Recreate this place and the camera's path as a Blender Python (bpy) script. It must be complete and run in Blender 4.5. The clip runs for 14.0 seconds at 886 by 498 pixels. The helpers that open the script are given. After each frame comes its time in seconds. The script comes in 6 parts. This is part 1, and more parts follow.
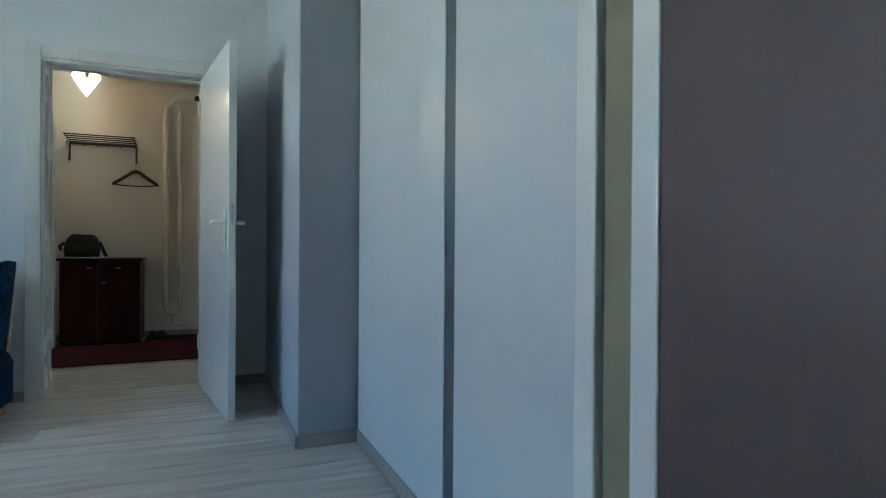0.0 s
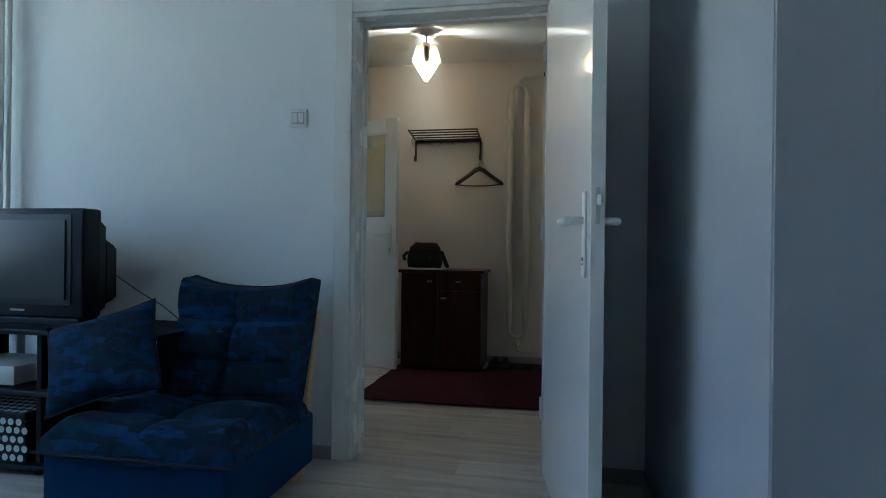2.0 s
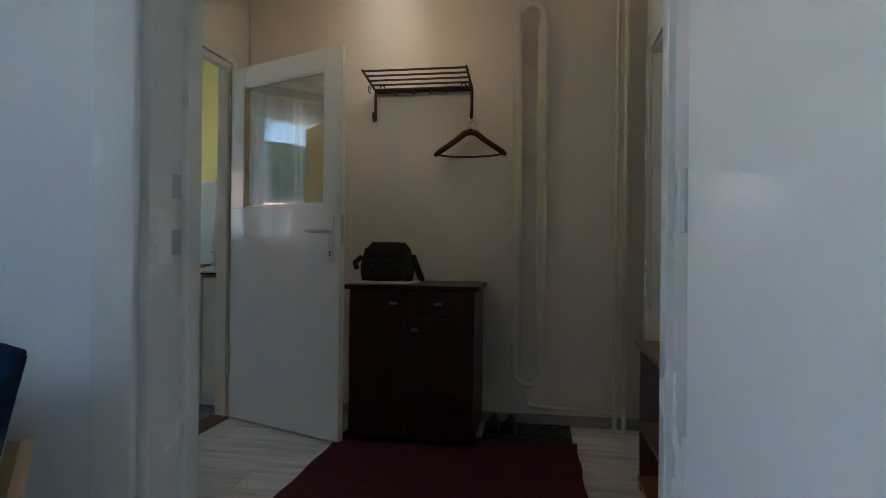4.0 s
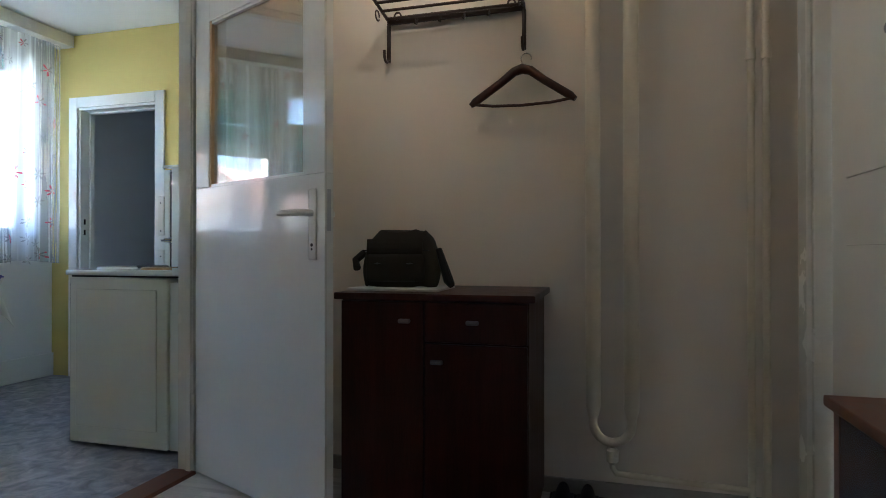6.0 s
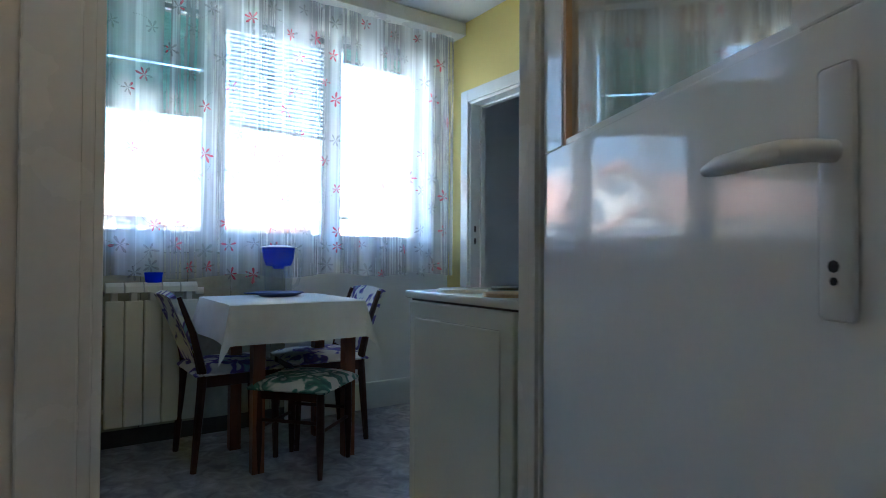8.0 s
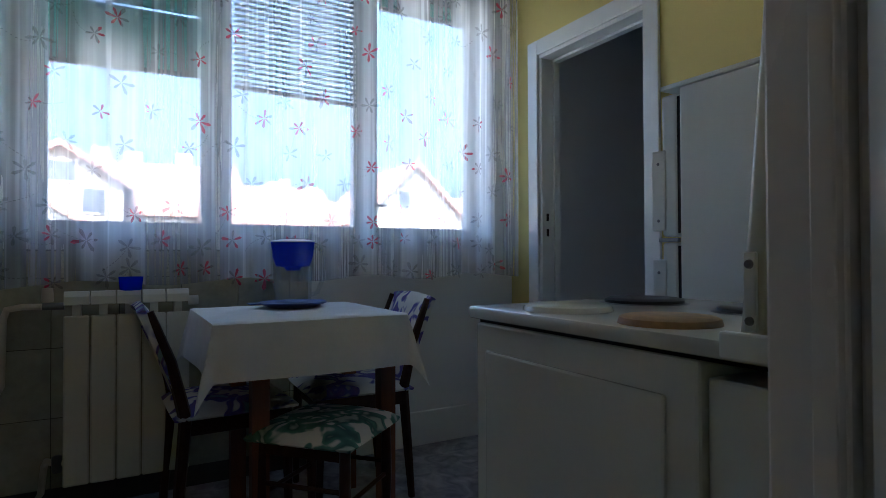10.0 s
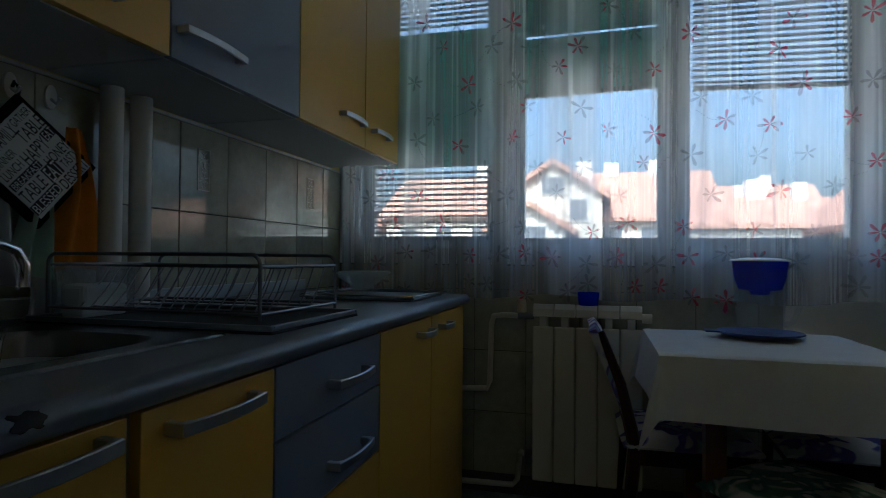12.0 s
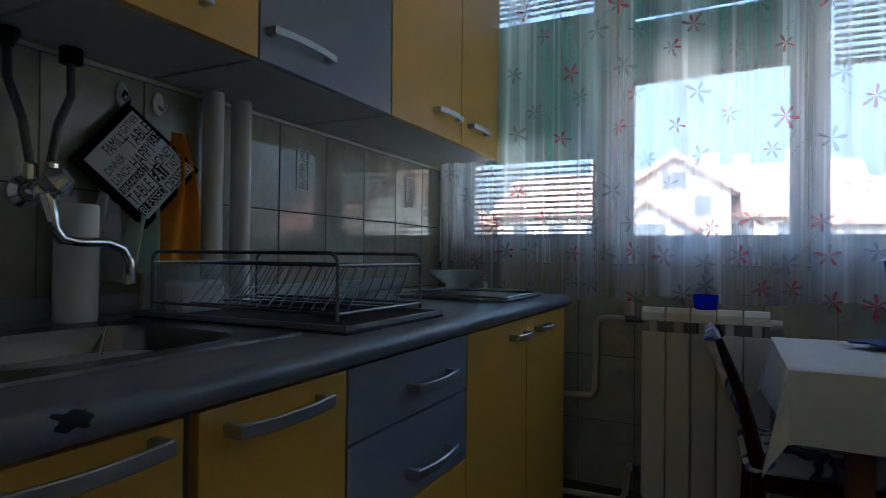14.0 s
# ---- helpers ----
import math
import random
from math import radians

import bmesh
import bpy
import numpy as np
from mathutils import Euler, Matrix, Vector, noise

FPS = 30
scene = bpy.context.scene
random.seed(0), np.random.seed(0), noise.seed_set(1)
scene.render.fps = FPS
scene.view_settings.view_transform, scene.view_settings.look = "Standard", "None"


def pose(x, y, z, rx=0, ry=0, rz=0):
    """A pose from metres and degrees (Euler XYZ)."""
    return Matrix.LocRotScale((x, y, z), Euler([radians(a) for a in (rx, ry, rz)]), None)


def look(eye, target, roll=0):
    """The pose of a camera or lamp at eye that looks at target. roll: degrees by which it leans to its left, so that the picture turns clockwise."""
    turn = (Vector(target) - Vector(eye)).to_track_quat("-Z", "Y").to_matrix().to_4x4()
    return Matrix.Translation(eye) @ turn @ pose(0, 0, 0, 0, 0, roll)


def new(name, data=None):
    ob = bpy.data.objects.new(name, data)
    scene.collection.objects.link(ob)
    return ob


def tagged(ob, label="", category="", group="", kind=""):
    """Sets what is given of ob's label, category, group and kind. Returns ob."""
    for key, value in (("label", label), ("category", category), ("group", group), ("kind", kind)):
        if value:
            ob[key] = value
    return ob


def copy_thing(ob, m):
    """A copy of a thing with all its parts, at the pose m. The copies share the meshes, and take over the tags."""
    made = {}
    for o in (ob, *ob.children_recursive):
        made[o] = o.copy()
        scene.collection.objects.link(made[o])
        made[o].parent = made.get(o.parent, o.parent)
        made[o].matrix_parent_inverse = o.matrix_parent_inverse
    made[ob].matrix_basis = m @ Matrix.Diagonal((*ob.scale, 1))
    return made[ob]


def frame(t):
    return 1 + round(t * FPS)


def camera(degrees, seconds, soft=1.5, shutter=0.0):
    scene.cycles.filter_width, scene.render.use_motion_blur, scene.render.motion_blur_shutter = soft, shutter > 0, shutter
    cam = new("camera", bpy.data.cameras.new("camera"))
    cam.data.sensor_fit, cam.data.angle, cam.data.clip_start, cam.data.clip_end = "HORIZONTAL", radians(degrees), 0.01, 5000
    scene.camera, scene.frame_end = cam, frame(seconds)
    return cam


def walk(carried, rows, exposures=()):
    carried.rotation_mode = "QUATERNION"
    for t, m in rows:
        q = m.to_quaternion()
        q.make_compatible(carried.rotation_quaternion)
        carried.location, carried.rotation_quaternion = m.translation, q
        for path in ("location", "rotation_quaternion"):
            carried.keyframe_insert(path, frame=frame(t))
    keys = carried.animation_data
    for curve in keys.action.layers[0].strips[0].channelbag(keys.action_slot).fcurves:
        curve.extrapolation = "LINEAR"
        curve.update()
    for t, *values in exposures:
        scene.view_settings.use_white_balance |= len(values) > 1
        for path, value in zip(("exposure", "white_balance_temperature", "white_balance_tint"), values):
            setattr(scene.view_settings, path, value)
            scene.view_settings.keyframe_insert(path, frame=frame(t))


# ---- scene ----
cam = camera(74.9, 14.0, soft=0.6, shutter=0.1)
EXPOSURES = [(0, 3.85, 4950, -4), (0.5, 3.71, 4600, -6), (1.0, 3.53, 4700, -6), (2.0, 3.48, 4750, -2), (2.8, 3.88, 4930, -2), (3.5, 3.88, 4930, -2), (4.0, 3.57, 5130, 4), (6.4, 4.13, 5060, 7), (7.0, 3.88, 4960, 5), (7.5, 3.6, 4850, 4), (8.2, 3.65, 4950, 6), (10.3, 2.38, 5190, 12), (11.5, 1.78, 5300, 4), (12.0, 1.68, 5350, 4), (12.5, 1.78, 5350, 4), (13.0, 2.16, 5270, 9), (14, 2.51, 5320, 9)]
PATH = [
    (0, (0.195, 0.829, 0.921), (0.97, 2.672, 0.913), 0.4),
    (0.5, (0.221, 1.144, 0.92), (0.664, 3.094, 0.926), 0.6),
    (1, (0.287, 1.509, 0.923), (0.426, 3.505, 0.926), 0.7),
    (1.5, (0.303, 1.927, 0.937), (0.101, 3.917, 0.935), 0.5),
    (2, (0.232, 2.397, 0.957), (-0.143, 4.362, 0.958), 0.7),
    (2.5, (0.195, 2.884, 0.95), (-0.191, 4.846, 0.951), 0.7),
    (3, (0.122, 3.293, 0.974), (-0.24, 5.26, 0.976), 0.4),
    (3.5, (0.047, 3.673, 0.974), (-0.31, 5.641, 0.983), 0.5),
    (4, (-0.014, 4.014, 0.972), (-0.334, 5.989, 0.975), 0.6),
    (4.2, (-0.024, 4.11, 0.985), (-0.324, 6.087, 0.986), 0.6),
    (6.5, (-0.142, 5.304, 0.922), (-0.92, 7.146, 0.945), -0.4),
    (7, (-0.304, 5.611, 0.923), (-1.44, 7.257, 0.963), 0.2),
    (7.5, (-0.489, 5.921, 0.939), (-1.933, 7.304, 0.974), -0.3),
    (8, (-0.786, 6.161, 0.959), (-2.444, 7.279, 0.994), 0.3),
    (8.2, (-0.898, 6.222, 0.981), (-2.605, 7.265, 1.015), 0.3),
    (10.3, (-1.533, 6.561, 0.954), (-3.287, 7.521, 0.984), -0.2),
    (10.5, (-1.551, 6.575, 0.954), (-3.32, 7.507, 0.989), -0.1),
    (11, (-1.565, 6.6, 0.999), (-3.462, 7.232, 1.029), 0.0),
    (11.5, (-1.587, 6.619, 1.012), (-3.587, 6.615, 1.045), 0.2),
    (12, (-1.633, 6.619, 1.013), (-3.563, 6.094, 1.046), 0.5),
    (12.5, (-1.663, 6.615, 1.026), (-3.464, 5.744, 1.059), 0.6),
    (13, (-1.677, 6.607, 1.023), (-3.393, 5.582, 1.057), 0.7),
    (13.5, (-1.679, 6.616, 1.016), (-3.375, 5.558, 1.046), 0.8),
    (14, (-1.718, 6.648, 1.014), (-3.511, 5.761, 1.038), 0.6),
]
walk(cam, [(t, look(eye, target, roll)) for t, eye, target, roll in PATH], EXPOSURES)

# ---- world, sun, lamps, exposure ----
world = bpy.data.worlds.new("sky")
world.use_nodes = True
scene.world = world
sky = world.node_tree.nodes.new("ShaderNodeTexSky")
sky.sky_type = 'NISHITA'
sky.sun_disc = False
sky.sun_elevation = radians(48)
sky.sun_rotation = radians(100)
sky.air_density, sky.dust_density = 0.9, 9.0
world.node_tree.links.new(sky.outputs[0], world.node_tree.nodes["Background"].inputs[0])
world.node_tree.nodes["Background"].inputs[1].default_value = 0.15
sun = new("sun", bpy.data.lights.new("sun", 'SUN'))
sun.data.energy, sun.data.angle, sun.data.color = 3.0, radians(0.5), (1.0, 0.95, 0.88)
sun.matrix_world = look((30, -5, 36), (0, 0, 0))
bulb = new("hall_bulb_light", bpy.data.lights.new("hall_bulb_light", 'POINT'))
bulb.data.energy, bulb.data.shadow_soft_size, bulb.data.color = 1.25, 0.03, (1.0, 0.83, 0.64)
bulb.location = (-0.70, 6.54, 2.29)


# ---- materials ----
def mat(name, col, rough=0.6, metal=0.0, var=0.08, scale=6.0, fine=90.0, bump=0.15, spec=0.5, coat=0.0, stretch=(1, 1, 1), rand=0.0, alpha=1.0, trans=0.0, dist=0.002, rvar=0.03):
    m = bpy.data.materials.new(name)
    m.use_nodes = True
    nt = m.node_tree
    b = nt.nodes["Principled BSDF"]
    L = nt.links.new
    tc = nt.nodes.new("ShaderNodeTexCoord")
    mp = nt.nodes.new("ShaderNodeMapping")
    mp.inputs["Scale"].default_value = stretch
    L(tc.outputs["Object"], mp.inputs["Vector"])
    n1 = nt.nodes.new("ShaderNodeTexNoise")
    n1.inputs["Scale"].default_value, n1.inputs["Detail"].default_value = scale, 5
    n2 = nt.nodes.new("ShaderNodeTexNoise")
    n2.inputs["Scale"].default_value, n2.inputs["Detail"].default_value = fine, 3
    L(mp.outputs[0], n1.inputs["Vector"])
    L(mp.outputs[0], n2.inputs["Vector"])
    mix = nt.nodes.new("ShaderNodeMath")
    mix.operation = 'MULTIPLY_ADD'
    L(n2.outputs[0], mix.inputs[0])
    mix.inputs[1].default_value = 0.45
    L(n1.outputs[0], mix.inputs[2])
    mr = nt.nodes.new("ShaderNodeMapRange")
    L(mix.outputs[0], mr.inputs[0])
    mr.inputs[1].default_value, mr.inputs[2].default_value = 0.4, 1.05
    mr.inputs[3].default_value, mr.inputs[4].default_value = 1 - var, 1 + var
    val = mr.outputs[0]
    if rand:
        oi = nt.nodes.new("ShaderNodeObjectInfo")
        r2 = nt.nodes.new("ShaderNodeMapRange")
        L(oi.outputs["Random"], r2.inputs[0])
        r2.inputs[3].default_value, r2.inputs[4].default_value = 1 - rand, 1 + rand
        mu = nt.nodes.new("ShaderNodeMath")
        mu.operation = 'MULTIPLY'
        L(val, mu.inputs[0])
        L(r2.outputs[0], mu.inputs[1])
        val = mu.outputs[0]
        off = nt.nodes.new("ShaderNodeVectorMath")
        off.operation = 'MULTIPLY_ADD'
        L(oi.outputs["Random"], off.inputs[0])
        off.inputs[1].default_value = (37, 53, 11)
        L(tc.outputs["Object"], off.inputs[2])
        L(off.outputs[0], mp.inputs["Vector"])
    hsv = nt.nodes.new("ShaderNodeHueSaturation")
    hsv.inputs["Color"].default_value = (*col, 1)
    L(val, hsv.inputs["Value"])
    L(hsv.outputs[0], b.inputs["Base Color"])
    rr = nt.nodes.new("ShaderNodeMapRange")
    L(n1.outputs[0], rr.inputs[0])
    rr.inputs[1].default_value, rr.inputs[2].default_value = 0.3, 0.7
    rr.inputs[3].default_value, rr.inputs[4].default_value = max(rough - rvar, 0.02), min(rough + rvar, 1)
    L(rr.outputs[0], b.inputs["Roughness"])
    b.inputs["Metallic"].default_value = metal
    b.inputs["Specular IOR Level"].default_value = spec
    b.inputs["Coat Weight"].default_value = coat
    b.inputs["Coat Roughness"].default_value = 0.1
    b.inputs["Transmission Weight"].default_value = trans
    b.inputs["Alpha"].default_value = alpha
    if bump:
        bp = nt.nodes.new("ShaderNodeBump")
        bp.inputs["Strength"].default_value, bp.inputs["Distance"].default_value = bump, dist
        L(mix.outputs[0], bp.inputs["Height"])
        L(bp.outputs[0], b.inputs["Normal"])
    return m


def ramp_on(m, stops, scale, stretch=(1, 1, 1), kind='noise', detail=6, distort=0.0):
    """Recolours a material by a noise, wave or cell pattern through a colour ramp."""
    nt = m.node_tree
    tc = nt.nodes.new("ShaderNodeTexCoord")
    mp = nt.nodes.new("ShaderNodeMapping")
    mp.inputs["Scale"].default_value = stretch
    nt.links.new(tc.outputs["Object"], mp.inputs["Vector"])
    if kind == 'noise':
        n = nt.nodes.new("ShaderNodeTexNoise")
        n.inputs["Scale"].default_value, n.inputs["Detail"].default_value = scale, detail
        n.inputs["Distortion"].default_value = distort
        fac = n.outputs[0]
    else:
        n = nt.nodes.new("ShaderNodeTexVoronoi")
        n.inputs["Scale"].default_value = scale
        if kind == 'block':
            n.distance = 'CHEBYCHEV'
        s = nt.nodes.new("ShaderNodeSeparateColor")
        nt.links.new(n.outputs["Color"], s.inputs[0])
        fac = s.outputs[0]
    nt.links.new(mp.outputs[0], n.inputs["Vector"])
    cr = nt.nodes.new("ShaderNodeValToRGB")
    cr.color_ramp.interpolation = 'LINEAR' if kind == 'noise' else 'CONSTANT'
    e = cr.color_ramp.elements
    while len(e) < len(stops):
        e.new(0.5)
    for i, (p, c) in enumerate(stops):
        e[i].position, e[i].color = p, (*c, 1)
    nt.links.new(fac, cr.inputs[0])
    hs = [x for x in nt.nodes if x.type == 'HUE_SAT'][0]
    nt.links.new(cr.outputs[0], hs.inputs["Color"])
    return m


def emit(name, col, strength):
    m = bpy.data.materials.new(name)
    m.use_nodes = True
    b = m.node_tree.nodes["Principled BSDF"]
    b.inputs["Base Color"].default_value = (*col, 1)
    b.inputs["Emission Color"].default_value = (*col, 1)
    b.inputs["Emission Strength"].default_value = strength
    return m


def glass(name, tint=(0.95, 0.98, 0.97), rough=0.0, opac=0.06, gloss=0.06):
    """Thin pane: see-through with a mirror gloss."""
    m = bpy.data.materials.new(name)
    m.use_nodes = True
    nt = m.node_tree
    nt.nodes.remove(nt.nodes["Principled BSDF"])
    out = nt.nodes["Material Output"]
    t = nt.nodes.new("ShaderNodeBsdfTransparent")
    t.inputs[0].default_value = (*tint, 1)
    d = nt.nodes.new("ShaderNodeBsdfDiffuse")
    d.inputs[0].default_value = (*tint, 1)
    g = nt.nodes.new("ShaderNodeBsdfGlossy")
    g.inputs["Roughness"].default_value = rough
    m1 = nt.nodes.new("ShaderNodeMixShader")
    m1.inputs[0].default_value = opac
    m2 = nt.nodes.new("ShaderNodeMixShader")
    nt.links.new(t.outputs[0], m1.inputs[1])
    nt.links.new(d.outputs[0], m1.inputs[2])
    m2.inputs[0].default_value = gloss
    nt.links.new(m1.outputs[0], m2.inputs[1])
    nt.links.new(g.outputs[0], m2.inputs[2])
    nt.links.new(m2.outputs[0], out.inputs[0])
    return m


def sheer(name, col, low, high, back=0.55):
    """Thin curtain voile: part open weave, part lit cloth, denser in streaks."""
    m = bpy.data.materials.new(name)
    m.use_nodes = True
    nt = m.node_tree
    nt.nodes.remove(nt.nodes["Principled BSDF"])
    out = nt.nodes["Material Output"]
    t = nt.nodes.new("ShaderNodeBsdfTransparent")
    d = nt.nodes.new("ShaderNodeBsdfDiffuse")
    l = nt.nodes.new("ShaderNodeBsdfTranslucent")
    d.inputs[0].default_value = l.inputs[0].default_value = (*col, 1)
    md = nt.nodes.new("ShaderNodeMixShader")
    md.inputs[0].default_value = back
    nt.links.new(d.outputs[0], md.inputs[1])
    nt.links.new(l.outputs[0], md.inputs[2])
    tc = nt.nodes.new("ShaderNodeTexCoord")
    mp = nt.nodes.new("ShaderNodeMapping")
    mp.inputs["Scale"].default_value = (1, 22, 0.25)
    n = nt.nodes.new("ShaderNodeTexNoise")
    n.inputs["Scale"].default_value, n.inputs["Detail"].default_value = 1.0, 3
    mr = nt.nodes.new("ShaderNodeMapRange")
    mr.inputs[1].default_value, mr.inputs[2].default_value = 0.38, 0.66
    mr.inputs[3].default_value, mr.inputs[4].default_value = low, high
    nt.links.new(tc.outputs["Object"], mp.inputs["Vector"])
    nt.links.new(mp.outputs[0], n.inputs["Vector"])
    nt.links.new(n.outputs[0], mr.inputs[0])
    mx = nt.nodes.new("ShaderNodeMixShader")
    nt.links.new(mr.outputs[0], mx.inputs[0])
    nt.links.new(t.outputs[0], mx.inputs[1])
    nt.links.new(md.outputs[0], mx.inputs[2])
    nt.links.new(mx.outputs[0], out.inputs[0])
    return m


M_WALL = mat("white_wall_paint", (0.74, 0.75, 0.74), 0.75, var=0.03, scale=1.5, fine=160, bump=0.25)
M_HALL = mat("cream_wall_paint", (0.74, 0.68, 0.60), 0.7, var=0.03, scale=1.6, fine=150, bump=0.25)
M_YELLOW = mat("yellow_wall_paint", (0.72, 0.60, 0.20), 0.7, var=0.04, scale=2, fine=150, bump=0.25)
# wall paint greyed down: the alcove's dimmer light is put into the colour
M_ALCOVE = mat("shade_toned_wall_paint", (0.44, 0.47, 0.50), 0.75, var=0.03, scale=2, fine=150, bump=0.2)
M_PILLAR = mat("grey_pillar_face", (0.36, 0.38, 0.41), 0.75, var=0.03, scale=2, fine=150, bump=0.2)
M_CEIL = mat("ceiling_paint", (0.8, 0.8, 0.78), 0.85, var=0.02, scale=1.2, fine=120, bump=0.2)
M_DOOR = mat("white_gloss_paint", (0.82, 0.82, 0.78), 0.055, var=0.03, scale=4, fine=60, bump=0.008, coat=0.15, spec=0.5, rvar=0.015)
M_FRAME = mat("cream_gloss_paint", (0.74, 0.73, 0.68), 0.26, var=0.05, scale=5, fine=70, bump=0.15)
M_PLANK = mat("pale_oak_laminate", (0.55, 0.49, 0.42), 0.38, var=0.20, scale=2.2, fine=26, bump=0.06, stretch=(0.9, 14, 1), rand=0.09)
ramp_on(M_PLANK, [(0.3, (0.42, 0.37, 0.32)), (0.46, (0.60, 0.55, 0.49)), (0.7, (0.70, 0.65, 0.58))], 1.6, (1.0, 10, 1), distort=0.6)
M_BASE = mat("grey_oak_skirting", (0.33, 0.31, 0.29), 0.5, var=0.12, scale=6, fine=50, stretch=(1, 1, 8))
M_LINO = mat("blue_grey_linoleum", (0.19, 0.20, 0.23), 0.42, var=0.25, scale=9, fine=45, bump=0.08)
ramp_on(M_LINO, [(0.3, (0.14, 0.15, 0.18)), (0.5, (0.27, 0.27, 0.31)), (0.72, (0.44, 0.43, 0.47))], 11, distort=1.2, detail=8)
M_TILE = mat("grey_glazed_tile", (0.41, 0.40, 0.31), 0.04, var=0.24, scale=8, fine=40, bump=0.03, rand=0.04)
M_GROUT = mat("dark_grout", (0.10, 0.10, 0.09), 0.9, var=0.2, scale=20)
M_CABY = mat("yellow_laminate", (0.62, 0.36, 0.045), 0.38, var=0.05, scale=5, fine=120, bump=0.05)
M_CABB = mat("blue_grey_laminate", (0.20, 0.225, 0.29), 0.38, var=0.04, scale=5, fine=120, bump=0.05)
M_CARC = mat("grey_carcass_board", (0.46, 0.46, 0.43), 0.55, var=0.05, scale=5)
M_TOP = mat("blue_grey_worktop", (0.15, 0.17, 0.20), 0.30, var=0.10, scale=30, fine=300, bump=0.02, rvar=0.01)
M_STEEL = mat("brushed_steel", (0.22, 0.22, 0.23), 0.36, metal=1.0, var=0.08, scale=6, fine=120, bump=0.04, stretch=(1, 6, 1))
M_SINK = mat("dull_sink_steel", (0.18, 0.18, 0.185), 0.24, metal=1.0, var=0.1, scale=6, fine=120, bump=0.04)
M_CHROME = mat("chrome", (0.72, 0.72, 0.73), 0.1, metal=1.0, var=0.03, scale=8, bump=0)
M_ALU = mat("satin_aluminium", (0.52, 0.53, 0.55), 0.34, metal=1.0, var=0.05, scale=8, bump=0.03)
M_ENAMEL = mat("cream_enamel", (0.70, 0.70, 0.62), 0.2, var=0.04, scale=5, fine=60, bump=0.02, coat=0.3)
M_FRIDGE = mat("white_fridge_enamel", (0.72, 0.75, 0.72), 0.3, var=0.03, scale=4, fine=90, bump=0.04)
M_BLACK = mat("black_plastic", (0.008, 0.008, 0.010), 0.5, var=0.15, scale=8, bump=0.05, spec=0.3)
M_CAST = mat("cast_iron", (0.03, 0.028, 0.027), 0.45, var=0.2, scale=20, bump=0.15)
M_SCREEN = mat("dark_crt_glass", (0.022, 0.027, 0.028), 0.45, var=0.05, scale=3, bump=0)
M_PLASTW = mat("white_plastic", (0.72, 0.72, 0.68), 0.4, var=0.03, scale=6, bump=0.03)
M_RAD = mat("radiator_enamel", (0.68, 0.67, 0.58), 0.35, var=0.04, scale=6, bump=0.04)
M_PIPE = mat("cream_pipe_paint", (0.68, 0.62, 0.50), 0.35, var=0.06, scale=8, bump=0.08)
M_WALNUT = mat("dark_mahogany_veneer", (0.034, 0.008, 0.004), 0.33, var=0.55, scale=3, fine=30, bump=0.05, spec=0.22, stretch=(9, 9, 0.7))
M_WOODD = mat("dark_stained_wood", (0.050, 0.018, 0.011), 0.35, var=0.3, scale=5, fine=40, bump=0.06, spec=0.3, stretch=(8, 8, 1))
M_WOODR = mat("reddish_wood", (0.16, 0.055, 0.024), 0.38, var=0.3, scale=4, fine=40, bump=0.06, stretch=(8, 8, 1))
M_PINE = mat("pale_pine", (0.55, 0.36, 0.19), 0.5, var=0.15, scale=5, fine=40, stretch=(8, 8, 1))
M_RUG = mat("maroon_carpet", (0.060, 0.014, 0.018), 0.95, var=0.4, scale=30, fine=300, bump=0.8, spec=0.1, dist=0.004)
M_MAT = mat("black_rubber_mat", (0.015, 0.014, 0.014), 0.85, var=0.3, scale=40, fine=200, bump=0.5)
M_PERS = mat("patterned_rug", (0.30, 0.2, 0.15), 0.95, var=0.2, scale=20, fine=200, bump=0.7, spec=0.1)
ramp_on(M_PERS, [(0.0, (0.42, 0.34, 0.25)), (0.35, (0.30, 0.13, 0.10)), (0.6, (0.36, 0.28, 0.2)), (0.8, (0.12, 0.10, 0.12))], 24, (1, 1, 1), kind='cell')
M_PERSB = mat("navy_rug_border", (0.025, 0.03, 0.055), 0.95, var=0.3, scale=30, fine=250, bump=0.6, spec=0.1)
M_NAVY = mat("navy_upholstery", (0.006, 0.036, 0.105), 0.9, var=0.12, scale=12, fine=400, bump=0.35, spec=0.2)
M_PATCH = mat("blue_patchwork_fabric", (0.02, 0.05, 0.14), 0.88, var=0.5, scale=26, fine=180, bump=0.4, spec=0.2)
ramp_on(M_PATCH, [(0.0, (0.005, 0.018, 0.040)), (0.3, (0.009, 0.036, 0.095)), (0.5, (0.013, 0.022, 0.052)), (0.68, (0.007, 0.028, 0.052)), (0.85, (0.012, 0.042, 0.105))], 24, (0.55, 1.0, 1.5), kind='block')
M_PIPING = mat("dark_piping", (0.006, 0.010, 0.022), 0.8, bump=0.1)
M_BAG = mat("olive_canvas", (0.026, 0.021, 0.013), 0.85, var=0.2, scale=14, fine=300, bump=0.4)
M_PAPER = mat("white_paper", (0.75, 0.75, 0.73), 0.8, var=0.03, scale=20, fine=200, bump=0.3)
M_CLOTH = mat("white_damask_cloth", (0.70, 0.71, 0.70), 0.7, var=0.06, scale=16, fine=140, bump=0.25)
M_FLORAL = mat("floral_seat_fabric", (0.7, 0.7, 0.66), 0.85, var=0.08, scale=14, fine=200, bump=0.25)
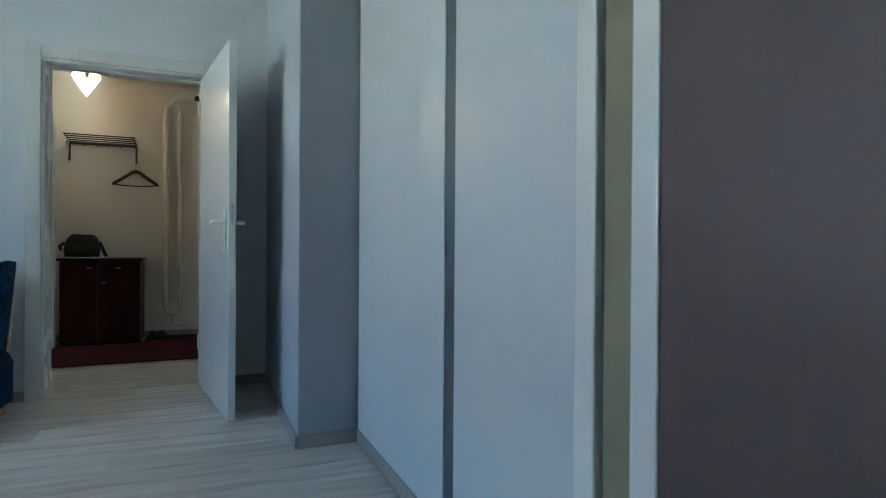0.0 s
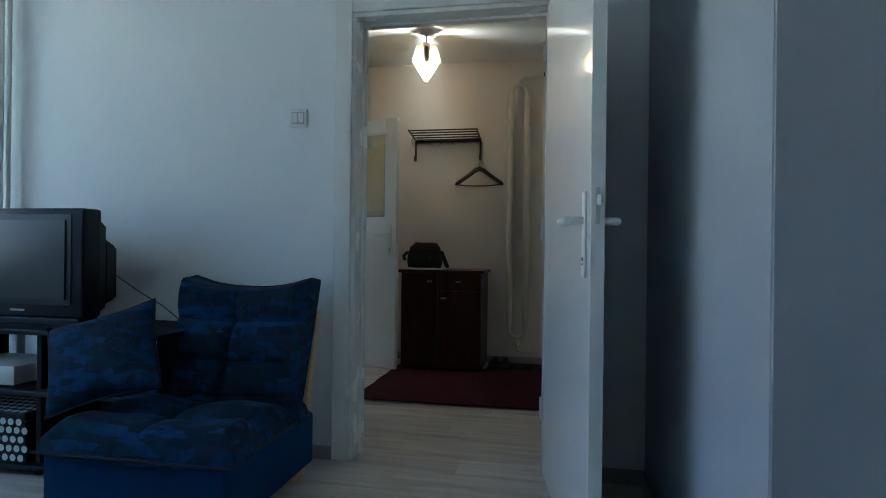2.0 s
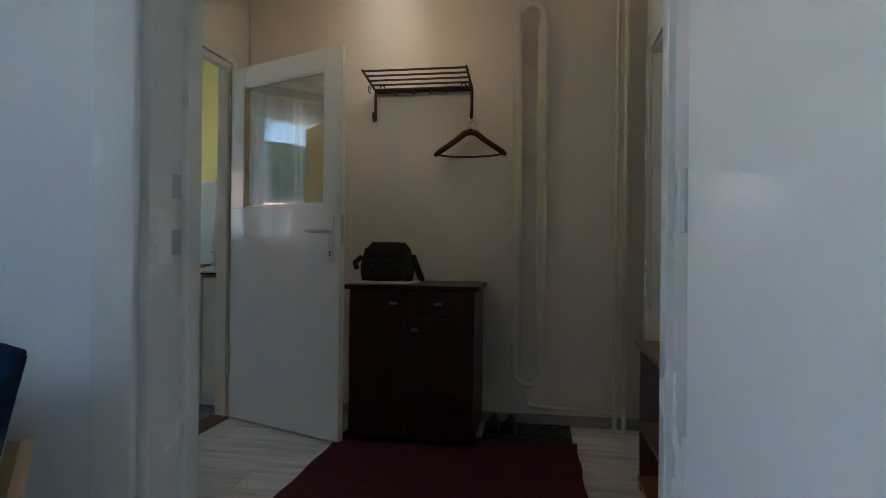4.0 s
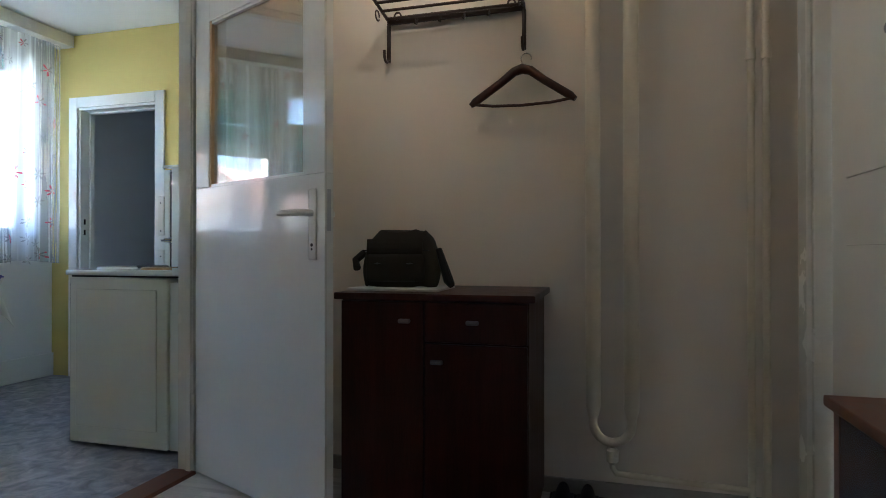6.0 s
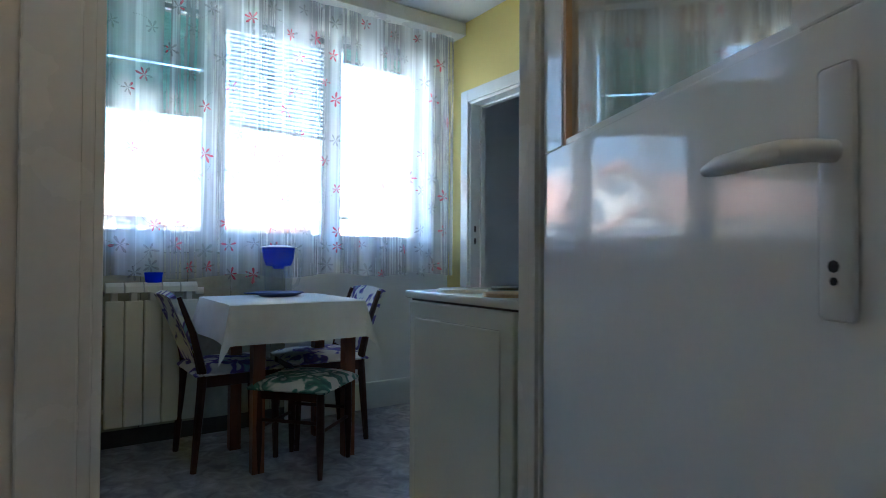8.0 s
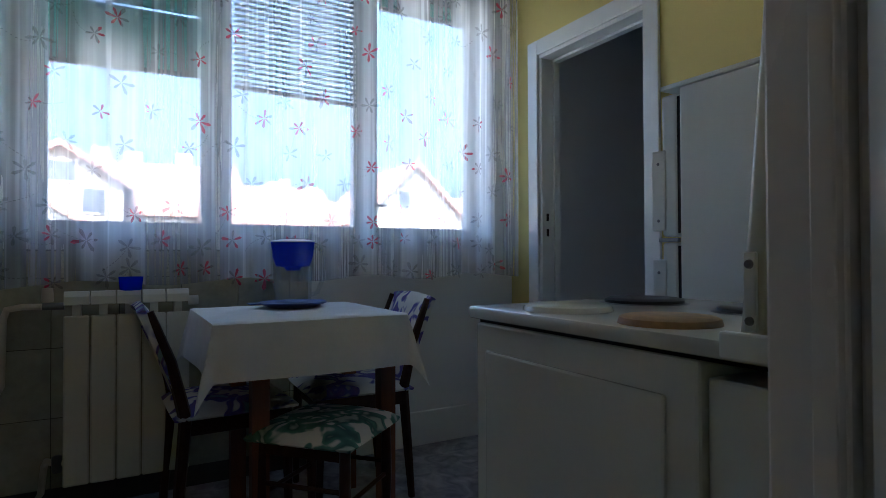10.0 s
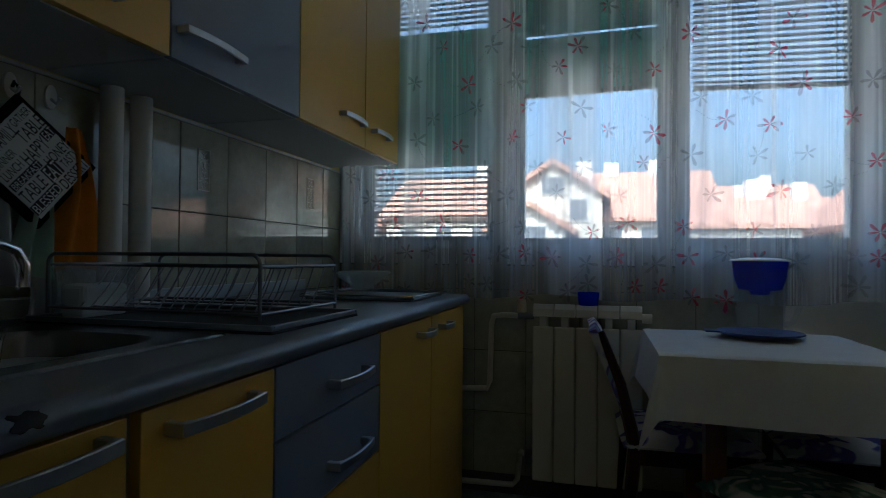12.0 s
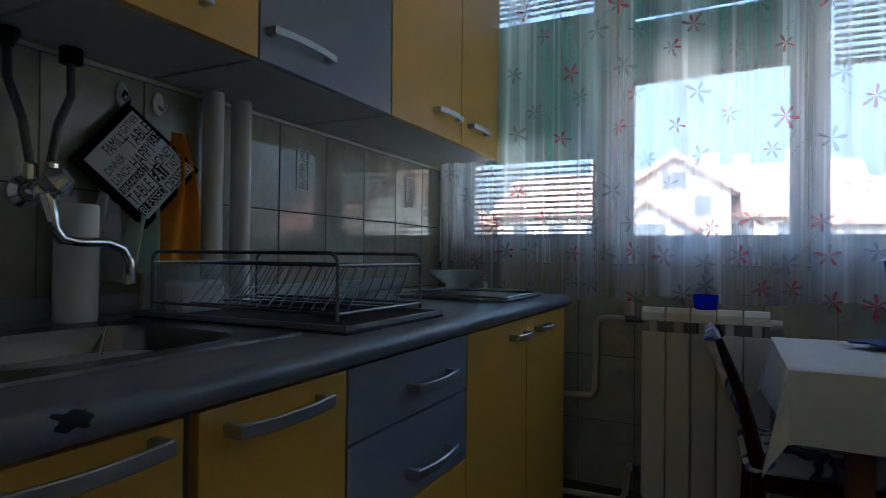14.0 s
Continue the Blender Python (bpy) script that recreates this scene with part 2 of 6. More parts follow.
ramp_on(M_FLORAL, [(0.0, (0.68, 0.67, 0.62)), (0.42, (0.66, 0.65, 0.60)), (0.47, (0.10, 0.24, 0.20)), (0.60, (0.05, 0.12, 0.12)), (0.66, (0.40, 0.46, 0.40))], 13, distort=0.8, detail=1)
M_FLORAL2 = mat("blue_floral_fabric", (0.7, 0.7, 0.68), 0.85, var=0.06, scale=14, fine=200, bump=0.25)
ramp_on(M_FLORAL2, [(0.0, (0.70, 0.69, 0.66)), (0.50, (0.70, 0.69, 0.66)), (0.56, (0.10, 0.10, 0.40)), (0.66, (0.16, 0.10, 0.30)), (0.72, (0.25, 0.38, 0.5))], 12, distort=0.9, detail=1)
M_BLIND = mat("green_blind_slat", (0.20, 0.46, 0.41), 0.5, var=0.05, scale=8, bump=0.02)
# shade on the undersides of open slats is put into this dark colour
M_BLINDW = mat("shade_dark_blind_slat", (0.16, 0.20, 0.22), 0.45, var=0.04, scale=8, bump=0.02)
M_BLUEP = sheer("blue_translucent_plastic", (0.012, 0.06, 0.80), 0.92, 0.96, 0.6)
M_NAVYP = mat("navy_plastic", (0.04, 0.07, 0.24), 0.4, var=0.05, scale=8, bump=0.02)
M_ORANGE = mat("orange_terry_towel", (0.65, 0.24, 0.02), 0.95, var=0.15, scale=30, fine=400, bump=0.6, spec=0.1)
M_TEAL = mat("pale_green_towel", (0.42, 0.58, 0.48), 0.95, var=0.12, scale=30, fine=400, bump=0.6, spec=0.1)
M_GREYT = mat("grey_towel", (0.42, 0.42, 0.42), 0.95, var=0.12, scale=30, fine=400, bump=0.6, spec=0.1)
M_PVC = mat("white_pvc_pipe", (0.66, 0.65, 0.60), 0.4, var=0.05, scale=6, bump=0.04)
M_HOSE = mat("braided_hose", (0.12, 0.12, 0.13), 0.4, metal=0.7, var=0.3, scale=60, fine=400, bump=0.5)
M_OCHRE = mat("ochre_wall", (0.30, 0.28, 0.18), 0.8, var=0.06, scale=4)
M_PURPLE = mat("dark_mauve_door_face", (0.135, 0.100, 0.092), 0.42, spec=0.3, var=0.1, scale=3)
M_ROOF = mat("terracotta_roof_tiles", (0.31, 0.175, 0.135), 0.8, var=0.25, scale=1.5, fine=9, bump=0.4, dist=0.05)
M_FACADE = mat("cream_render", (0.46, 0.42, 0.37), 0.85, var=0.08, scale=0.8, fine=12)
M_FACADE2 = mat("white_render", (0.55, 0.54, 0.52), 0.85, var=0.06, scale=0.8, fine=12)
M_GROUND = mat("town_ground", (0.14, 0.14, 0.13), 0.95, var=0.3, scale=0.2, fine=3)
M_WINGL = mat("dark_far_window", (0.10, 0.11, 0.13), 0.2, var=0.1, scale=2)
M_PANE = glass("window_glass", opac=0.02)
M_PANED = glass("door_glass", (0.90, 0.88, 0.80), 0.0, 0.06, 0.3)
M_CLEAR = glass("clear_plastic", (0.95, 0.97, 0.98), 0.05, 0.03, 0.04)
M_BOXP = glass("cloudy_plastic", (0.90, 0.94, 0.95), 0.08, 0.25, 0.15)
M_CUTG = glass("cut_glass", (0.88, 0.93, 0.92), 0.12, 0.22, 0.14)
M_SHEER = sheer("white_voile", (0.95, 0.96, 0.98), 0.30, 0.87, 0.86)
# the voile is mostly open, with broad gathered bands and thin creases
nt = M_SHEER.node_tree
mixer = nt.nodes["Material Output"].inputs[0].links[0].from_node
coords = [x for x in nt.nodes if x.type == 'TEX_COORD'][0]
total = None
for (sy, sz), lo, hi, amount in (((4.2, 0.10), 0.50, 0.60, 0.32), ((26, 0.35), 0.60, 0.67, 0.30), ((75, 1.1), 0.45, 0.75, 0.08)):
    mp = nt.nodes.new("ShaderNodeMapping")
    mp.inputs["Scale"].default_value = (1, sy, sz)
    mp.inputs["Location"].default_value = (0, sy * 0.37, 0)
    tx = nt.nodes.new("ShaderNodeTexNoise")
    tx.inputs["Scale"].default_value, tx.inputs["Detail"].default_value = 1.0, 2
    rg_ = nt.nodes.new("ShaderNodeMapRange")
    rg_.inputs[1].default_value, rg_.inputs[2].default_value = lo, hi
    rg_.inputs[3].default_value, rg_.inputs[4].default_value = (0.25 if total is None else 0.0), amount + (0.25 if total is None else 0.0)
    nt.links.new(coords.outputs["Object"], mp.inputs["Vector"])
    nt.links.new(mp.outputs[0], tx.inputs["Vector"])
    nt.links.new(tx.outputs[0], rg_.inputs[0])
    if total is None:
        total = rg_.outputs[0]
    else:
        ad = nt.nodes.new("ShaderNodeMath")
        ad.operation = 'ADD'
        nt.links.new(total, ad.inputs[0])
        nt.links.new(rg_.outputs[0], ad.inputs[1])
        total = ad.outputs[0]
nt.links.new(total, mixer.inputs[0])
M_SHADE = sheer("lamp_shade_glass", (0.62, 0.48, 0.28), 0.80, 0.90)
M_FILAMENT = emit("glowing_bulb", (1.0, 0.82, 0.55), 2.0)
M_REDP = sheer("red_flower_print", (0.80, 0.10, 0.16), 0.38, 0.60)
M_GREYP = sheer("grey_flower_print", (0.26, 0.33, 0.40), 0.26, 0.44)
M_DOTS = mat("white_dots", (0.75, 0.75, 0.75), 0.7, bump=0.1)
M_RUST = mat("rusty_lid", (0.36, 0.22, 0.08), 0.5, var=0.5, scale=14, fine=60, bump=0.2)
M_SPONGE = mat("yellow_sponge", (0.62, 0.50, 0.10), 0.95, var=0.2, scale=40, fine=200, bump=0.8)


# ---- mesh helpers ----
BASES = {}


def thing(name, label, category, base=(0, 0, 0), group="", kind=""):
    ob = new(name)
    ob.location = base
    ob.empty_display_size = 0.1
    BASES[ob.name] = Vector(base)
    return tagged(ob, label, category, group, kind)


def link_mesh(name, bm, material, smooth=False):
    bmesh.ops.recalc_face_normals(bm, faces=bm.faces[:])
    me = bpy.data.meshes.new(name)
    bm.to_mesh(me)
    bm.free()
    if smooth:
        me.polygons.foreach_set("use_smooth", [True] * len(me.polygons))
        me.set_sharp_from_angle(angle=radians(38))
    me.materials.append(material)
    return me


def part(name, bm, material, parent, label="", smooth=False, kind=""):
    root = parent.parent or parent
    bmesh.ops.translate(bm, verts=bm.verts[:], vec=-BASES.get(root.name, Vector()))
    ob = new(name, link_mesh(name, bm, material, smooth))
    ob.parent = parent
    return tagged(ob, label, kind=kind)


def solo(name, bm, material, label, category, kind="", smooth=False):
    return tagged(new(name, link_mesh(name, bm, material, smooth)), label, category, "", kind)


def box(x0, y0, z0, x1, y1, z1, bev=0.0, bm=None, seg=2):
    out = bm or bmesh.new()
    t = bmesh.new() if bev else out
    vs = [t.verts.new((x, y, z)) for x in (x0, x1) for y in (y0, y1) for z in (z0, z1)]
    for f in ((0, 1, 3, 2), (4, 6, 7, 5), (0, 4, 5, 1), (2, 3, 7, 6), (0, 2, 6, 4), (1, 5, 7, 3)):
        t.faces.new([vs[i] for i in f])
    if bev:
        bmesh.ops.recalc_face_normals(t, faces=t.faces[:])
        bmesh.ops.bevel(t, geom=t.edges[:], offset=bev, segments=seg, affect='EDGES', profile=0.5)
        if bm is None:
            return t
        merge(out, t)
    return out


def merge(bm, other):
    me = bpy.data.meshes.new("tmp")
    other.to_mesh(me)
    other.free()
    bm.from_mesh(me)
    bpy.data.meshes.remove(me)
    return bm


def tube(pts, r, seg=10, bm=None, closed=False):
    bm = bm or bmesh.new()
    pts = [Vector(p) for p in pts]
    n = len(pts)
    rings = []
    up = None
    for i, p in enumerate(pts):
        a = pts[i - 1] if (i or closed) else p
        b = pts[(i + 1) % n] if (i < n - 1 or closed) else p
        d = (b - a).normalized()
        if up is None:
            up = Vector((0, 0, 1)) if abs(d.z) < 0.9 else Vector((1, 0, 0))
        s = d.cross(up).normalized()
        up = s.cross(d).normalized()
        rr = r[i] if isinstance(r, (list, tuple)) else r
        rings.append([bm.verts.new(p + rr * (math.cos(2 * math.pi * k / seg) * s + math.sin(2 * math.pi * k / seg) * up)) for k in range(seg)])
    for i in range(n if closed else n - 1):
        A, B = rings[i], rings[(i + 1) % n]
        for k in range(seg):
            bm.faces.new((A[k], A[(k + 1) % seg], B[(k + 1) % seg], B[k]))
    if not closed:
        bm.faces.new(rings[0])
        bm.faces.new(rings[-1])
    return bm


def arc(c, r, a0, a1, u, v, n=8):
    c, u, v = Vector(c), Vector(u), Vector(v)
    return [c + r * (math.cos(radians(a0 + (a1 - a0) * i / n)) * u + math.sin(radians(a0 + (a1 - a0) * i / n)) * v) for i in range(n + 1)]


def lathe(prof, c, seg=24, bm=None):
    bm = bm or bmesh.new()
    rings = [[bm.verts.new((c[0] + r * math.cos(2 * math.pi * k / seg), c[1] + r * math.sin(2 * math.pi * k / seg), c[2] + z)) for k in range(seg)] for r, z in prof]
    for A, B in zip(rings, rings[1:]):
        for k in range(seg):
            bm.faces.new((A[k], A[(k + 1) % seg], B[(k + 1) % seg], B[k]))
    for R, (r, z) in ((rings[0], prof[0]), (rings[-1], prof[-1])):
        if r > 1e-4:
            bm.faces.new(R)
    return bm


def prism(poly, axis, lo, hi, bm=None):
    """Extrudes a 2D outline along an axis ('x': outline in y,z; 'y': x,z; 'z': x,y)."""
    bm = bm or bmesh.new()
    put = {'x': lambda a, b, c: (c, a, b), 'y': lambda a, b, c: (a, c, b), 'z': lambda a, b, c: (a, b, c)}[axis]
    A = [bm.verts.new(put(a, b, lo)) for a, b in poly]
    B = [bm.verts.new(put(a, b, hi)) for a, b in poly]
    n = len(poly)
    for i in range(n):
        bm.faces.new((A[i], A[(i + 1) % n], B[(i + 1) % n], B[i]))
    bm.faces.new(A)
    bm.faces.new(B)
    return bm


def sheet(fn, nu, nv, bm=None, thick=0.0):
    bm = bm or bmesh.new()
    g = [[bm.verts.new(fn(i / nu, j / nv)) for j in range(nv + 1)] for i in range(nu + 1)]
    fs = [bm.faces.new((g[i][j], g[i + 1][j], g[i + 1][j + 1], g[i][j + 1])) for i in range(nu) for j in range(nv)]
    if thick:
        bmesh.ops.recalc_face_normals(bm, faces=bm.faces[:])
        bmesh.ops.solidify(bm, geom=fs, thickness=thick)
    return bm


def move(bm, m):
    bmesh.ops.transform(bm, matrix=m, verts=bm.verts[:])
    return bm


def letters(txt, place):
    """Text as a flat mesh, its box laid by place(a, b) with a along the line and b up."""
    cv = bpy.data.curves.new("txt", 'FONT')
    cv.body = txt
    tmp = bpy.data.objects.new("txt", cv)
    scene.collection.objects.link(tmp)
    bpy.context.view_layer.update()
    me = bpy.data.meshes.new_from_object(tmp.evaluated_get(bpy.context.evaluated_depsgraph_get()))
    bpy.data.objects.remove(tmp)
    bpy.data.curves.remove(cv)
    bm = bmesh.new()
    bm.from_mesh(me)
    bpy.data.meshes.remove(me)
    xs = [v.co.x for v in bm.verts]
    ys = [v.co.y for v in bm.verts]
    ax, bx_, ay, by = min(xs), max(xs), min(ys), max(ys)
    for v in bm.verts:
        v.co = place((v.co.x - ax) / (bx_ - ax), (v.co.y - ay) / (by - ay))
    return bm


def wall(name, axis, lo, hi, a0, a1, z0, z1, holes, material, label):
    """A wall across axis ('x' or 'y') from lo to hi, along the other one from a0 to a1, with holes (b0, b1, zlo, zhi)."""
    bm = bmesh.new()

    def blk(p, q, u, v):
        if q - p > 1e-4 and v - u > 1e-4:
            if axis == 'y':
                box(p, lo, u, q, hi, v, bm=bm)
            else:
                box(lo, p, u, hi, q, v, bm=bm)
    at = a0
    for b0, b1, u, v in sorted(holes):
        blk(at, b0, z0, z1)
        blk(b0, b1, z0, u)
        blk(b0, b1, v, z1)
        at = b1
    blk(at, a1, z0, z1)
    return solo(name, bm, material, label, "wall", "structure")


def lever(parent, p, out, along, label="white lever handle", above=0.082, below=0.160):
    """A lever handle on a door face: long plate and lever. p: spindle, out: face normal, along: lever direction."""
    p, o, a = Vector(p), Vector(out).normalized(), Vector(along).normalized()
    z = Vector((0, 0, 1))
    bm = bmesh.new()
    t = box(-0.020, -below, 0, 0.020, above, 0.008, bev=0.006)
    move(t, Matrix((a, z, o)).transposed().to_4x4())
    for v in t.verts:
        v.co += p
    merge(bm, t)
    tube([p, p + 0.03 * o, p + 0.05 * o + 0.012 * a, p + 0.056 * o + 0.05 * a, p + 0.054 * o + 0.1 * a, p + 0.045 * o + 0.135 * a], [0.011, 0.011, 0.012, 0.012, 0.011, 0.007], 10, bm)
    h = part("handle", bm, M_PLASTW, parent, label, smooth=True)
    k = bmesh.new()
    for dz in (0.108, 0.122):
        q = p - dz * z + 0.0075 * o
        tube([q, q + 0.002 * o], 0.006 if dz < 0.11 else 0.004, 8, k)
    part("keyhole", k, M_BLACK, h)
    return h


# ---- structure ----
H = 2.56
LX0, LX1, LY0, LY1 = -3.6, 0.90, -1.6, 4.885        # living room
HY1, HX1 = 7.30, 0.57                               # hall
KX0, KX1, KY0, KY1 = -4.14, -1.83, 5.425, 8.46       # kitchen
HX0 = -1.755
solo("floor", box(LX0, LY0, -0.12, 1.3, HY1, -0.010), M_GROUT, "subfloor under the pale laminate planks", "floor", "structure")
solo("kitchen_floor", box(KX0 - 0.3, KY0 - 0.1, -0.12, HX0 - 0.02, KY1 + 1.3, 0.0), M_LINO, "mottled blue-grey linoleum kitchen floor", "floor", "structure")
solo("ceiling", box(KX0 - 0.3, LY0 - 0.2, H, 1.4, HY1 + 0.2, H + 0.15), M_CEIL, "white painted ceiling of living room and hall", "ceiling", "structure")
solo("kitchen_ceiling", box(KX0 - 0.3, HY1 + 0.2, H + 0.002, HX0 - 0.02, KY1 + 1.3, H + 0.15), M_CEIL, "white painted kitchen ceiling", "ceiling", "structure")
wall("wall_living_north", 'y', LY1, 5.02, KX0 - 0.3, 1.4, 0, H, [(-0.675, 0.225, 0, 2.025)], M_WALL, "white painted wall between living room and hall")
wall("wall_living_west", 'x', LX0 - 0.25, LX0, LY0, LY1, 0, H, [(1.3, 4.5, 0.8, 2.4)], M_WALL, "white painted outer wall with a wide window")
wall("wall_living_south", 'y', LY0 - 0.2, LY0, LX0 - 0.25, 1.4, 0, H, [], M_WALL, "plain white painted wall")
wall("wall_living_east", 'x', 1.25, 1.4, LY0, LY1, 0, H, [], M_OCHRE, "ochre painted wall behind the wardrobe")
# its grey stands in for weaker light beside the open door
solo("wall_alcove", box(0.61, 3.51, 0, 1.25, LY1, H), M_ALCOVE, "wall projecting beside the open door, greyed for dimmer light", "wall", "structure")
# thin sheet over the wall end, darker grey than the face beside it
solo("pillar_face", box(0.612, 3.500, 0, 0.885, 3.5095, H), M_PILLAR, "darker grey pillar end beside the wardrobe", "pillar", "structure")
wall("wall_hall_north", 'y', HY1, HY1 + 0.15, HX0 + 0.001, HX1 + 0.3, 0, H, [], M_HALL, "cream painted hall wall behind cabinet and coat rack")
wall("wall_hall_east", 'x', HX1, HX1 + 0.2, 5.02, HY1, 0, H, [(6.29, 7.17, 0, 2.03)], M_HALL, "cream painted hall wall with the entrance door")
wall("wall_partition", 'x', KX1, HX0, 5.02, KY1, 0, H, [(6.185, 7.105, 0, 2.03)], M_HALL, "painted partition between hall and kitchen")
wall("wall_kitchen_south", 'y', 5.29, KY0, KX0 - 0.3, KX1, 0, H, [], M_YELLOW, "yellow painted kitchen wall above the tiles")
wall("wall_kitchen_north", 'y', KY1, KY1 + 0.12, KX0, HX0, 0, H, [(-3.895, -3.175, 0, 2.02)], M_YELLOW, "yellow painted kitchen wall with the pantry door")
WZ0, WZ1 = 1.06, 2.36
wall("wall_kitchen_window", 'x', KX0 - 0.3, KX0, KY0 - 0.12, KY1 + 0.12, 0, H, [(5.50, 8.32, WZ0, WZ1)], M_WALL, "white painted window wall of the kitchen")
solo("partition_kitchen_paint", box(KX1 - 0.004, 7.104, 0, KX1 - 0.0005, KY1, H), M_YELLOW, "yellow paint on the kitchen side of the partition", "wall", "structure")
# pantry behind the open doorway
wall("wall_pantry_back", 'y', KY1 + 1.15, KY1 + 1.25, KX0, HX0, 0, H, [], M_WALL, "white painted pantry back wall")
wall("wall_pantry_west", 'x', KX0 - 0.12, KX0, KY1 + 0.12, KY1 + 1.15, 0, H, [], M_WALL, "white painted pantry side wall")
wall("wall_pantry_east", 'x', -3.06, -2.96, KY1 + 0.12, KY1 + 1.15, 0, H, [], M_WALL, "white painted pantry side wall")

# skirting boards
for i, (a, b, c, d) in enumerate(((LX0, LY1 - 0.015, -0.735, LY1), (0.27, LY1 - 0.015, 0.61, LY1), (0.595, 3.49, 0.61, LY1 - 0.016), (0.611, 3.485, 0.885, 3.4995),
                                  (HX0, HY1 - 0.012, 0.565, HY1), (HX0, 5.02, HX0 + 0.012, 6.12), (HX1 - 0.012, 5.05, HX1, 6.20))):
    solo("baseboard_%d" % (i + 1), box(a, b, 0, c, d, 0.06, bev=0.003), M_BASE, "narrow grey oak-look skirting board", "skirting board", "structure")
solo("kitchen_baseboard", box(KX0, 7.30, 0, KX0 + 0.02, KY1, 0.17, bev=0.004), M_PLASTW, "tall white skirting board under the window", "skirting board", "structure")
solo("threshold_kitchen", prism([(-1.86, 0.0), (-1.85, 0.012), (-1.745, 0.012), (-1.735, 0.0)], 'y', 6.22, 7.08), M_WOODR, "reddish wooden door threshold", "threshold", "structure")


def lining(name, axis, lo, hi, b0, b1, top, material, label, case=0.075, t=0.025, sides=(1, 1)):
    """Door lining with casing on both faces of a wall across axis."""
    bm = bmesh.new()

    def bx(p, q, u, v, l, h, bev=0.004):
        if axis == 'y':
            box(p, l, u, q, h, v, bev=bev, bm=bm)
        else:
            box(l, p, u, h, q, v, bev=bev, bm=bm)
    bx(b0, b0 + t, 0, top - t, lo + 0.001, hi - 0.001)
    bx(b1 - t, b1, 0, top - t, lo + 0.001, hi - 0.001)
    bx(b0, b1, top - t, top, lo + 0.001, hi - 0.001)
    # stop strips
    m = lo + 0.65 * (hi - lo)
    bx(b0 + t - 0.002, b0 + t + 0.012, 0, top - t, m, hi - 0.004, 0.002)
    bx(b1 - t - 0.012, b1 - t + 0.002, 0, top - t, m, hi - 0.004, 0.002)
    bx(b0 + t, b1 - t, top - t - 0.012, top - t + 0.002, m, hi - 0.004, 0.002)
    for on, l, h in ((sides[0], lo - 0.016, lo + 0.0005), (sides[1], hi - 0.0005, hi + 0.016)):
        if on:
            bx(b0 - case + 0.01, b0 + 0.008, 0, top + case - 0.01, l, h)
            bx(b1 - 0.008, b1 + case - 0.01, 0, top + case - 0.01, l, h)
            bx(b0 + 0.0085, b1 - 0.0085, top - 0.008, top + case - 0.01, l, h)
    return solo(name, bm, material, label, "door frame", "structure")


lining("door_frame_living", 'y', LY1, 5.02, -0.675, 0.225, 2.025, M_FRAME, "cream painted wooden door frame of the living room", 0.08)
for z in (1.08, 0.98):
    solo("strike_plate", box(-0.651, 4.945, z - 0.022, -0.6485, 4.968, z + 0.022, bev=0.001), M_ALU, "steel strike plate set in the door frame", "strike plate")
lining("door_frame_kitchen", 'x', KX1, HX0, 6.185, 7.105, 2.03, M_FRAME, "cream painted wooden door frame of the kitchen", 0.075, sides=(0, 1))
lining("door_frame_pantry", 'y', KY1, KY1 + 0.12, -3.895, -3.175, 2.02, M_DOOR, "white painted pantry door frame", 0.08)
for z in (1.16, 1.08):
    solo("strike_plate", box(-3.872, KY1 + 0.03, z - 0.02, -3.868, KY1 + 0.045, z + 0.02), M_BLACK, "dark strike slot in the pantry door frame", "strike plate")
lining("door_frame_entrance", 'x', HX1, HX1 + 0.2, 6.29, 7.17, 2.03, M_FRAME, "cream painted frame of the entrance door", 0.085, sides=(1, 0))

# living room door, open against the alcove
HP, TP = Vector((0.20, 4.875, 0)), Vector((0.333, 4.005, 0))
dv = (TP - HP).normalized()
LW = (TP - HP).length
d1 = thing("door_1", "open white gloss-painted living room door", "door", HP, kind="structure")
mt = Matrix.Translation(HP) @ Matrix.Rotation(math.atan2(dv.y, dv.x), 4, 'Z')
leaf = part("leaf", move(box(0, -0.004, 0.012, LW, 0.036, 1.985, bev=0.003), mt), M_DOOR, d1)
nrm = mt.to_3x3() @ Vector((0, 1, 0))
pf = mt @ Vector((LW - 0.06, 0.036, 1.042))
pb = mt @ Vector((LW - 0.06, -0.004, 1.042))
lever(d1, pf, nrm, -dv)
lever(d1, pb, -nrm, -dv)
part("lock_plate", move(box(LW - 0.0005, 0.010, 1.03, LW + 0.0015, 0.022, 1.13, bev=0.0007), mt), M_ALU, d1, "worn steel lock plate")
part("latch_bolt", move(box(LW, 0.009, 1.08, LW + 0.012, 0.023, 1.11, bev=0.002), mt), M_CHROME, d1)
for z in (0.25, 1.0, 1.75):
    part("hinge", move(tube([(0, -0.012, z), (0, -0.012, z + 0.09)], 0.007, 8), mt), M_FRAME, d1, smooth=True)

# kitchen door, opened into the hall, with a tall upper pane
HP2, TP2 = Vector((-1.738, 7.075, 0)), Vector((-0.976, 6.752, 0))
dv2 = (TP2 - HP2).normalized()
W2 = (TP2 - HP2).length
d2 = thing("door_2", "open white half-glazed kitchen door", "door", HP2, kind="structure")
m2 = Matrix.Translation(HP2) @ Matrix.Rotation(math.atan2(dv2.y, dv2.x), 4, 'Z')
fr = bmesh.new()
S, GZ = 0.105, 1.195
box(0, 0, 0.012, W2, 0.04, GZ, bev=0.003, bm=fr)
box(0, 0, GZ, S, 0.04, 1.985, bev=0.003, bm=fr)
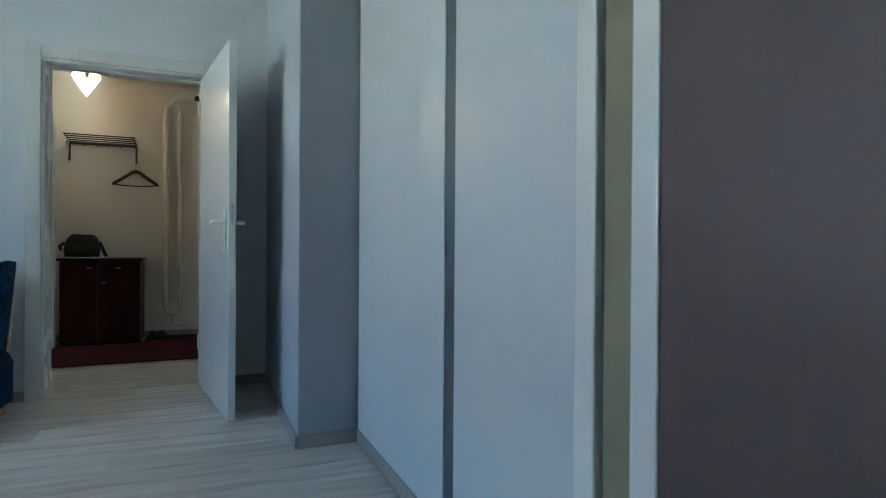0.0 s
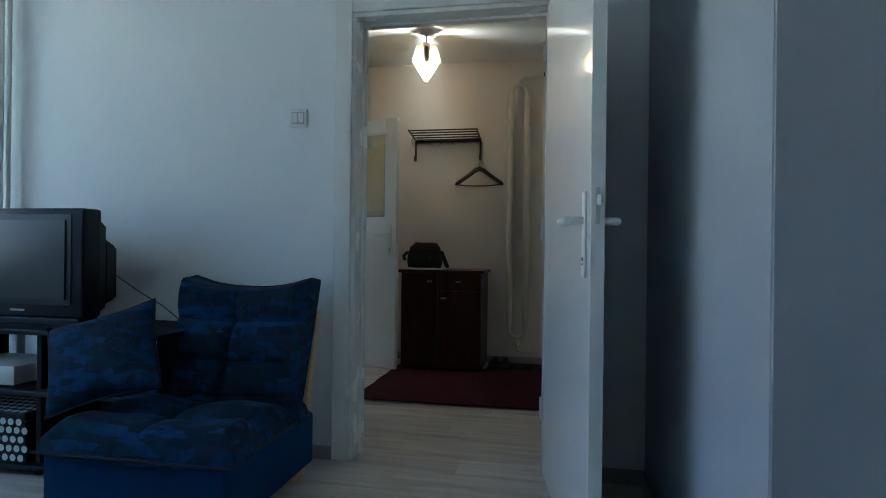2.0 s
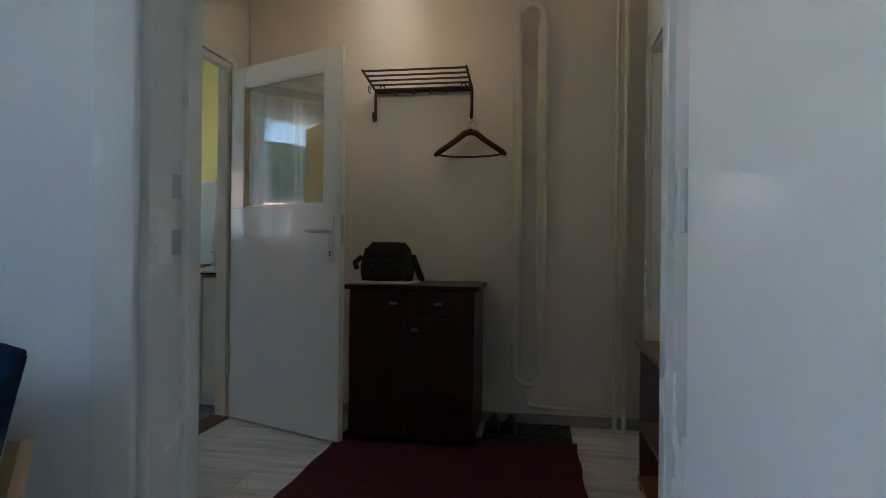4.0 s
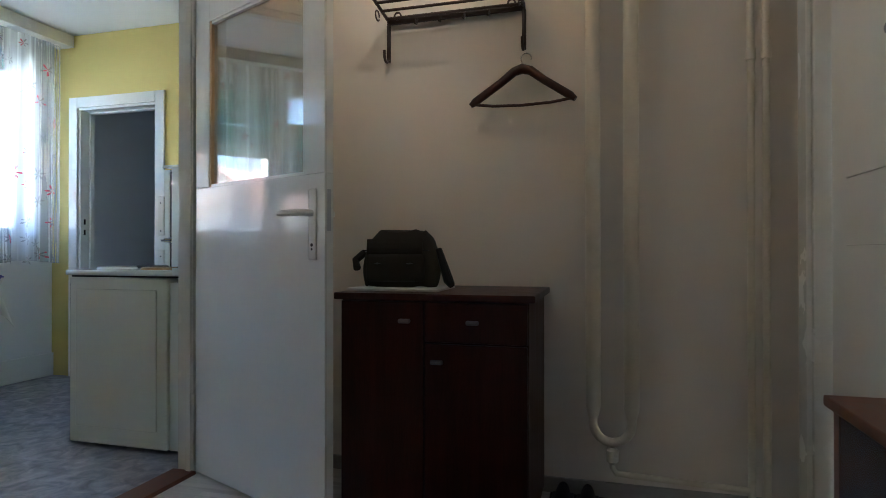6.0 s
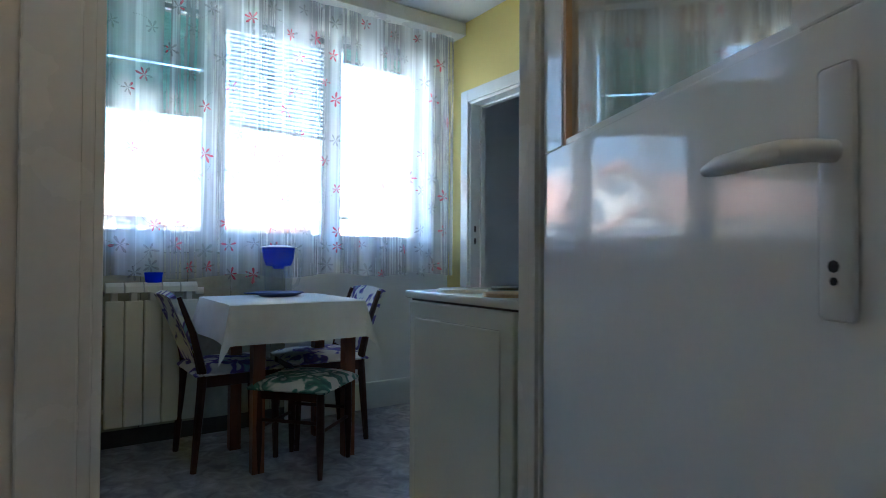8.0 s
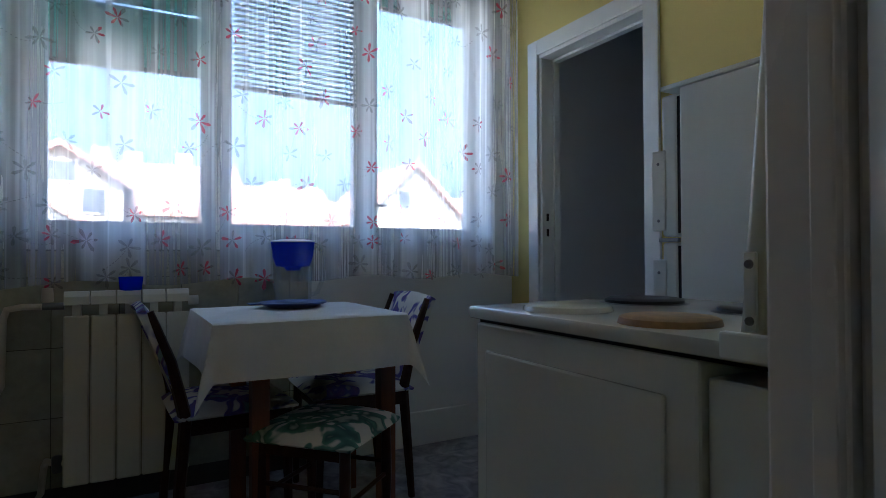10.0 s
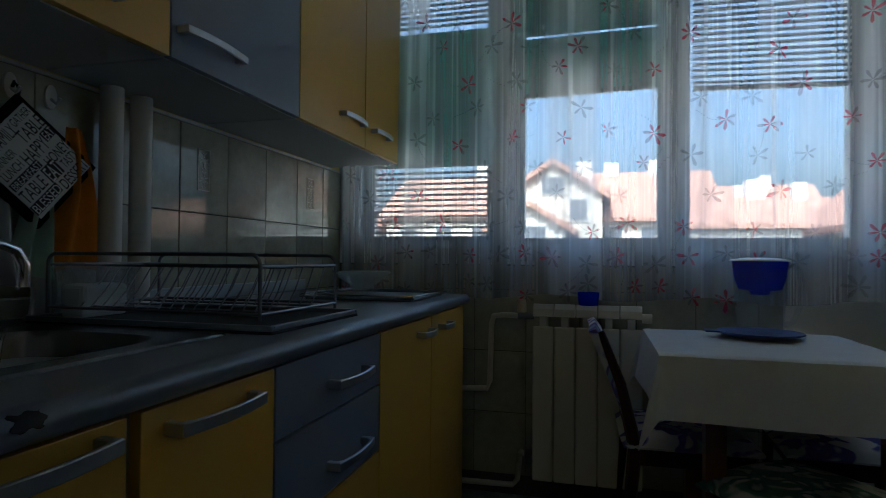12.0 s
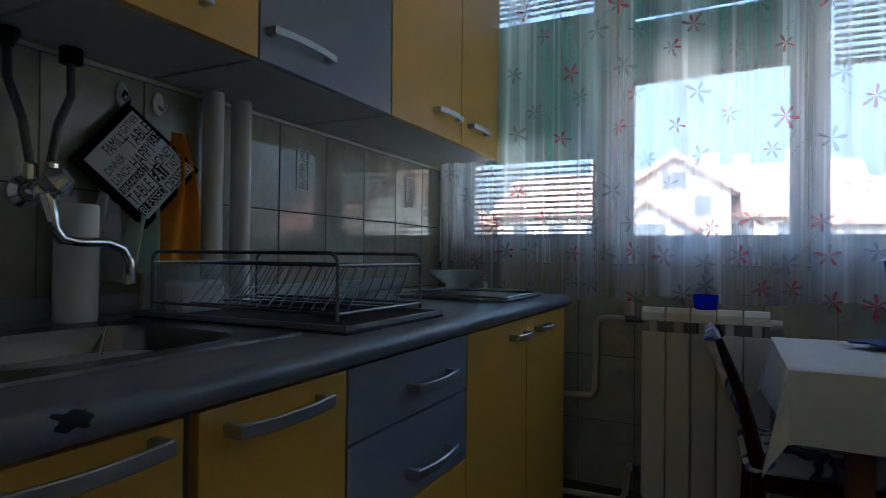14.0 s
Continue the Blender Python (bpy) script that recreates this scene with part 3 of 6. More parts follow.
box(W2 - S, 0, GZ, W2, 0.04, 1.985, bev=0.003, bm=fr)
box(S - 0.001, 0, 1.985 - 0.11, W2 - S + 0.001, 0.04, 1.985, bev=0.003, bm=fr)
part("leaf", move(fr, m2), M_DOOR, d2)
part("pane", move(box(S - 0.004, 0.017, GZ - 0.004, W2 - S + 0.004, 0.023, 1.88), m2), M_PANED, d2, "streaky glass pane reflecting the window")
bd = bmesh.new()
for a, b, c, d in ((W2 - S - 0.012, GZ, W2 - S, 1.875), (S + 0.012, GZ, W2 - S - 0.012, GZ + 0.012), (S + 0.012, 1.863, W2 - S - 0.012, 1.875)):
    box(a, 0.004, b, c, 0.016, d, bm=bd)
part("glazing_bead", move(bd, m2), M_DOOR, d2)
part("hinge_side_bead", move(box(S, 0.003, GZ, S + 0.013, 0.017, 1.875), m2), M_PINE, d2, "bare brown wooden bead")
n2 = m2.to_3x3() @ Vector((0, -1, 0))
lever(d2, m2 @ Vector((W2 - 0.055, 0.0, 1.062)), n2, -dv2)
lever(d2, m2 @ Vector((W2 - 0.055, 0.04, 1.062)), -n2, -dv2)
part("lock_plate", move(box(W2 - 0.0005, 0.012, 1.0, W2 + 0.0015, 0.028, 1.14, bev=0.0007), m2), M_ALU, d2, "worn steel lock plate")
part("edge_strip", move(box(W2 - 0.001, 0.0, 0.02, W2 + 0.004, 0.008, 1.98), m2), M_FRAME, d2, "yellowed door edge")
for z in (0.25, 1.75):
    part("hinge", move(tube([(-0.004, -0.008, z), (-0.004, -0.008, z + 0.09)], 0.007, 8), m2), M_FRAME, d2, smooth=True)

# entrance door in the hall's east wall
d3 = thing("door_3", "closed white panelled entrance door", "door", (HX1 + 0.06, 6.73, 0), kind="structure")
part("leaf", box(HX1 + 0.05, 6.32, 0.01, HX1 + 0.09, 7.14, 2.0, bev=0.003), M_DOOR, d3)
pm = bmesh.new()
for z0, z1 in ((0.25, 0.95), (1.15, 1.85)):
    box(HX1 + 0.042, 6.45, z0, HX1 + 0.051, 7.01, z1, bev=0.004, bm=pm)
part("raised_panel", pm, M_DOOR, d3)
part("peephole", tube([(HX1 + 0.036, 6.73, 1.5), (HX1 + 0.05, 6.73, 1.5)], 0.013, 12), M_STEEL, d3, "round brass-steel peephole", smooth=True)
lever(d3, (HX1 + 0.05, 6.38, 1.05), (-1, 0, 0), (0, 1, 0))

# a door leaf opened flat against the wall near the start of the walk
d4 = thing("door_4", "opened door with white edge and dark mauve face", "door", (0.86, 1.2, 0), kind="structure")
# face much darker than the white edge strip
part("leaf", box(0.842, 0.66, 0.012, 0.88, 1.5145, 1.99, bev=0.002), M_PURPLE, d4)
part("edge_strip", box(0.838, 1.515, 0.012, 0.884, 1.575, 1.99, bev=0.003), M_DOOR, d4, "white painted door edge")
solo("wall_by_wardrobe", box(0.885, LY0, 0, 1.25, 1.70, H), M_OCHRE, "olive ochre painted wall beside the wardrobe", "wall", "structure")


# ---- windows ----
def casement(name, axis_x, y0, y1, z0, z1, label, depth=0.06, handle=True):
    w = thing(name, label, "window", (axis_x, (y0 + y1) / 2, z0), kind="structure")
    t = 0.05
    f = bmesh.new()
    x0, x1 = axis_x - depth / 2, axis_x + depth / 2
    box(x0, y0, z0, x1, y0 + t, z1, bev=0.004, bm=f)
    box(x0, y1 - t, z0, x1, y1, z1, bev=0.004, bm=f)
    box(x0, y0 + t, z0, x1, y1 - t, z0 + t, bev=0.004, bm=f)
    box(x0, y0 + t, z1 - t, x1, y1 - t, z1, bev=0.004, bm=f)
    part("window_frame", f, M_PLASTW, w)
    p = part("pane", box(axis_x - 0.004, y0 + t - 0.004, z0 + t - 0.004, axis_x + 0.004, y1 - t + 0.004, z1 - t + 0.004), M_PANE, w)
    p.visible_shadow = False
    if handle:
        h = bmesh.new()
        box(x1, y0 + 0.012, 1.18, x1 + 0.008, y0 + 0.035, 1.25, bev=0.002, bm=h)
        tube([(x1 + 0.008, y0 + 0.024, 1.22), (x1 + 0.035, y0 + 0.024, 1.22), (x1 + 0.04, y0 + 0.09, 1.22)], 0.007, 8, h)
        part("handle", h, M_STEEL, w, "grey window handle", smooth=True)
    return w


GX = -4.30
SASH = ((5.50, 6.16), (6.235, 6.905), (6.935, 7.625), (7.655, 8.32))
for i, (a, b) in enumerate(SASH):
    casement("window_%d" % (i + 1), GX, a + (0.0 if i else 0.0), b, WZ0, WZ1, "white framed kitchen window overlooking rooftops", handle=i in (0, 3))
mu = bmesh.new()
for a, b in ((6.16, 6.235), (6.905, 6.935), (7.625, 7.655)):
    box(GX - 0.05, a, WZ0, GX + 0.06, b, WZ1, bev=0.004, bm=mu)
solo("window_mullion", mu, M_PLASTW, "white posts between the kitchen windows", "window frame", "structure")
solo("window_sill", box(KX0 - 0.28, 5.50, WZ0 - 0.03, KX0 + 0.03, 8.32, WZ0 - 0.001, bev=0.006), M_PLASTW, "white kitchen window sill", "window sill", "structure")
for i, (a, b) in enumerate(((1.3, 2.37), (2.37, 3.43), (3.43, 4.5))):
    casement("window_%d" % (i + 5), LX0 - 0.12, a, b, 0.8, 2.4, "white framed living room window", handle=False)
solo("living_window_sill", box(LX0 - 0.24, 1.3, 0.77, LX0 + 0.04, 4.5, 0.799, bev=0.006), M_PLASTW, "white living room window sill", "window sill", "structure")
solo("curtain_pelmet", box(KX0 + 0.06, KY0, 2.47, KX0 + 0.21, KY1, H, bev=0.004), M_FRAME, "cream boxed curtain pelmet below the ceiling", "pelmet", "structure")


# ---- blinds ----
SLATS = {}


def slat_mesh(width, tilt, material):
    key = (round(width, 3), tilt, material.name)
    if key not in SLATS:
        pts = [(-0.0125, -0.0012), (0, 0.0012), (0.0125, -0.0012), (0.0125, -0.0006), (0, 0.0018), (-0.0125, -0.0006)]
        c, s = math.cos(radians(tilt)), math.sin(radians(tilt))
        bm = prism([(c * a - s * b, s * a + c * b) for a, b in pts], 'y', -width / 2, width / 2)
        SLATS[key] = link_mesh("slat", bm, material)
    return SLATS[key]


def blind(y0, y1, runs, rail_z, lean, label):
    """A venetian blind; runs: (z from, z to, tilt, pitch, material) from the bottom; lean: rise of the slats across the width."""
    x = GX + 0.075
    b = thing("venetian_blind", label, "blind", (x, (y0 + y1) / 2, rail_z), "kitchen blinds")
    part("head_rail", box(x - 0.015, y0, WZ1 - 0.045, x + 0.015, y1, WZ1 - 0.015, bev=0.003), M_BLINDW, b)
    br = box(x - 0.013, y0, rail_z - 0.012, x + 0.013, y1, rail_z + 0.006, bev=0.003)
    for v in br.verts:
        v.co.z += lean * (v.co.y - (y0 + y1) / 2)
    part("bottom_rail", br, M_BLINDW, b)
    base = BASES[b.name]
    for z0, z1, tilt, pitch, m in runs:
        k = int((z1 - z0) / pitch)
        me = slat_mesh(y1 - y0, tilt, m)
        for i in range(k):
            z = z0 + pitch * (i + 0.5)
            s = new("slat", me)
            s.parent = b
            f = 1 - (z - rail_z) / (WZ1 - rail_z)
            s.location = Vector((x, (y0 + y1) / 2, z)) - base
            s.rotation_euler = (math.atan(lean * max(f, 0) + 0.004 * math.sin(i * 2.3)), 0, 0)
    for y in (y0 + 0.09, y1 - 0.06):
        part("ladder_cord", tube([(x + 0.015, y, rail_z), (x + 0.015, y, WZ1 - 0.04)], 0.0016, 5), M_BLINDW, b)
    return b


blind(5.525, 6.12, [(WZ0 + 0.06, 1.44, 17, 0.0255, M_BLINDW), (1.44, 2.09, 62, 0.021, M_BLIND), (2.09, 2.31, 10, 0.0255, M_BLINDW)], WZ0 + 0.05, 0.0, "green venetian blind lowered fully, slats half open")
blind(6.29, 6.85, [(1.76, 2.0, 66, 0.020, M_BLIND), (2.016, 2.31, 66, 0.020, M_BLIND)], 1.75, 0.02, "green venetian blind half lowered with closed slats")
blind(6.99, 7.57, [(1.735, 2.31, 11, 0.0255, M_BLINDW)], 1.725, -0.03, "venetian blind half lowered, open slats coloured dark for shaded undersides")
blind(7.70, 8.27, [(2.24, 2.31, 60, 0.006, M_BLIND)], 2.235, 0.0, "green venetian blind pulled up under its rail")

# ---- sheer curtain with printed flowers ----
CY0, CY1, CZ0, CZ1 = 5.50, 8.42, 0.86, 2.475
CX = KX0 + 0.125


def curtain_x(y, z):
    f = 0.35 + 0.65 * (CZ1 - z) / (CZ1 - CZ0)
    return CX + f * (0.022 * math.sin(y * 34 + 1.6 * math.sin(y * 7)) + 0.010 * math.sin(y * 71 + 2)) + 0.012 * math.sin(y * 9 + z)


def curtain_p(u, v):
    y, z = CY0 + (CY1 - CY0) * u, CZ0 + (CZ1 - CZ0) * v
    z += 0.012 * math.sin(y * 11) * (1 - v) ** 3
    return (curtain_x(y, z), y, z)


cu = thing("sheer_curtain", "white sheer curtain printed with red and grey flowers", "curtain", (CX, 7.0, CZ0))
part("voile", sheet(curtain_p, 420, 8), M_SHEER, cu, smooth=True)
rng = random.Random(4)
pr = {"red": bmesh.new(), "grey": bmesh.new()}
row = 0
z = CZ0 + 0.035
while z < CZ1 - 0.05:
    y = CY0 + 0.05 + (0.11 if row % 2 else 0.0)
    while y < CY1 - 0.05:
        yy, zz = y + rng.uniform(-0.04, 0.04), z + rng.uniform(-0.03, 0.03)
        low = zz < CZ0 + 0.2
        if rng.random() < (0.97 if low else 0.9):
            bmf = pr["red" if rng.random() < 0.55 else "grey"]
            r, a0, n = rng.uniform(0.034, 0.050), rng.uniform(0, 6), rng.choice((5, 6, 6))
            for k in range(n):
                a = a0 + 2 * math.pi * k / n + rng.uniform(-0.15, 0.15)
                rl = r * rng.uniform(0.7, 1.1)
                pet = []
                for s_, w_ in ((0.06, 0.03), (0.45, 0.11), (0.8, 0.14), (1.0, 0.0), (0.8, -0.14), (0.45, -0.11), (0.06, -0.03)):
                    py = yy + rl * (s_ * math.cos(a) - w_ * math.sin(a))
                    pz = zz + rl * (s_ * math.sin(a) + w_ * math.cos(a))
                    pet.append(bmf.verts.new((curtain_x(py, pz) + 0.004, py, pz)))
                bmf.faces.new(pet)
            if rng.random() < 0.6:
                sa, sd = rng.uniform(0, 6.3), rng.uniform(-1.2, 1.2)
                for k in range(9):
                    da, db = r * (0.35 + 0.26 * k), sa + sd * 0.09 * k
                    dot = []
                    for ey, ez in ((0, -0.0016), (0.007, -0.0016), (0.007, 0.0016), (0, 0.0016)):
                        py = yy + (da + ey) * math.cos(db) - ez * math.sin(db)
                        pz = max(zz + (da + ey) * math.sin(db) + ez * math.cos(db), CZ0 + 0.01)
                        dot.append(pr["grey"].verts.new((curtain_x(py, pz) + 0.004, py, pz)))
                    pr["grey"].faces.new(dot)
        y += 0.20 if not low else 0.13
    row += 1
    z += 0.125
part("red_print", pr["red"], M_REDP, cu, "red flower print", kind="stuff")
part("grey_print", pr["grey"], M_GREYP, cu, "grey flower print", kind="stuff")

# ---- rooftops outside ----
solo("ground", box(-400, -300, -13.0, 300, 300, -12.5), M_GROUND, "town ground far below the window", "ground", "structure")


def house(x, y, w, d, eave, ridge, wallm, axis, label, wins, chim=((0.3, 0.4),)):
    """A house block: w along y, d along x, ridge along 'y' or gable towards the viewer ('x'). wins: (y, z, width, height) on the face at x + d / 2."""
    h = thing("house", label, "house", (x, y, -12.5), "rooftops")
    z0 = -12.5
    part("wall", box(x - d / 2, y - w / 2, z0, x + d / 2, y + w / 2, eave), wallm, h)
    o = 0.4
    rf = bmesh.new()
    if axis == 'y':
        prism([(x - d / 2 - o, eave - 0.1), (x + d / 2 + o, eave - 0.1), (x + d / 2 + o, eave + 0.1), (x, ridge), (x - d / 2 - o, eave + 0.1)], 'y', y - w / 2 - o, y + w / 2 + o, rf)
    else:
        prism([(y - w / 2, eave), (y + w / 2, eave), (y, ridge - 0.25)], 'x', x - d / 2 + 0.01, x + d / 2, rf)
        part("gable", rf, wallm, h)
        rf = bmesh.new()
        for sgn in (-1, 1):
            prism([(y, ridge), (y, ridge - 0.28), (y + sgn * (w / 2 + o), eave - 0.45), (y + sgn * (w / 2 + o), eave - 0.15)], 'x', x - d / 2 - o, x + d / 2 + o, rf)
    part("roof", rf, M_ROOF, h, "red clay tile roof")
    for yy, zz, ww, hh in wins:
        wd = part("window", box(x + d / 2 - 0.05, yy - ww / 2 - 0.08, zz - hh / 2 - 0.08, x + d / 2 + 0.06, yy + ww / 2 + 0.08, zz + hh / 2 + 0.08), M_FACADE2, h)
        part("pane", box(x + d / 2 + 0.055, yy - ww / 2, zz - hh / 2, x + d / 2 + 0.075, yy + ww / 2, zz + hh / 2), M_WINGL, wd)
    for a, b in chim:
        part("chimney", box(x - 0.4, y + a * w - 0.4, ridge - 1.5, x + 0.4, y + a * w + 0.4, ridge + b, bev=0.05), M_FACADE2, h)
    return h


def far_windows(y, n, z, dy, w=0.9, h=1.3):
    return [(y + dy * (i - (n - 1) / 2), z, w, h) for i in range(n)]


house(-34, 4.4, 4.6, 8, 4.3, 5.9, M_FACADE, 'x', "cream gabled house with a red tile roof", [(4.4, 4.6, 1.1, 0.8), (3.0, 3.4, 0.8, 1.0), (5.6, 3.4, 0.8, 1.0)])
house(-28.5, 3.6, 3.2, 3, 2.5, 3.6, M_FACADE2, 'x', "low white gabled annexe with a dark window", [(3.6, 2.0, 1.5, 0.9)], chim=())
house(-36, 9.0, 6.0, 9, 3.0, 6.0, M_FACADE, 'y', "cream house with a steep red tile roof", far_windows(9.0, 3, 2.0, 1.8), chim=((0.1, 0.6), (-0.3, 0.5)))
house(-30, 12.2, 4.0, 6, 2.4, 3.9, M_FACADE2, 'y', "low white house with a red roof", far_windows(12.2, 2, 1.6, 1.7, 0.8, 0.7), chim=((0.25, 0.7),))
house(-42, 16.5, 6.5, 7, 2.9, 5.0, M_FACADE, 'y', "cream terraced house with a red roof", far_windows(16.5, 3, 2.0, 2.0), chim=((-0.2, 0.8), (0.3, 0.9)))
hs = house(-31, 19.5, 6.0, 7, 2.7, 5.75, M_FACADE2, 'x', "white gabled house with a round attic window", [(18.9, 3.9, 0.6, 0.7)], chim=())
part("round_window", lathe([(0.0, 0.0), (0.55, 0.0), (0.55, 0.06), (0.45, 0.09), (0.0, 0.09)], (0, 0, 0), 20), M_WINGL, hs).matrix_basis = Matrix.Translation((3.53, 1.6, 15.3)) @ Matrix.Rotation(radians(90), 4, 'Y')
house(-38, -2.0, 7.0, 9, 3.4, 6.2, M_FACADE, 'y', "cream house with a broad red roof", far_windows(-2.0, 3, 2.2, 2.1), chim=((0.2, 0.8),))
house(-30, -9.0, 6.0, 8, 3.0, 5.6, M_FACADE2, 'x', "white gabled house across the courtyard", [(-9.0, 3.9, 1.0, 1.0)])
house(-52, 7.0, 30, 10, 3.4, 7.0, M_FACADE, 'y', "long far row of houses with red roofs", far_windows(7.0, 9, 2.4, 3.0), chim=((-0.4, 0.8), (-0.1, 0.7), (0.2, 0.9), (0.4, 0.7)))
house(-48, 34, 16, 10, 3.2, 6.4, M_FACADE, 'y', "far cream house row with a red roof", far_windows(34, 4, 2.2, 3.0))

# ---- living room things ----
sw = thing("light_switch", "white double rocker light switch on the wall", "switch", (-0.924, LY1, 1.55))
part("plate", box(-0.967, LY1 - 0.012, 1.508, -0.881, LY1, 1.592, bev=0.004), M_PLASTW, sw)
part("inset", box(-0.954, LY1 - 0.0135, 1.522, -0.894, LY1 - 0.0115, 1.578, bev=0.0005), M_CARC, sw, "grey inset frame")
for a in (-0.950, -0.922):
    part("rocker", box(a, LY1 - 0.017, 1.528, a + 0.025, LY1 - 0.0115, 1.572, bev=0.002), M_PLASTW, sw)

wd = thing("wardrobe", "pale blue-grey sliding wardrobe with a dark upright rail", "wardrobe", (0.9, 2.67, 0))
part("body", box(0.905, 1.72, 0.06, 1.24, 3.48, H - 0.01), M_WALL, wd)
M_WARD = mat("pale_grey_panel", (0.66, 0.69, 0.70), 0.35, var=0.02, scale=2, fine=120, bump=0.03)
part("door_panel", box(0.882, 2.456, 0.065, 0.904, 3.478, H - 0.015, bev=0.003), M_WARD, wd)
part("door_panel", box(0.876, 1.777, 0.065, 0.898, 2.364, H - 0.015, bev=0.003), M_WARD, wd)
part("upright_rail", box(0.884, 2.365, 0.06, 0.904, 2.455, H - 0.012, bev=0.004), M_PILLAR, wd, "grey recessed upright rail").data.materials[0] = mat("dark_grey_rail", (0.10, 0.12, 0.14), 0.4, var=0.08)
part("edge_profile", box(0.872, 1.712, 0.0, 0.905, 1.776, H - 0.012, bev=0.004), M_DOOR, wd, "white edge profile")
part("plinth", box(0.878, 1.777, 0.0, 0.9, 3.484, 0.062, bev=0.004), M_BASE, wd, "grey plinth strip")

# blue armchair without arms
ac = thing("armchair", "armless blue armchair with buttoned patchwork cushions", "armchair", (-1.08, 4.36, 0))
part("base", box(-1.415, 4.02, 0.06, -0.745, 4.68, 0.275, bev=0.018, seg=3), M_NAVY, ac, "plain navy upholstered base", smooth=True)
for x, y in ((-1.36, 4.08), (-0.80, 4.08), (-1.36, 4.62), (-0.80, 4.62)):
    part("leg", lathe([(0.030, 0.0), (0.034, 0.01), (0.042, 0.065)], (x, y, 0), 14), M_PINE, ac, "pale turned wooden foot", smooth=True)


def quilt(u, v, w, d, thick, nu, nv):
    """Height of a tufted cushion: pillowed cells with seams and sunken buttons."""
    e = min(u, 1 - u, v, 1 - v)
    rim = min(1.0, e / 0.09) ** 0.5
    su = abs(math.sin(math.pi * nu * u)) ** 0.35
    sv = abs(math.sin(math.pi * nv * v)) ** 0.35
    return thick * rim * (0.52 + 0.16 * su + 0.34 * sv) + 0.006 * math.sin(13 * u + 7 * v) * rim


def seat_fn(sign):
    def fn(u, v):
        h = quilt(u, v, 0.7, 0.62, 0.105, 2, 2.6)
        x = -1.43 + 0.70 * u + 0.012 * math.sin(9 * v)
        y = 3.995 + 0.60 * v
        sag = -0.012 * math.sin(math.pi * u)
        return (x, y, 0.278 + (h if sign > 0 else 0) + (sag if sign > 0 else 0))
    return fn


sb = sheet(seat_fn(1), 44, 40)
sheet(seat_fn(-1), 44, 40, sb)
bmesh.ops.remove_doubles(sb, verts=sb.verts[:], dist=0.0015)
sc = part("seat_cushion", sb, M_PATCH, ac, "blue patchwork seat cushion", smooth=True)
part("piping", tube([(-1.43 + 0.70 * u, 3.993, 0.282) for u in [i / 10 for i in range(11)]] + [(-0.728, 3.995 + 0.6 * v, 0.284) for v in [i / 10 for i in range(1, 11)]], 0.006, 6), M_PIPING, sc, "dark piping")


def back_fn(sign):
    def fn(u, v):
        h = quilt(u, v, 0.62, 0.55, 0.14, 2, 3)
        k = abs(2 * u - 1)
        ear = (0.055 * k ** 3 - 0.034 * max(0, (k - 0.8) / 0.2) ** 2) * max(0, v - 0.6) / 0.4
        x = -1.375 + 0.61 * u + (u - 0.5) * 0.02 * v
        s = 0.30 + 0.488 * v + ear - 0.012 * math.sin(math.pi * u) * v
        y = 4.60 + 0.16 * v
        return (x, y - (h if sign > 0 else 0.0) * 0.96, s + (h * 0.28 if sign > 0 else 0))
    return fn


bb = sheet(back_fn(1), 44, 44)
sheet(back_fn(-1), 44, 44, bb)
bmesh.ops.remove_doubles(bb, verts=bb.verts[:], dist=0.0015)
bc = part("back_cushion", bb, M_PATCH, ac, "blue patchwork back cushion", smooth=True)
part("piping", tube([(-1.375 + 0.61 * u + (u - 0.5) * 0.02, 4.752, 0.792 + 0.055 * abs(2 * u - 1) ** 3 - 0.034 * max(0, (abs(2 * u - 1) - 0.8) / 0.2) ** 2 - 0.012 * math.sin(math.pi * u)) for u in [i / 16 for i in range(17)]], 0.007, 6), M_PIPING, bc, "dark piping")
for u in (0.5,):
    for v in (1 / 3, 2 / 3):
        q = back_fn(1)(u, v)
        part("button", lathe([(0.0, -0.004), (0.012, -0.002), (0.013, 0.003), (0.0, 0.006)], q, 10), M_NAVY, bc)
for x in (-1.36, -0.782):
    part("side_rail", prism([(4.62, 0.20), (4.68, 0.20), (4.79, 0.68), (4.765, 0.68)], 'x', x - 0.012, x + 0.012), M_PINE, ac, "pale wooden back frame")
for z, y in ((0.42, 4.69), (0.62, 4.735)):
    part("back_slat", box(-1.345, y, z, -0.796, y + 0.014, z + 0.05, bev=0.003), M_PINE, ac)

cush = thing("cushion", "blue patchwork throw cushion leaning on the armchair", "cushion", (-1.40, 4.30, 0.36))
U, V, N = Vector((0.42, 0.06, 0.125)), Vector((-0.155, 0.16, 0.29)), Vector((0, 0, 0))
N = U.cross(V).normalized()


def pillow_fn(sign):
    def fn(u, v):
        a, b = 2 * u - 1, 2 * v - 1
        k = (1 - a ** 4) ** 0.7 * (1 - b ** 4) ** 0.7
        pin = 1 - 0.05 * (1 - abs(a)) * abs(b) ** 3
        p = Vector((-1.40, 4.26, 0.545)) + U * (a / 2) * (1 - 0.06 * (1 - b * b) * abs(a)) + V * (b / 2) * pin * (1 - 0.06 * (1 - a * a) * abs(b))
        return p + N * sign * (0.062 * k + 0.004 * math.sin(17 * u + 11 * v) * k)
    return fn


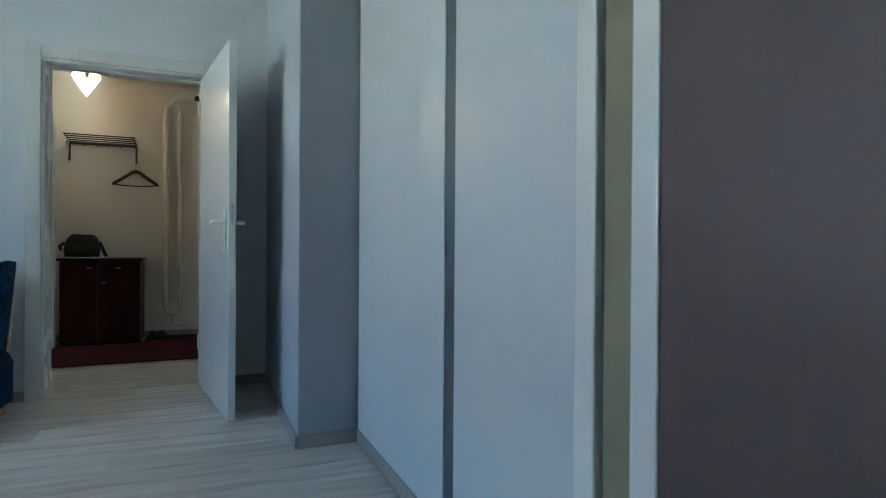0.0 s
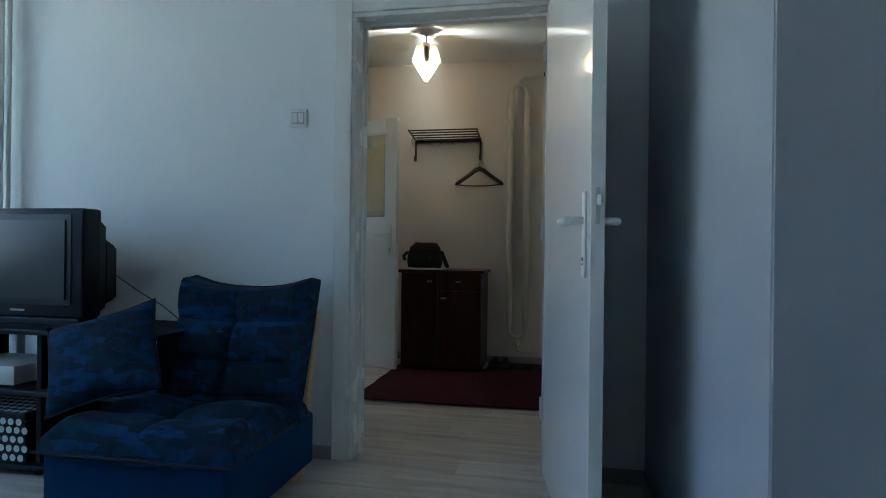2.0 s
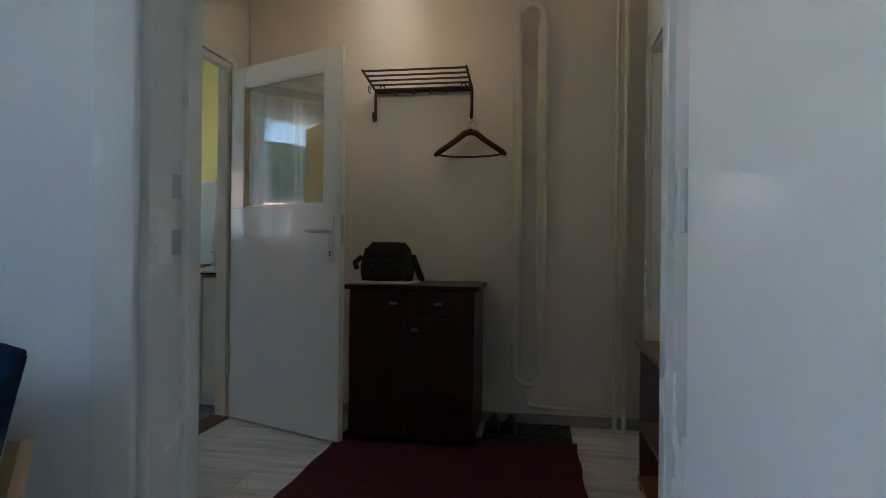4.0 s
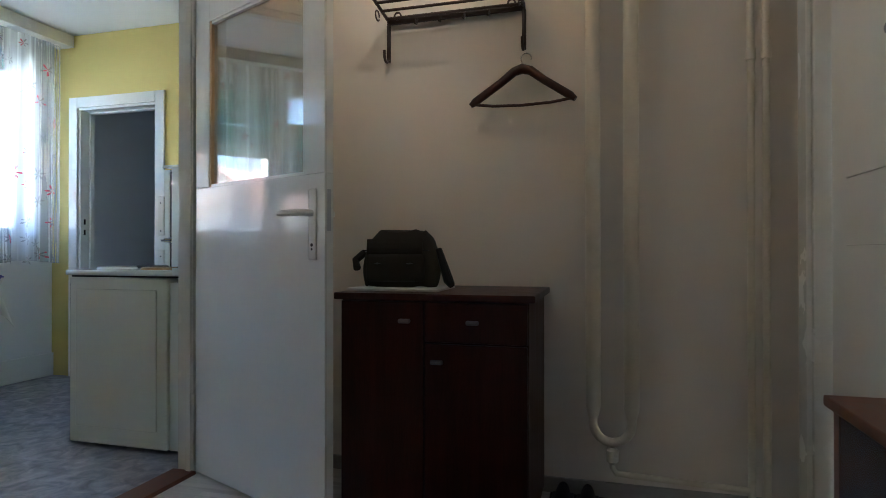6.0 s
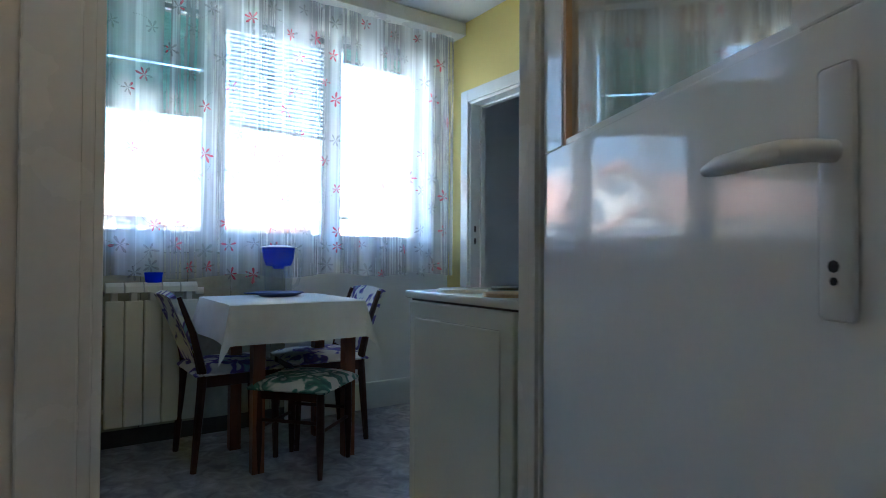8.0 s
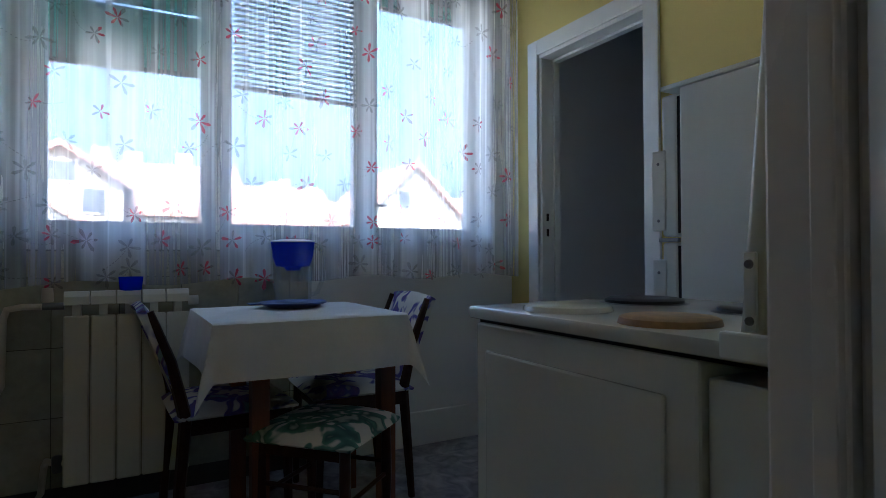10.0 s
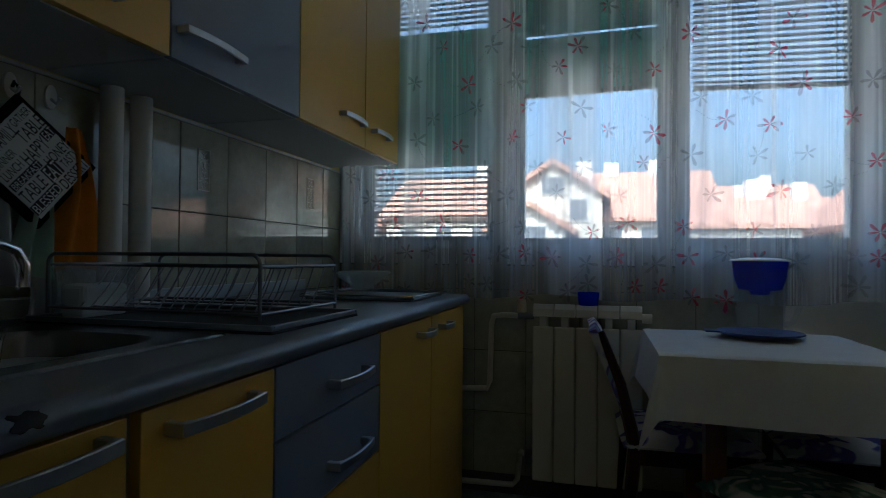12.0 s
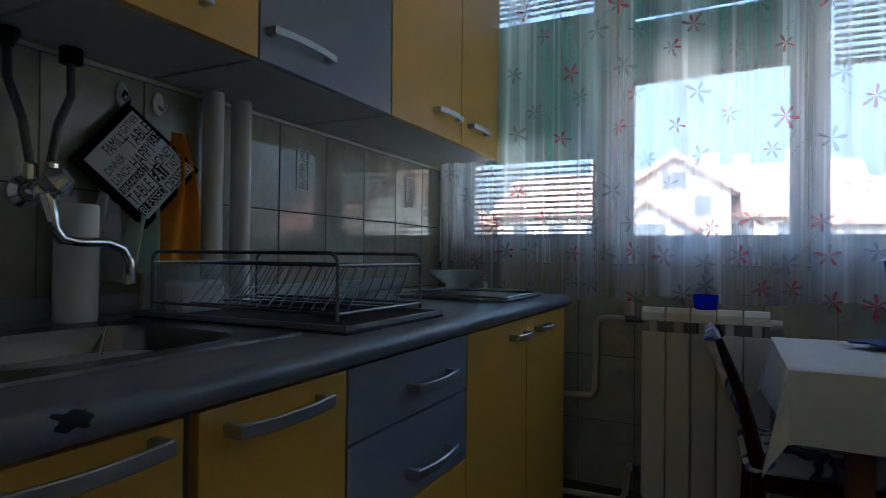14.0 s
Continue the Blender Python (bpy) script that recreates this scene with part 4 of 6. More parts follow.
pb_ = sheet(pillow_fn(1), 26, 22)
sheet(pillow_fn(-1), 26, 22, pb_)
bmesh.ops.remove_doubles(pb_, verts=pb_.verts[:], dist=0.002)
part("cover", pb_, M_PATCH, cush, smooth=True)
part("piping", tube([pillow_fn(1)(i / 12, 0) for i in range(13)] + [pillow_fn(1)(1, i / 12) for i in range(1, 13)] + [pillow_fn(1)(1 - i / 12, 1) for i in range(1, 13)] + [pillow_fn(1)(0, 1 - i / 12) for i in range(1, 12)], 0.005, 6, closed=True), M_PIPING, cush)

for k, txt in enumerate(("ABCDEFGH", "IJKLMNOP", "QRSTUVW")):
    part("printed_line", letters(txt, lambda a, b: Vector(pillow_fn(1)(0.50 + 0.40 * a, 0.70 - 0.13 * k + 0.11 * b)) + N * 0.003), M_PIPING, cush, "dark printed letters")
    part("printed_line", letters(txt, lambda a, b: Vector(back_fn(1)(0.50 + 0.36 * a, 0.835 - 0.062 * k + 0.05 * b)) + Vector((0, -0.004, 0.001))), M_PIPING, bc, "dark printed letters")

# television on its rack
rk = thing("tv_rack", "black three-shelf television rack with grey metal posts", "tv stand", (-1.80, 4.62, 0))
for z in (0.585, 0.335, 0.03):
    part("shelf", box(-2.42, 4.40, z, -1.27, 4.83, z + 0.022, bev=0.005), M_BLACK, rk)
for x in (-2.32, -2.02):
    part("post", tube([(x, 4.79, 0.0), (x, 4.79, 0.59)], 0.018, 12), M_ALU, rk, "grey metal post", smooth=True)
for x in (-2.38, -1.87, -1.31):
    part("upright_panel", box(x, 4.44, 0.0, x + 0.025, 4.76, 0.585, bev=0.003), M_BLACK, rk)
tv = thing("television", "bulky black tube television with a dark screen", "television", (-2.0, 4.62, 0.607))
fb = box(-2.32, 4.50, 0.645, -1.705, 4.60, 1.112, bev=0.012, seg=3)
part("front_case", fb, M_BLACK, tv, smooth=True)
part("screen", sheet(lambda u, v: (-2.245 + 0.455 * u, 4.494 - 0.012 * math.sin(math.pi * u) * math.sin(math.pi * v), 0.725 + 0.335 * v), 12, 10, thick=0.004), M_SCREEN, tv, "dark curved glass screen", smooth=True)
part("bezel", prism([(-2.275, 0.70), (-1.765, 0.70), (-1.765, 1.085), (-2.275, 1.085)], 'y', 4.4965, 4.5005), mat("bezel_black", (0.01, 0.01, 0.011), 0.3), tv)
bk = bmesh.new()
for (y0, a, b, c, d), (y1, e, f, g, h) in (((4.60, -2.30, -1.745, 0.65, 1.09), (4.72, -2.27, -1.785, 0.66, 1.05)), ((4.72, -2.24, -1.79, 0.68, 0.99), (4.84, -2.2, -1.83, 0.70, 0.95))):
    A = [bk.verts.new(p) for p in ((a, y0, c), (b, y0, c), (b, y0, d), (a, y0, d))]
    B = [bk.verts.new(p) for p in ((e, y1, g), (f, y1, g), (f, y1, h), (e, y1, h))]
    for i in range(4):
        bk.faces.new((A[i], A[(i + 1) % 4], B[(i + 1) % 4], B[i]))
    bk.faces.new(A)
    bk.faces.new(B)
bmesh.ops.bevel(bk, geom=bk.edges[:], offset=0.012, segments=2, affect='EDGES')
part("rear_case", bk, M_BLACK, tv, smooth=True)
part("speaker_bar", box(-2.30, 4.492, 0.612, -1.72, 4.60, 0.645, bev=0.006), M_BLACK, tv, "lower grille bar")
part("foot", box(-2.2, 4.50, 0.6065, -1.82, 4.78, 0.6125), M_BLACK, tv)
part("badge", box(-2.06, 4.4915, 0.672, -1.99, 4.4955, 0.680), M_ALU, tv, "small silver badge bar")
dv_ = thing("disc_player", "white box-shaped player on the middle shelf", "disc player", (-2.1, 4.6, 0.357))
part("case", box(-2.30, 4.44, 0.362, -1.98, 4.70, 0.445, bev=0.008), M_PLASTW, dv_, smooth=True)
part("foot", box(-2.28, 4.46, 0.357, -2.0, 4.68, 0.3625), M_BLACK, dv_)
rm = thing("remote_control", "pale remote control lying on the rack", "remote", (-1.52, 4.52, 0.607))
part("case", box(-1.66, 4.485, 0.6072, -1.49, 4.53, 0.625, bev=0.006), M_PLASTW, rm, smooth=True)
for i in range(5):
    part("button", box(-1.645 + 0.028 * i, 4.495, 0.6245, -1.63 + 0.028 * i, 4.52, 0.628), M_GREYT, rm)
cb = thing("wire", "thin black television cable against the wall", "cable", (-1.55, 4.86, 0.7))
part("cord", tube([(-1.84, 4.83, 0.82), (-1.72, 4.865, 0.73), (-1.60, 4.865, 0.67), (-1.5, 4.85, 0.61)], 0.002, 6), M_BLACK, cb)
db = thing("storage_box", "black storage box with white polka dots", "box", (-2.02, 4.58, 0.052))
part("body", box(-2.24, 4.42, 0.0525, -1.90, 4.74, 0.225, bev=0.006), M_BLACK, db)
part("lid", box(-2.25, 4.41, 0.2255, -1.89, 4.75, 0.262, bev=0.006), M_BLACK, db)
DOT = link_mesh("dot", lathe([(0.0, 0.0), (0.0145, 0.0), (0.0145, 0.001), (0.0, 0.0012)], (0, 0, 0), 10), M_DOTS)
for i in range(9):
    for j in range(5):
        o = new("dot", DOT)
        o.parent = db
        o.matrix_basis = Matrix.Translation(Vector((-2.225 + 0.038 * i + (0.019 if j % 2 else 0), 4.4195 if j < 4 else 4.4095, 0.072 + 0.038 * j)) - BASES[db.name]) @ Matrix.Rotation(radians(90), 4, 'X')
    for j in range(7):
        o = new("dot", DOT)
        o.parent = db
        o.location = Vector((-2.225 + 0.038 * i + (0.019 if j % 2 else 0), 4.43 + 0.045 * j, 0.2622)) - BASES[db.name]
for x in (-2.50, -2.455):
    p = thing("heating_riser", "white painted vertical heating pipe in the corner", "pipe", (x, 4.83, 0))
    part("pipe", tube([(x, 4.83, 0), (x, 4.83, H)], 0.013, 10), M_PVC, p, smooth=True)
    part("collar", lathe([(0.028, 0.0), (0.028, 0.006), (0.014, 0.01)], (x, 4.83, 0.0), 12), M_PVC, p)
pr_ = thing("patterned_rug", "patterned beige and red rug with a navy border", "rug", (-1.95, 2.3, 0))
part("field", box(-2.85, 1.4, 0.0, -0.95, 3.80, 0.009, bev=0.002), M_PERS, pr_)
bo = bmesh.new()
for a, b, c, d in ((-2.95, 3.801, -0.86, 3.90), (-2.95, 1.3, -0.86, 1.399), (-2.95, 1.4, -2.851, 3.80), (-0.949, 1.4, -0.86, 3.80)):
    box(a, b, 0, c, d, 0.009, bm=bo)
part("border", bo, M_PERSB, pr_, "navy border")

# ---- hall things ----
rg = thing("hall_rug", "plain maroon hall rug on pale laminate", "rug", (-0.4, 6.45, 0))
part("carpet", sheet(lambda u, v: (-1.0 + 1.19 * u + 0.004 * math.sin(20 * v), 5.88 + 1.08 * v, 0.008 + 0.0015 * math.sin(9 * u) * math.sin(7 * v)), 20, 18, thick=-0.007), M_RUG, rg)
dm = thing("door_mat", "black rubber shoe mat against the wall", "mat", (-0.1, 7.12, 0))
part("mat", box(-0.285, 6.965, 0.0, 0.175, 7.27, 0.011, bev=0.003), M_MAT, dm)
for i in range(7):
    part("rib", box(-0.27, 6.985 + 0.04 * i, 0.011, 0.16, 6.997 + 0.04 * i, 0.015), M_MAT, dm)
for x in (-0.235, -0.145):
    sh = thing("shoe", "dark low shoe standing on the mat", "shoe", (x, 7.12, 0.015), "shoes on the mat")
    part("upper", sheet(lambda u, v, x=x: (x + 0.038 * math.cos(math.pi * u) * (1 - 0.35 * v * v), 7.00 + 0.24 * v, 0.022 + 0.055 * math.sin(math.pi * u) * (0.55 + 0.6 * v - 0.35 * v * v)), 12, 12), M_BLACK, sh, smooth=True)
    part("sole", box(x - 0.04, 6.995, 0.0155, x + 0.04, 7.245, 0.026, bev=0.005), M_CAST, sh)

sc_ = thing("shoe_cabinet", "dark mahogany shoe cabinet with one drawer", "cabinet", (-0.62, 7.05, 0))
part("body", box(-0.94, 6.818, 0.03, -0.31, 7.285, 0.772), M_WALNUT, sc_)
part("top", box(-0.962, 6.79, 0.772, -0.288, 7.288, 0.795, bev=0.004), M_WALNUT, sc_)
part("plinth", box(-0.92, 6.84, 0.0, -0.32, 7.27, 0.03), M_BLACK, sc_)
for nm, a, b, c, d, kx, kz in (("door", -0.938, 0.04, -0.649, 0.768, -0.711, 0.706), ("drawer", -0.644, 0.640, -0.312, 0.768, -0.485, 0.706), ("door", -0.644, 0.04, -0.312, 0.634, -0.602, 0.577)):
    f = part(nm, box(a, 6.800, b, c, 6.8175, d, bev=0.003), M_WALNUT, sc_)
    part("knob", box(kx - 0.02, 6.783, kz - 0.007, kx + 0.02, 6.80, kz + 0.007, bev=0.004), M_STEEL, f, "small oval metal knob", smooth=True)
fo = thing("folder", "thin white folder lying under the bag", "folder", (-0.8, 7.0, 0.795))
part("cover", box(-0.955, 6.88, 0.7952, -0.625, 7.12, 0.805, bev=0.002), M_PAPER, fo)
bg = thing("shoulder_bag", "olive canvas shoulder bag on the shoe cabinet", "bag", (-0.80, 7.02, 0.806))


def bag_fn(u, v):
    a = 2 * math.pi * u
    r = abs(math.cos(a)) ** 0.6, abs(math.sin(a)) ** 0.6
    s = 0.86 + 0.14 * math.sin(math.pi * min(1, v * 1.1 + 0.15)) - 0.25 * max(0, v - 0.82) / 0.18
    return (-0.80 + 0.145 * s * math.copysign(r[0], math.cos(a)), 7.02 + 0.062 * s * math.copysign(r[1], math.sin(a)), 0.806 + 0.20 * v + 0.006 * math.sin(5 * a))


bgm = sheet(bag_fn, 36, 14)
bmesh.ops.remove_doubles(bgm, verts=bgm.verts[:], dist=0.0005)
bmesh.ops.holes_fill(bgm, edges=[e for e in bgm.edges if e.is_boundary])
part("body", bgm, M_BAG, bg, smooth=True)
part("front_pocket", box(-0.91, 6.935, 0.825, -0.69, 6.966, 0.925, bev=0.014, seg=3), M_BAG, bg, "stitched front pocket", smooth=True)
part("flap", sheet(lambda u, v: (-0.905 + 0.21 * u, 6.950 - 0.006 * math.sin(math.pi * v), 0.915 + 0.06 * v), 10, 4, thick=0.006), M_BAG, bg)
part("zip", tube([(-0.925, 6.945, 0.935), (-0.80, 6.941, 0.94), (-0.675, 6.945, 0.935)], 0.003, 6), M_BLACK, bg)
part("strap", tube([(-0.945, 7.02, 0.93), (-0.975, 7.0, 0.90), (-0.96, 6.98, 0.87)], 0.014, 8), M_BAG, bg, smooth=True)
part("strap", tube([(-0.66, 7.02, 0.94), (-0.635, 7.0, 0.88), (-0.615, 6.99, 0.83), (-0.60, 6.98, 0.812)], [0.012, 0.016, 0.018, 0.012], 8), M_BLACK, bg, "black webbing strap", smooth=True)
for x in (-0.86, -0.74):
    part("button", lathe([(0, -0.003), (0.012, 0), (0, 0.003)], (x, 6.93, 0.89), 10), M_CAST, bg)

# coat rack
M_BROWN = mat("brown_painted_metal", (0.045, 0.022, 0.014), 0.4, var=0.1, bump=0.05)
cr = thing("coat_rack", "dark brown metal coat rack with a slatted hat shelf", "coat rack", (-0.67, 7.2, 1.88))
for i in range(5):
    y, zb = 7.02 + 0.058 * i, 1.93 - 0.009 * i
    part("shelf_bar", tube([(-0.95, y, zb), (-0.385, y, zb)], 0.006, 8), M_BROWN, cr, smooth=True)
part("rear_rail", box(-0.955, 7.268, 1.875, -0.38, 7.28, 1.905, bev=0.003), M_BROWN, cr)
for x in (-0.955, -0.392):
    part("end_arm", tube([(x + 0.006, 7.01, 1.932), (x + 0.006, 7.27, 1.893)], 0.007, 8), M_BROWN, cr)
    u = bmesh.new()
    box(x - 0.001, 7.268, 1.72, x + 0.015, 7.2805, 1.88, bev=0.003, bm=u)
    tube([(x + 0.007, 7.265, 1.735)] + arc((x + 0.007, 7.245, 1.735), 0.022, 0, -180, (0, 1, 0), (0, 0, 1), 8) + [(x + 0.007, 7.222, 1.755)], 0.006, 8, u)
    part("upright_hook", u, M_BROWN, cr, smooth=True)
    part("scroll", tube(arc((x + 0.006, 7.15, 1.868), 0.02, 0, 330, (0, 1, 0), (0, 0, 1), 14), 0.003, 6), M_BROWN, cr, smooth=True)
    part("rosette", tube(arc((x + (0.05 if x < -0.6 else -0.04), 7.262, 1.905), 0.014, 0, 360, (1, 0, 0), (0, 0, 1), 14), 0.004, 6), M_BROWN, cr, smooth=True)
for i in range(4):
    x = -0.82 + 0.10 * i
    part("hook", tube([(x, 7.266, 1.885), (x, 7.255, 1.86), (x, 7.235, 1.855), (x, 7.228, 1.872)], 0.0035, 6), M_BROWN, cr, smooth=True)
hg = thing("coat_hanger", "dark wooden coat hanger on the rack hook", "coat hanger", (-0.39, 7.24, 1.5))
part("hook", tube([(-0.388, 7.24, 1.637), (-0.388, 7.24, 1.662)] + arc((-0.372, 7.24, 1.674), 0.02, 200, -20, (1, 0, 0), (0, 0, 1), 10), 0.0022, 6), M_CHROME, hg, smooth=True)
part("shoulder", tube([(-0.588, 7.225, 1.502), (-0.57, 7.228, 1.517), (-0.47, 7.238, 1.587), (-0.42, 7.242, 1.627), (-0.388, 7.243, 1.637), (-0.355, 7.242, 1.627), (-0.305, 7.238, 1.587), (-0.205, 7.228, 1.517), (-0.187, 7.225, 1.502)], [0.010, 0.016, 0.016, 0.018, 0.020, 0.018, 0.016, 0.016, 0.010], 10), M_WOODD, hg, "dark wooden shoulder bow", smooth=True)
part("trouser_bar", tube([(-0.575, 7.228, 1.507), (-0.5, 7.23, 1.497), (-0.388, 7.23, 1.493), (-0.28, 7.23, 1.497), (-0.20, 7.228, 1.507)], 0.006, 8), M_WOODD, hg, smooth=True)

# wall heating pipes
ph = thing("pipe_radiator", "cream painted tall pipe radiator on the hall wall", "radiator", (-0.06, 7.23, 0.1))
for x in (-0.125, 0.010):
    part("pipe", tube([(x, 7.225, 0.32), (x, 7.225, 0.36), (x, 7.225, 2.20), (x, 7.225, 2.24)], [0.018, 0.027, 0.027, 0.018], 16), M_PIPE, ph, smooth=True)
part("top_bend", tube([(-0.125, 7.225, 2.24)] + arc((-0.0575, 7.225, 2.26), 0.0675, 180, 0, (1, 0, 0), (0, 0, 1), 12) + [(0.010, 7.225, 2.24)], 0.017, 12), M_PIPE, ph, smooth=True)
part("bottom_bend", tube([(-0.125, 7.225, 0.32)] + arc((-0.0575, 7.225, 0.30), 0.0675, 180, 360, (1, 0, 0), (0, 0, 1), 12) + [(0.010, 7.225, 0.32)], 0.017, 12), M_PIPE, ph, smooth=True)
part("feed_pipe", tube([(-0.0575, 7.225, 2.325), (-0.057, 7.225, 2.36), (-0.03, 7.228, 2.385), (0.15, 7.235, 2.395), (0.40, 7.24, 2.405)], 0.012, 10), M_PIPE, ph, smooth=True)
part("return_pipe", tube([(-0.0575, 7.225, 0.235), (-0.0575, 7.225, 0.14), (-0.045, 7.228, 0.12), (0.02, 7.23, 0.115), (0.40, 7.24, 0.10)], 0.011, 10), M_PIPE, ph, smooth=True)
part("valve", lathe([(0.012, -0.03), (0.022, -0.02), (0.022, 0.02), (0.012, 0.03)], (-0.0575, 7.225, 0.185), 12), M_PIPE, ph, smooth=True)
part("valve_knob", lathe([(0.0, -0.028), (0.02, -0.024), (0.029, 0.0), (0.02, 0.024), (0.0, 0.028)], (0.165, 7.215, 2.405), 14), M_BLACK, ph, "round black valve knob", smooth=True)
for x in (0.41, 0.458):
    p = thing("heating_riser", "cream painted vertical heating pipe beside the corner", "pipe", (x, 7.25, 0))
    part("pipe", tube([(x, 7.25, 0), (x, 7.25, H)], 0.0125, 10), M_PIPE, p, smooth=True)
    part("joint", lathe([(0.013, -0.02), (0.017, -0.018), (0.017, 0.018), (0.013, 0.02)], (x, 7.25, 1.62), 10), M_PIPE, p, smooth=True)
    part("collar", lathe([(0.026, 0.0), (0.026, 0.006), (0.0135, 0.01)], (x, 7.25, 0.0), 12), M_PIPE, p)

# pendant lamp of leaning glass panes
pl = thing("pendant_lamp", "lit pendant lamp of cream glass panes", "pendant lamp", (-0.70, 6.54, 2.17))
part("cord", tube([(-0.70, 6.54, 2.45), (-0.70, 6.54, H)], 0.004, 6), M_BLACK, pl)
part("rose", lathe([(0.05, 0.0), (0.045, -0.02), (0.012, -0.035)], (-0.70, 6.54, H), 16), M_PLASTW, pl, smooth=True)
for k in range(4):
    a = radians(45 + 90 * k + 14)
    c, s = math.cos(a), math.sin(a)
    w = bmesh.new()
    e = 0.062
    prof = [(0.004, 2.175, 0.004), (0.088, 2.335, e), (0.07, 2.44, e * 0.55)]
    vs = []
    for r, z, hw in prof:
        for sg in (-1, 1):
            vs.append(w.verts.new((-0.70 + r * c - sg * hw * s, 6.54 + r * s + sg * hw * c, z)))
    f1 = [w.faces.new((vs[0], vs[1], vs[3], vs[2])), w.faces.new((vs[2], vs[3], vs[5], vs[4]))]
    bmesh.ops.solidify(w, geom=f1, thickness=0.003)
    part("glass_pane", w, M_SHADE, pl)
    b_ = a + radians(45)
    part("edge_strip", tube([(-0.70, 6.54, 2.172), (-0.70 + 0.085 * math.cos(b_), 6.54 + 0.085 * math.sin(b_), 2.32)], 0.0035, 6), M_BROWN, pl, "dark metal edge strip")
# closed top added, not a known part: it dims the lamplight overhead
part("cap", lathe([(0.0, 0.012), (0.05, 0.008), (0.084, 0.0), (0.084, -0.004), (0.0, -0.002)], (-0.70, 6.54, 2.446), 4), M_BROWN, pl, "plate added to keep lamplight off the ceiling")
part("bulb", lathe([(0.0, -0.05), (0.02, -0.045), (0.028, -0.02), (0.02, 0.01), (0.012, 0.03)], (-0.70, 6.54, 2.30), 12), M_FILAMENT, pl, smooth=True).visible_shadow = False
part("lamp_holder", lathe([(0.014, 0.0), (0.018, 0.02), (0.018, 0.08), (0.008, 0.11)], (-0.70, 6.54, 2.335), 12), M_BLACK, pl)

# console by the entrance door
cn = thing("console", "reddish wooden console cabinet with a glass front", "console", (0.49, 6.1, 0))
part("top", box(0.395, 5.55, 0.58, 0.555, 6.52, 0.605, bev=0.004), M_WOODR, cn)
for y in (5.57, 6.47):
    part("side_panel", box(0.41, y, 0.0, 0.55, y + 0.03, 0.58), M_WOODR, cn)
part("rear_panel", box(0.54, 5.60, 0.02, 0.55, 6.47, 0.58), M_WOODD, cn)
for z in (0.26, 0.04):
    part("shelf", box(0.40, 5.60, z, 0.54, 6.47, z + 0.022, bev=0.002), M_WOODR, cn)
part("glass_door", box(0.408, 5.605, 0.285, 0.412, 6.465, 0.575), M_CLEAR, cn, "clear glass front")

# ---- kitchen: worktop wall ----
CT, CF, CW = 0.878, 6.18, KY0


def bow_handle(parent, x0, x1, y, z, h=0.017):
    """Flat bowed bar handle standing off a front that faces +y."""
    L = x1 - x0
    out, inn = [], []
    for i in range(9):
        u = i / 8
        b = 0.022 + 0.010 * math.sin(math.pi * u)
        out.append((x0 + L * u, y + b + 0.007))
        inn.append((x0 + L * u, y + b))
    inn[0], inn[-1] = (x0 + 0.012, y + 0.018), (x1 - 0.012, y + 0.018)
    poly = [(x0, y)] + out + [(x1, y), (x1 - 0.012, y)] + inn[::-1] + [(x0 + 0.012, y)]
    bm = prism([(px + (0.010 if y > 6 else 0.034), py) for px, py in poly], 'z', z - 0.006 - h / 2, z - 0.006 + h / 2)
    bmesh.ops.recalc_face_normals(bm, faces=bm.faces[:])
    bmesh.ops.bevel(bm, geom=[e for e in bm.edges if abs(e.verts[0].co.z - e.verts[1].co.z) < 1e-5], offset=0.0015, segments=1, affect='EDGES')
    return part("handle", bm, M_ALU, parent, "bowed satin metal handle")


def spread(x):
    """Stretch of the lower row along the wall, away from its fixed end by the partition."""
    return x if x > -1.9 else -1.679 + (x + 1.679) * 1.0917


def unit(name, label, x0, x1, z0, z1, depth_y, front_y, fronts, group, plinth=True):
    if plinth:
        x0, x1 = spread(x0), spread(x1)
        fronts = [(f[0], spread(f[1]), spread(f[2]), f[3], f[4], f[5], spread(f[6]), spread(f[7]), f[8]) for f in fronts]
    t = thing(name, label, "cabinet", ((x0 + x1) / 2, (depth_y + front_y) / 2, z0), group)
    part("body", box(x0 + 0.004, depth_y, z0, x1 - 0.004, front_y - 0.019, z1), M_CARC, t)
    if plinth:
        part("plinth", box(x0 + 0.002, front_y - 0.08, 0.0, x1 - 0.002, front_y - 0.065, z0 - 0.001), M_BLACK, t)
    for nm, a, b, c, d, m, hx0, hx1, hz in fronts:
        f = part(nm, box(a + 0.0015, front_y - 0.018, c + 0.0015, b - 0.0015, front_y, d - 0.0015, bev=0.0015), m, t)
        bow_handle(f, hx0, hx1, front_y, hz)
    return t


LF = 6.116
G = "lower kitchen units"
unit("base_cabinet", "yellow base unit under the sink", -2.122, -1.835, 0.10, 0.838, CW + 0.02, LF, [("door", -2.122, -1.835, 0.11, 0.836, M_CABY, -2.10, -1.945, 0.822)], G)
unit("base_cabinet", "yellow base unit with one door", -2.396, -2.138, 0.10, 0.838, CW + 0.02, LF, [("door", -2.396, -2.138, 0.11, 0.836, M_CABY, -2.345, -2.18, 0.812)], G)
unit("drawer_unit", "blue-grey drawer unit above a yellow door", -2.818, -2.398, 0.10, 0.838, CW + 0.02, LF, [("drawer", -2.818, -2.398, 0.714, 0.836, M_CABB, -2.735, -2.575, 0.776), ("drawer", -2.818, -2.398, 0.558, 0.712, M_CABB, -2.735, -2.575, 0.62), ("door", -2.818, -2.398, 0.11, 0.556, M_CABY, -2.69, -2.53, 0.50)], G)
